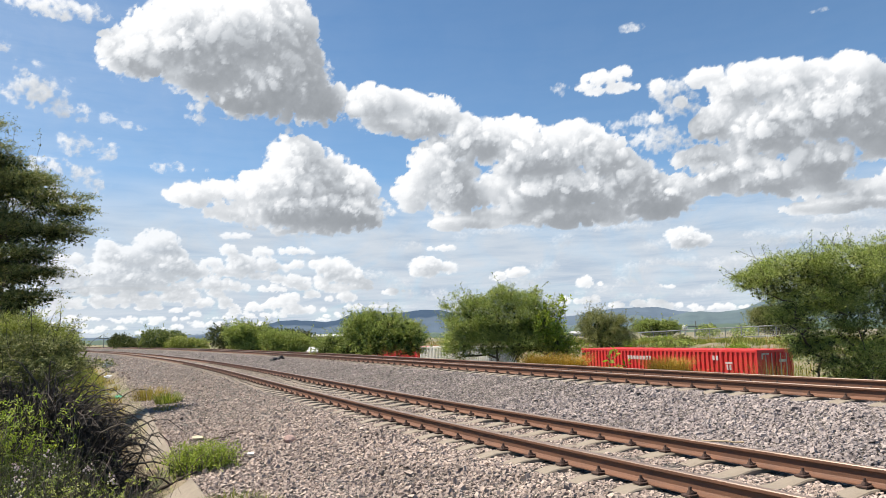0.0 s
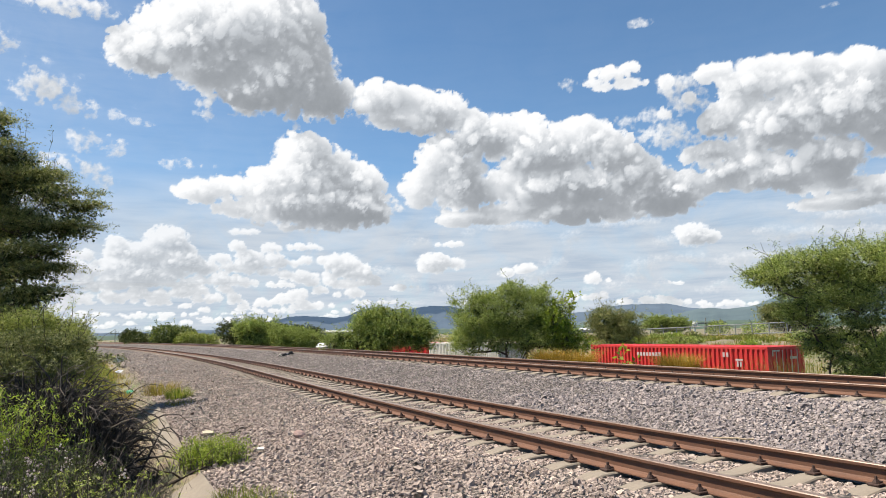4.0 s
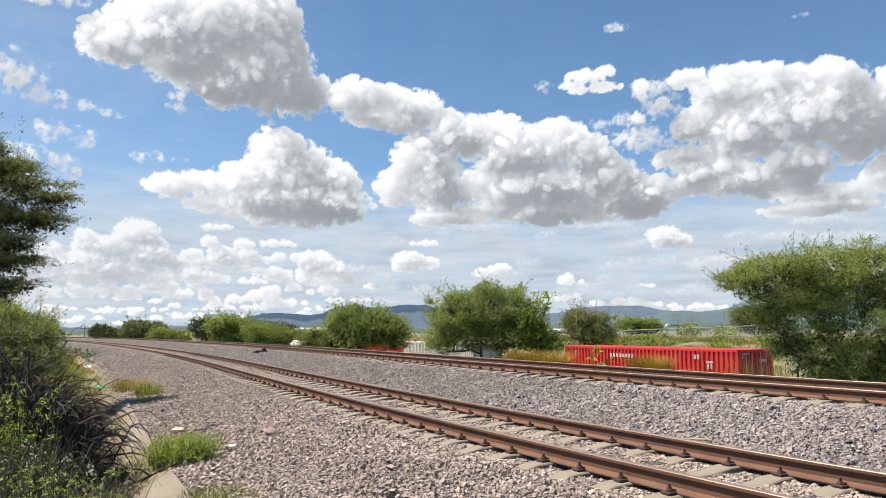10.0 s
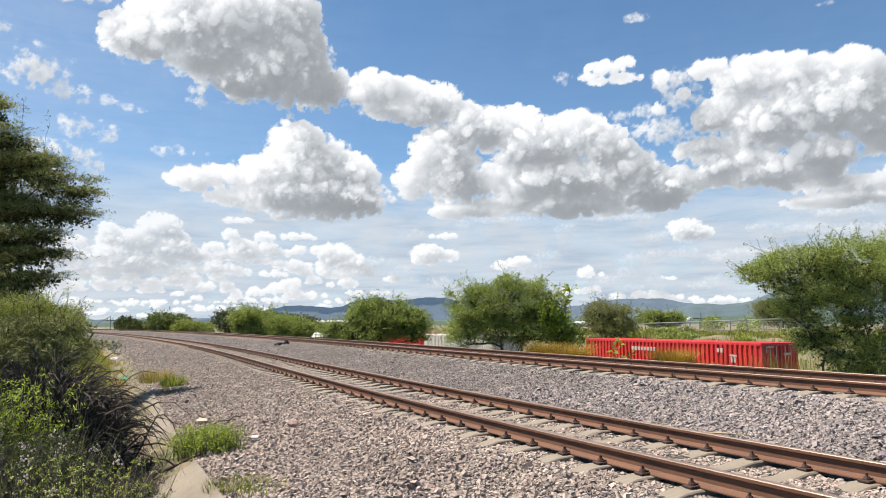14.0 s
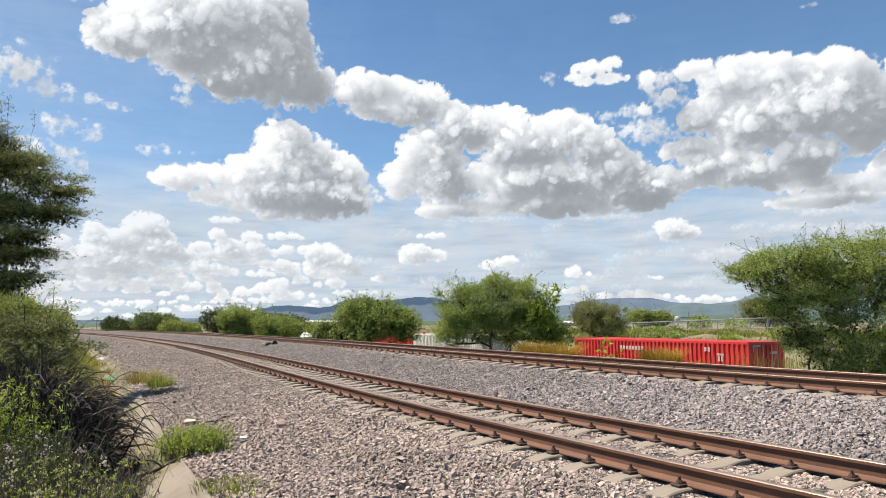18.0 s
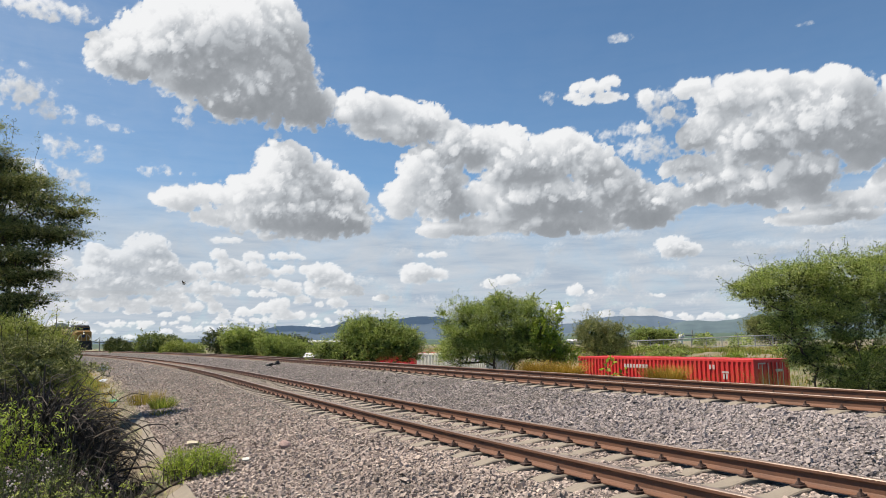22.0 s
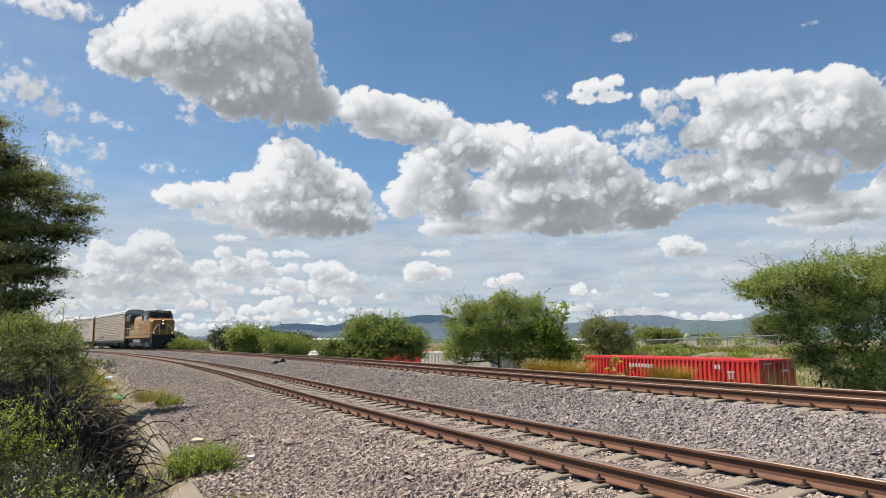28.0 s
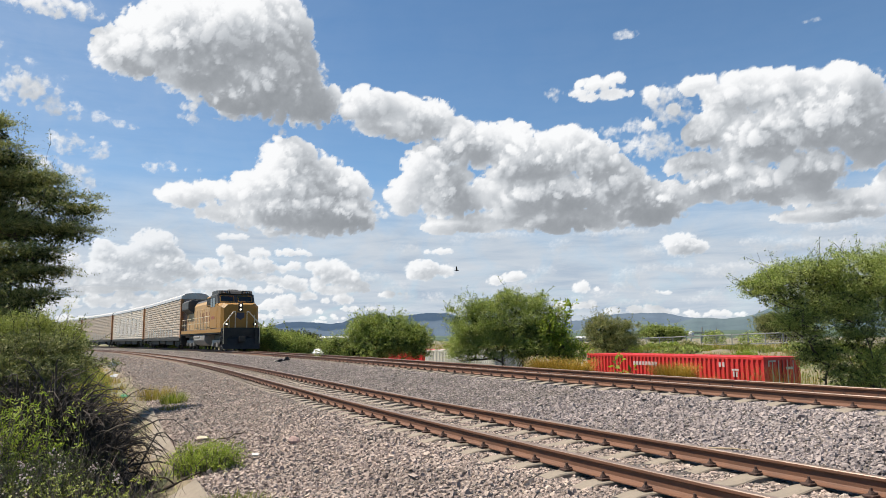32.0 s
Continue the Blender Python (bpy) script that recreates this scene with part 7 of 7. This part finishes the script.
# ---- loose ballast stones ----
def build_stones():
    r = np.random.default_rng(77)
    n = 1700000
    s, lat = r.uniform(-6, 84, n) , r.uniform(-5.0, GAP + 2.9, n)
    x, y, _ = line(s, lat)
    d = np.hypot(x, y)
    per_m2 = np.interp(d, [0, 10, 14, 20, 30, 46, 70, 80], [1400, 1350, 930, 450, 175, 56, 24, 10])
    keep = (r.random(n) < per_m2 / (n / (90 * (GAP + 7.35)))) & (np.abs(np.degrees(np.arctan2(x, y))) < 38) & (y > 4.5) & ((lat > -4.27) | (s > 20.7))
    for at, first in ((0.0, 0.225), (GAP, 0.366)):
        rel = lat - at
        keep &= np.abs(np.abs(rel) - 0.754) > 0.1
        k = (s - first) / 0.6
        on = (np.abs(k - np.round(k)) * 0.6 < 0.125) & (np.abs(rel) < 1.24)
        keep &= ~on | (r.random(n) < 0.04)
    x, y, lat, d = x[keep], y[keep], lat[keep], d[keep]
    m = len(x)
    z = np.interp(lat, PROFILE_AT, PROFILE_Z) + 0.015 * lumps(x, y, 0.7, 1.0)
    size = np.exp(r.normal(np.log(0.0128), 0.3, m)) * np.interp(d, [0, 14, 30, 46, 80], [1.0, 1.05, 1.4, 1.9, 2.9])
    def turned(v, k):
        """Stones turned about the upright and tipped a little."""
        n = len(v)
        q = r.uniform(0, 2 * np.pi, n)[:, None]
        v = np.stack([v[..., 0] * np.cos(q) - v[..., 1] * np.sin(q), v[..., 0] * np.sin(q) + v[..., 1] * np.cos(q), v[..., 2]], -1)
        ax = unit(r.normal(size=(n, 3)) * [1, 1, 0.05])[:, None]
        an = r.normal(0, k, n)[:, None, None]
        return v * np.cos(an) + np.cross(np.broadcast_to(ax, v.shape), v) * np.sin(an) + ax * (v * ax).sum(-1, keepdims=True) * (1 - np.cos(an))

    crib = (np.abs(lat) < 1.35) | (np.abs(lat - GAP) < 1.35)
    at = np.stack([x, y, z + size * np.where(crib, r.uniform(-0.9, 0.35, m), r.uniform(-1.1, 1.25, m))], 1)[:, None]
    scale = (size[:, None] * r.uniform(0.75, 1.35, (m, 3)) * [1, 1, 0.8])[:, None]
    near, fresh = d < 15, lat > 1.36
    block = np.array([(-1.1, -1.1, -0.7), (1.1, -1.1, -0.7), (1.1, 1.1, -0.7), (-1.1, 1.1, -0.7), (-0.75, -0.75, 0.85), (0.75, -0.75, 0.85), (0.75, 0.75, 0.85), (-0.75, 0.75, 0.85)])
    peak = np.array([(1, 0, -0.2), (0, 1, -0.2), (-1, 0, -0.2), (0, -1, -0.2), (0, 0, 0.62)]) * 1.25
    for pick, form, faces, tilt in ((near, block, [(4, 5, 6, 7), (0, 1, 5, 4), (1, 2, 6, 5), (2, 3, 7, 6), (3, 0, 4, 7)], 0.45), (~near, peak, [(0, 1, 4), (1, 2, 4), (2, 3, 4), (3, 0, 4)], 0.5)):
        for part_of, mat_, label in ((~fresh, STONE, "loose crushed grey-brown stones beside the first track"), (fresh, STONE_GREY, "loose crushed grey stones between the tracks")):
            w = pick & part_of
            n = int(w.sum())
            v = turned((form[None] + r.uniform(-0.42, 0.42, (n, len(form), 3))) * scale[w], tilt) + at[w]
            f = (np.arange(n)[:, None, None] * len(form) + np.array(faces)[None]).reshape(-1, len(faces[0]))
            tagged(new("ballast_stones", mesh_of("ballast_stones", v.reshape(-1, 3), f, mat_)), label, "ballast", kind="stuff")


build_stones()


# ---- what moves ----
SPEED, NOSE_AT_END = 9.963, 59.9


def on_line(s):
    x, y, t = line(s, GAP)
    return float(x), float(y), math.degrees(math.atan2(-math.cos(t), -math.sin(t)))


def motions():
    for ob, behind, wheels in TRAIN:
        rows = []
        for t in np.arange(0, 32.01, 0.5):
            x, y, turn = on_line(NOSE_AT_END + SPEED * (32 - t) + behind)
            rows.append((float(t), pose(x, y, RISE + 0.177, 0, 0, turn)))
        walk(ob, rows)
        for w, x, radius in wheels:
            step = radius * radians(80) / SPEED
            walk(w, [(float(t), pose(x, 0, radius, 0, math.degrees(SPEED * t / radius), 0)) for t in np.linspace(0, 32, int(32 / step) + 1)])
    start, way = Vector((-11.95, 34.0, 4.32)), Vector((6.91, 0.0, -1.01))
    turn = math.degrees(math.atan2(way.y, way.x))
    flight = [(t, start + Vector((way.x, way.y, 0)) * (t - 22.0) + Vector((0, 0, -1.05 * math.tanh(t - 22.0)))) for t in (0.0, 8.0, 16.0, 20.0, 21.0, 21.5, 22.0, 22.5, 23.0, 23.5)]
    flight += [(24.3, Vector((2.7, 31.0, 1.2))), (24.8, Vector((2.9, 30.2, 1.0))), (32.0, Vector((2.9, 30.2, 1.0)))]
    walk(BIRD, [(t, pose(*p, 0, 4, turn)) for t, p in flight])
    walk(BIRD_TWO, [(t, pose(x, y, z)) for t, x, y, z in ((0.0, -229.59, 36.0, 6.28), (8.0, -171.11, 36.0, 6.28), (16.0, -112.63, 36.0, 6.28), (24.0, -54.15, 36.0, 6.28), (28.0, -24.91, 36.0, 6.28), (29.0, -17.60, 36.0, 6.23), (30.0, -10.80, 36.0, 6.07), (31.0, -3.60, 36.0, 5.86), (31.6, -0.78, 36.0, 5.28), (32.0, 0.68, 36.0, 4.83))])
    for w, k in WINGS + WINGS_TWO:
        walk(w, [(float(t), pose(0, k * 0.04, 0.03, k * 38 * math.sin(t * 2 * math.pi * 3.1), 0, 0)) for t in np.arange(0, 32.01, 0.0667)])
    for ob, slow in ((LOW_SKY, 0.75), (HIGH_SKY, 1.15)):
        walk(ob, [(0.0, pose(*EYE, 0, 0, -slow)), (16.0, pose(*EYE, 0, 0, -slow / 2)), (32.0, pose(*EYE))])


motions()
